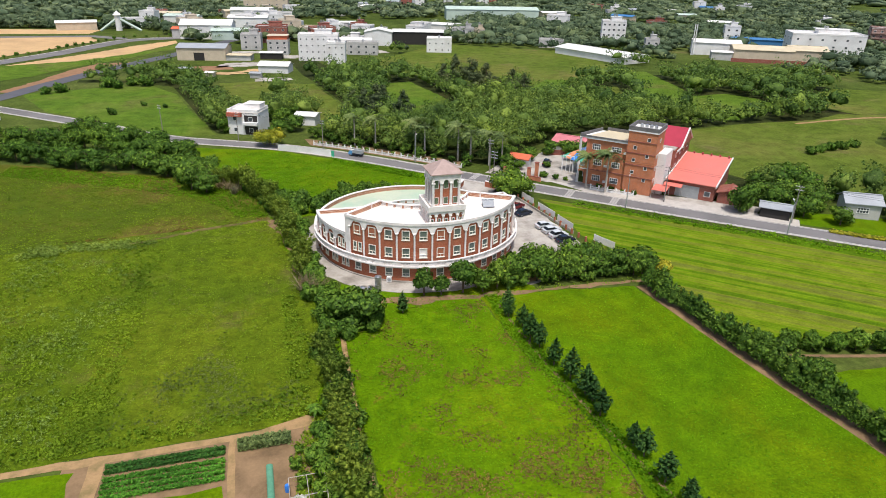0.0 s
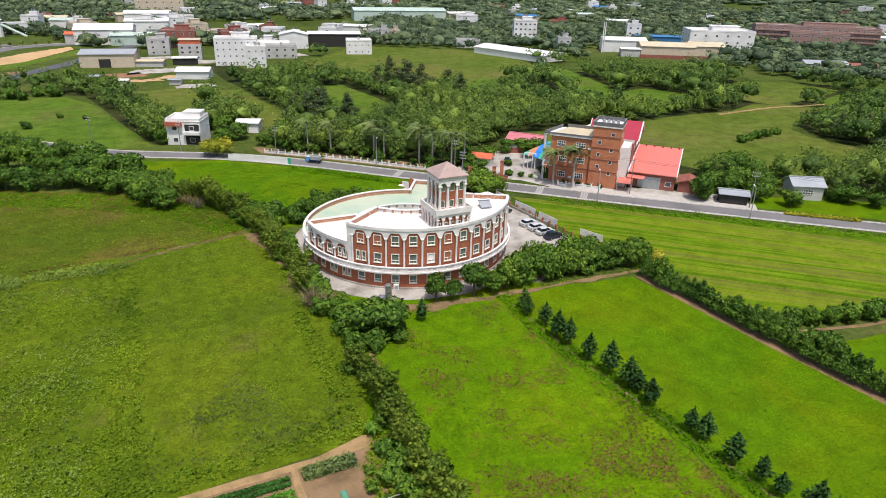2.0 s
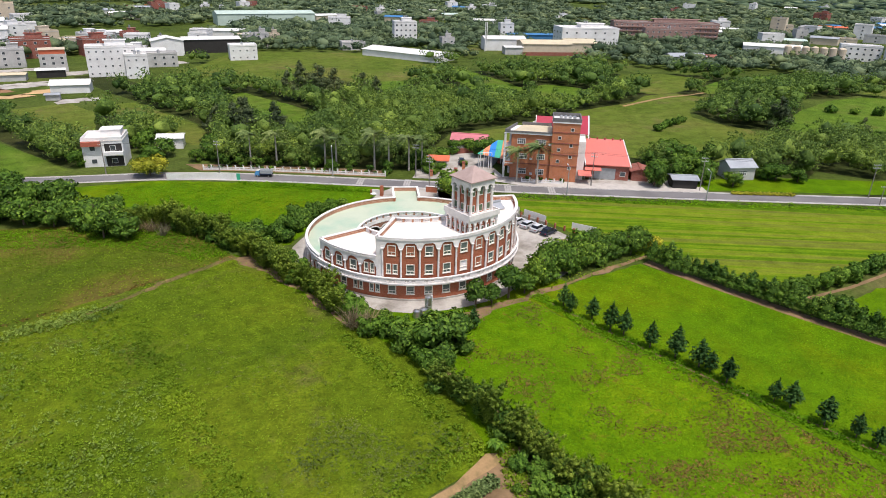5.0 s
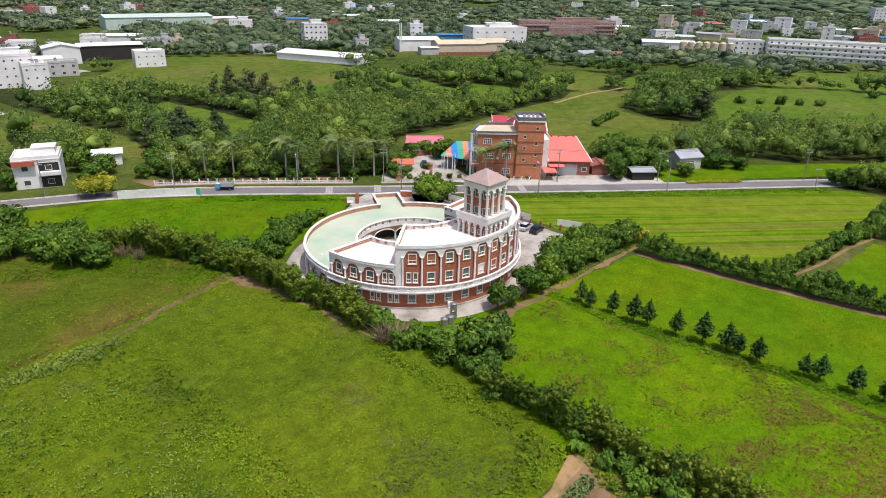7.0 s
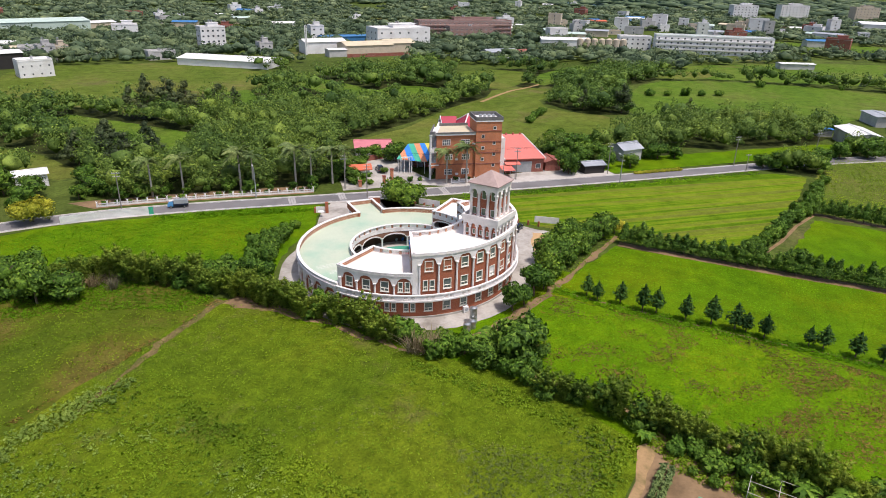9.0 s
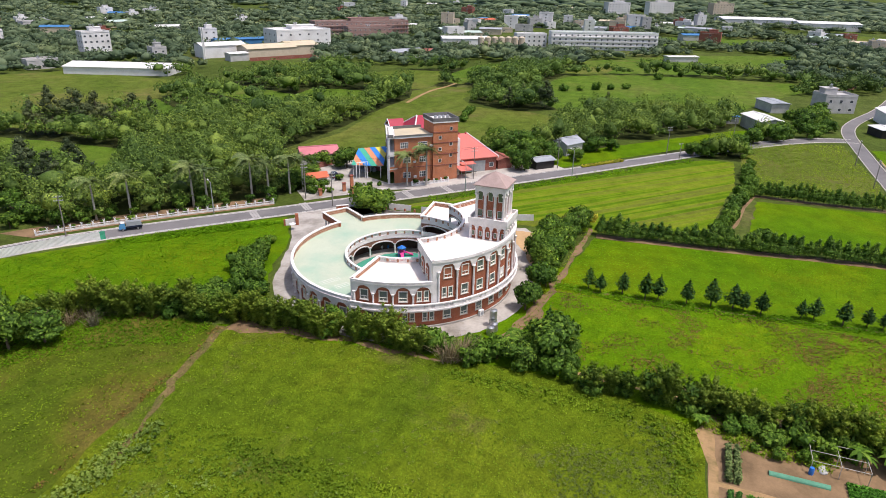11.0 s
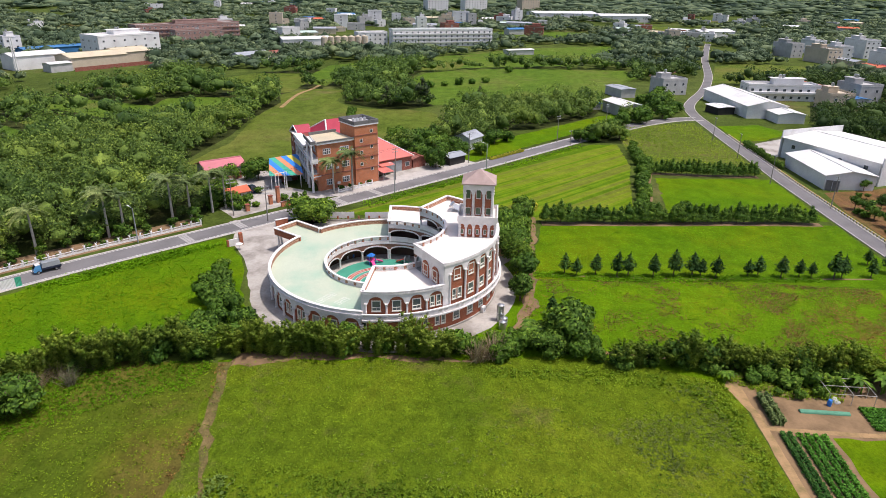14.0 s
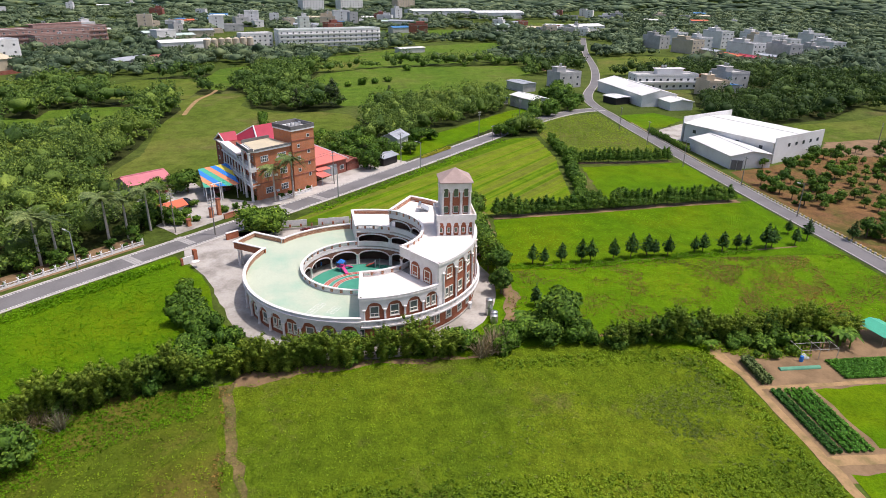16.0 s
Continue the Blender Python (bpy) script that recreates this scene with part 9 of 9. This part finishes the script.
spread([broad_tree(rng, 5.4, 5.6, 620, 0.42, M["leaf"], "dark green tree behind the roadside fence", low=0.1) for _ in range(3)], along(strip_line(14, 60, -10.2), 5.2, 0, 1.0) + along(strip_line(14, 58, -14.0), 5.0, 0, 1.2), "trees behind the fence", (0.35, 0.8))
spread([shrub(rng, 2.0, 2.4, 420, 0.2, M["leaf_light"], "rounded clipped shrub beside the forecourt") for _ in range(2)], [(68.6, 161.6, 0.8), (67.2, 163.4, 0.9), (66.0, 165.0, 0.9), (74.5, 156.4, 1.0), (77.0, 154.4, 0.7), (79.0, 152.6, 0.6), (3.6, 60.5, 1.0), (4.4, 63.6, 1.0), (0.6, 60.8, 0.7), (1.4, 57.8, 0.9), (3.4, 55.4, 1.2), (1.2, 63.4, 0.5), (4.6, 52.4, 1.2)], "clipped shrubs")
spread([shrub(rng, 1.2, 3.0, 380, 0.2, M["leaf_yellow"], "clipped yellow-green hedge bush")], [(122 + 1.05 * k, 105 - 0.88 * k, 0.6) for k in range(12)], "yellow hedge")


spread([shrub(rng, 2.2, 2.6, 420, 0.22, M["leaf"], "dense dark shrub in the hedge along the lane") for _ in range(2)], along([(153, 17.2), (138, 16.8), (124, 16.4)], 1.6, 0, 0.25), "hedge by the white halls", (0.8, 1.1))
spread([shrub(rng, 2.4, 3.6, 420, 0.3, M["leaf_light"], "loose bush standing in the meadow") for _ in range(2)], [(329, 98, 1.5), (350, 87, 1.0), (273, 125, 1.4), (262, 139, 1.5), (284, 111, 1.3), (348, 60, 1.0), (268, 132, 1.2), (278, 118, 1.2), (168, 160, 1.1), (173, 161.4, 1.0), (178, 162.4, 1.2), (183, 163, 1.0), (189, 164, 1.1)], "meadow bushes", (0.8, 1.2))


spread([broad_tree(rng, 3.4, 2.6, 120, 0.4, M["leaf_light"], "thin young street tree beside the new road", "street_tree", 4) for _ in range(2)], along(offset_line(NEW_ROAD, 6.6)[2:26], 7.5, 0, 0.3), "street trees", (0.7, 1.1))
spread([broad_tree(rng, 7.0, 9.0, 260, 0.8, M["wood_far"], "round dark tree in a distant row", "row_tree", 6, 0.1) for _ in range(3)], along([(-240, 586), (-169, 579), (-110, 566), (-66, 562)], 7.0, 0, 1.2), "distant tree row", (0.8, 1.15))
spread([shrub(rng, 3.0, 4.6, 300, 0.4, M["leaf"], "dark round bush by the dark road") for _ in range(2)], [(-60, 316, 1.6), (-51, 319, 1.4), (-45, 316, 1.5), (-56, 312, 1.1), (-77, 307, 1.3), (-82, 304, 1.0), (-41, 273, 0.6), (-33, 268, 0.5), (-50, 259, 0.8)], "bushes by the dark road")
slide_tower = thing("slide_tower", "white play tower with a conical roof and long blue slides", "playground", pose(-91, 551, 0))
part("shaft", tube(B(), 0, 0, -0.1, 11, 2.2, 2.0, 12), M["wall_white"], slide_tower)
part("roof", tube(B(), 0, 0, 11, 14, 3.0, 0.1, 12), M["roof_metal"], slide_tower)
for x, y in ((16, -6), (-12, -4)):
    part("slide", beam(B(), (0, 0, 9), (x, y, 0.5), 0.9, 6), M["roof_green"], slide_tower)
hall(-94, 259, -40, 15, 9, 3.0, 1.0, "wall_grey", "roof_metal", "white-roofed shed beside the road bend", True, "shed")


# ---- weeds and rough grass ----
def weeds(name, poly, count, size, tall, leaf_n, mat, label, gate=None):
    xs = np.array([p[0] for p in poly])
    ys = np.array([p[1] for p in poly])
    x = rng.uniform(xs.min(), xs.max(), count * 3)
    y = rng.uniform(ys.min(), ys.max(), count * 3)
    m = inside(x, y, poly)
    if gate:
        tone = np.array([noise.noise((a * gate[0], b * gate[0], gate[2])) for a, b in zip(x, y)])
        m &= tone + rng.normal(0, 0.13, len(x)) > gate[1]
    x, y = x[m][:count], y[m][:count]
    n = len(x)
    big = rng.uniform(0.5, 1.3, n)
    pos = np.stack([x, y, np.zeros(n)], 1)[:, None, :] + rng.normal(0, 1, (n, leaf_n, 3)) * [size, size, 0] * big[:, None, None]
    pos[..., 2] = rng.uniform(0.1, 1.0, (n, leaf_n)) * tall * big[:, None]
    out = rng.normal(0, 0.5, (n * leaf_n, 3)) + [0, 0, 0.9]
    up = np.tile([0, 0, 1.0], (n * leaf_n, 1)) + rng.normal(0, 0.22, (n * leaf_n, 3))
    tagged(new(name, np_mesh(name, leaf_tris(rng, pos.reshape(-1, 3), out, size * 0.8, soft=up), M[mat])), label, "weeds", kind="stuff")


BIG = ragged([(-75, 68.6), (2.8, 69.9), (8, 84), (6.4, 100), (5, 108), (2.8, 133), (0.6, 142), (-51, 134), (-90, 126)], 0.5)
weeds("weeds", BIG, 9500, 0.15, 0.13, 5, "leaf_weed", "low leafy weeds over the rough field")
weeds("tall_weeds", [(-75, 70), (-23, 71), (-22, 92), (-21, 118), (-22, 134), (-40, 132), (-75, 126)], 4600, 0.22, 0.3, 6, "leaf_weed", "taller leafy weeds over the western part of the field", (0.09, -0.12, 2.2))
weeds("pale_weeds", [(-75, 72), (-26, 72), (-24, 92), (-24, 130), (-40, 131), (-75, 126)], 1500, 0.2, 0.6, 7, "leaf_pale", "drifts of pale broad-leaved weeds", (0.11, 0.12, 6.1))
weeds("weed_bank", ragged([(-26.5, 70), (-22.4, 70), (-22, 92), (-20.6, 118), (-20.5, 133), (-23.5, 134), (-24.5, 118), (-26, 92)], 1.6), 800, 0.22, 0.32, 7, "leaf_weed", "ragged line of lush weeds along an old furrow", (0.16, -0.15, 4.4))
weeds("weed_bank", ragged([(-20, 133), (-26, 135.6), (-37, 136.4), (-52, 134), (-75, 129), (-75, 124), (-52, 129.6), (-37, 131.6), (-26, 131)], 1.0), 1500, 0.24, 0.75, 7, "leaf_pale", "pale tall weeds along the field boundary", (0.2, -0.12, 8.4))
weeds("tall_weeds", [(-75, 68.5), (3, 70), (4.6, 84), (3.4, 104), (1.2, 104), (1, 76), (-6, 72.5), (-75, 71.6)], 2300, 0.24, 0.5, 7, "leaf_weed", "lush weeds along the field edge")
weeds("grass_plumes", BIG, 1400, 0.16, 0.2, 6, "leaf_sage", "drifts of dull grey-green grass plumes", (0.07, 0.22, 11.4))
weeds("grass_plumes", ragged([(-22, 83), (-10, 88), (2, 78), (1, 72), (-13, 71.4), (-21, 74)], 2.0), 700, 0.17, 0.18, 6, "leaf_sage", "dull grey-green grass plumes near the path", (0.14, -0.1, 3.9))
weeds("weeds", [(-70, 134), (-51, 135), (-1, 143), (-5, 158), (-14, 167), (-38, 180), (-70, 194)], 5000, 0.16, 0.14, 5, "leaf_weed", "low weeds over the fallow field", (0.03, -0.22, 5.5))
weeds("lush_weeds", [(0.6, 143.5), (-1, 158), (-10, 169.5), (-36, 183), (-66, 197), (-66, 188), (-38, 173), (-18, 161), (-10, 152), (-6, 144)], 5200, 0.17, 0.45, 6, "leaf_lawn", "lush weeds at the foot of the hedge")
weeds("edge_weeds", [(2.6, 142), (5.6, 128), (6, 108), (10, 100), (34, 98), (70, 95.6), (70, 93.6), (34, 95.6), (9, 97.6), (4, 108), (2.6, 128)], 1500, 0.2, 0.3, 5, "leaf_weed", "weeds growing over the dry strip")
weeds("dry_tufts", [(0.4, 143), (-20, 139.6), (-40, 137.6), (-40, 136.8), (-20, 138.6), (0.4, 141.6)], 420, 0.16, 0.2, 6, "leaf_dry", "dry stalks along the field boundary", (0.2, -0.05, 3.3))
weeds("tufts", FIELDS["field_green_a"][0], 6500, 0.13, 0.1, 4, "leaf_lawn", "short green tufts in the field")
weeds("dry_tufts", FIELDS["field_green_a"][0], 4200, 0.14, 0.18, 5, "leaf_dry", "brown dry tufts in the green field", (0.2, 0.1, 7.7))
weeds("dry_tufts", [(10, 40), (38, 31), (37.4, 58), (24, 54), (10, 58)], 2600, 0.14, 0.18, 5, "leaf_dry", "brown dry tufts in the green field", (0.25, -0.02, 2.9))
weeds("verge_grass", strip_line(18, 45, 4.8) + strip_line(18, 45, 8.5)[::-1], 1300, 0.26, 0.6, 6, "leaf_lawn", "lush grass along the road verge")
weeds("verge_grass", strip_line(66, 150, 4.8) + strip_line(66, 150, 8.5)[::-1], 2600, 0.26, 0.6, 6, "leaf_lawn", "lush grass along the road verge")
weeds("verge_weeds", [(6, 147), (19, 151), (36, 155.5), (46, 164), (30, 178), (6, 196), (-10, 200), (-4, 178)], 4200, 0.16, 0.1, 5, "leaf_lawn", "uneven grass in the meadow by the road")
weeds("tufts", FIELDS["field_green_b"][0], 4500, 0.13, 0.09, 4, "leaf_lawn", "short green tufts in the even field")
weeds("garden_weeds", [(0.4, 55), (8.6, 50), (9.4, 69), (4.2, 70), (2.6, 67.4), (0.6, 64.6)], 1300, 0.2, 0.45, 6, "leaf_weed", "weeds growing through the garden")
weeds("rough_weeds", FIELDS["field_corner"][0], 2600, 0.22, 0.4, 5, "leaf_weed", "tall rough weeds in the corner field")
weeds("edge_grass", [(36, 96), (35.4, 80), (38, 60), (40, 40), (42, 40), (40.6, 60), (38.4, 80), (38.6, 95)], 1500, 0.2, 0.4, 5, "leaf_lawn", "grass along the row of pines")
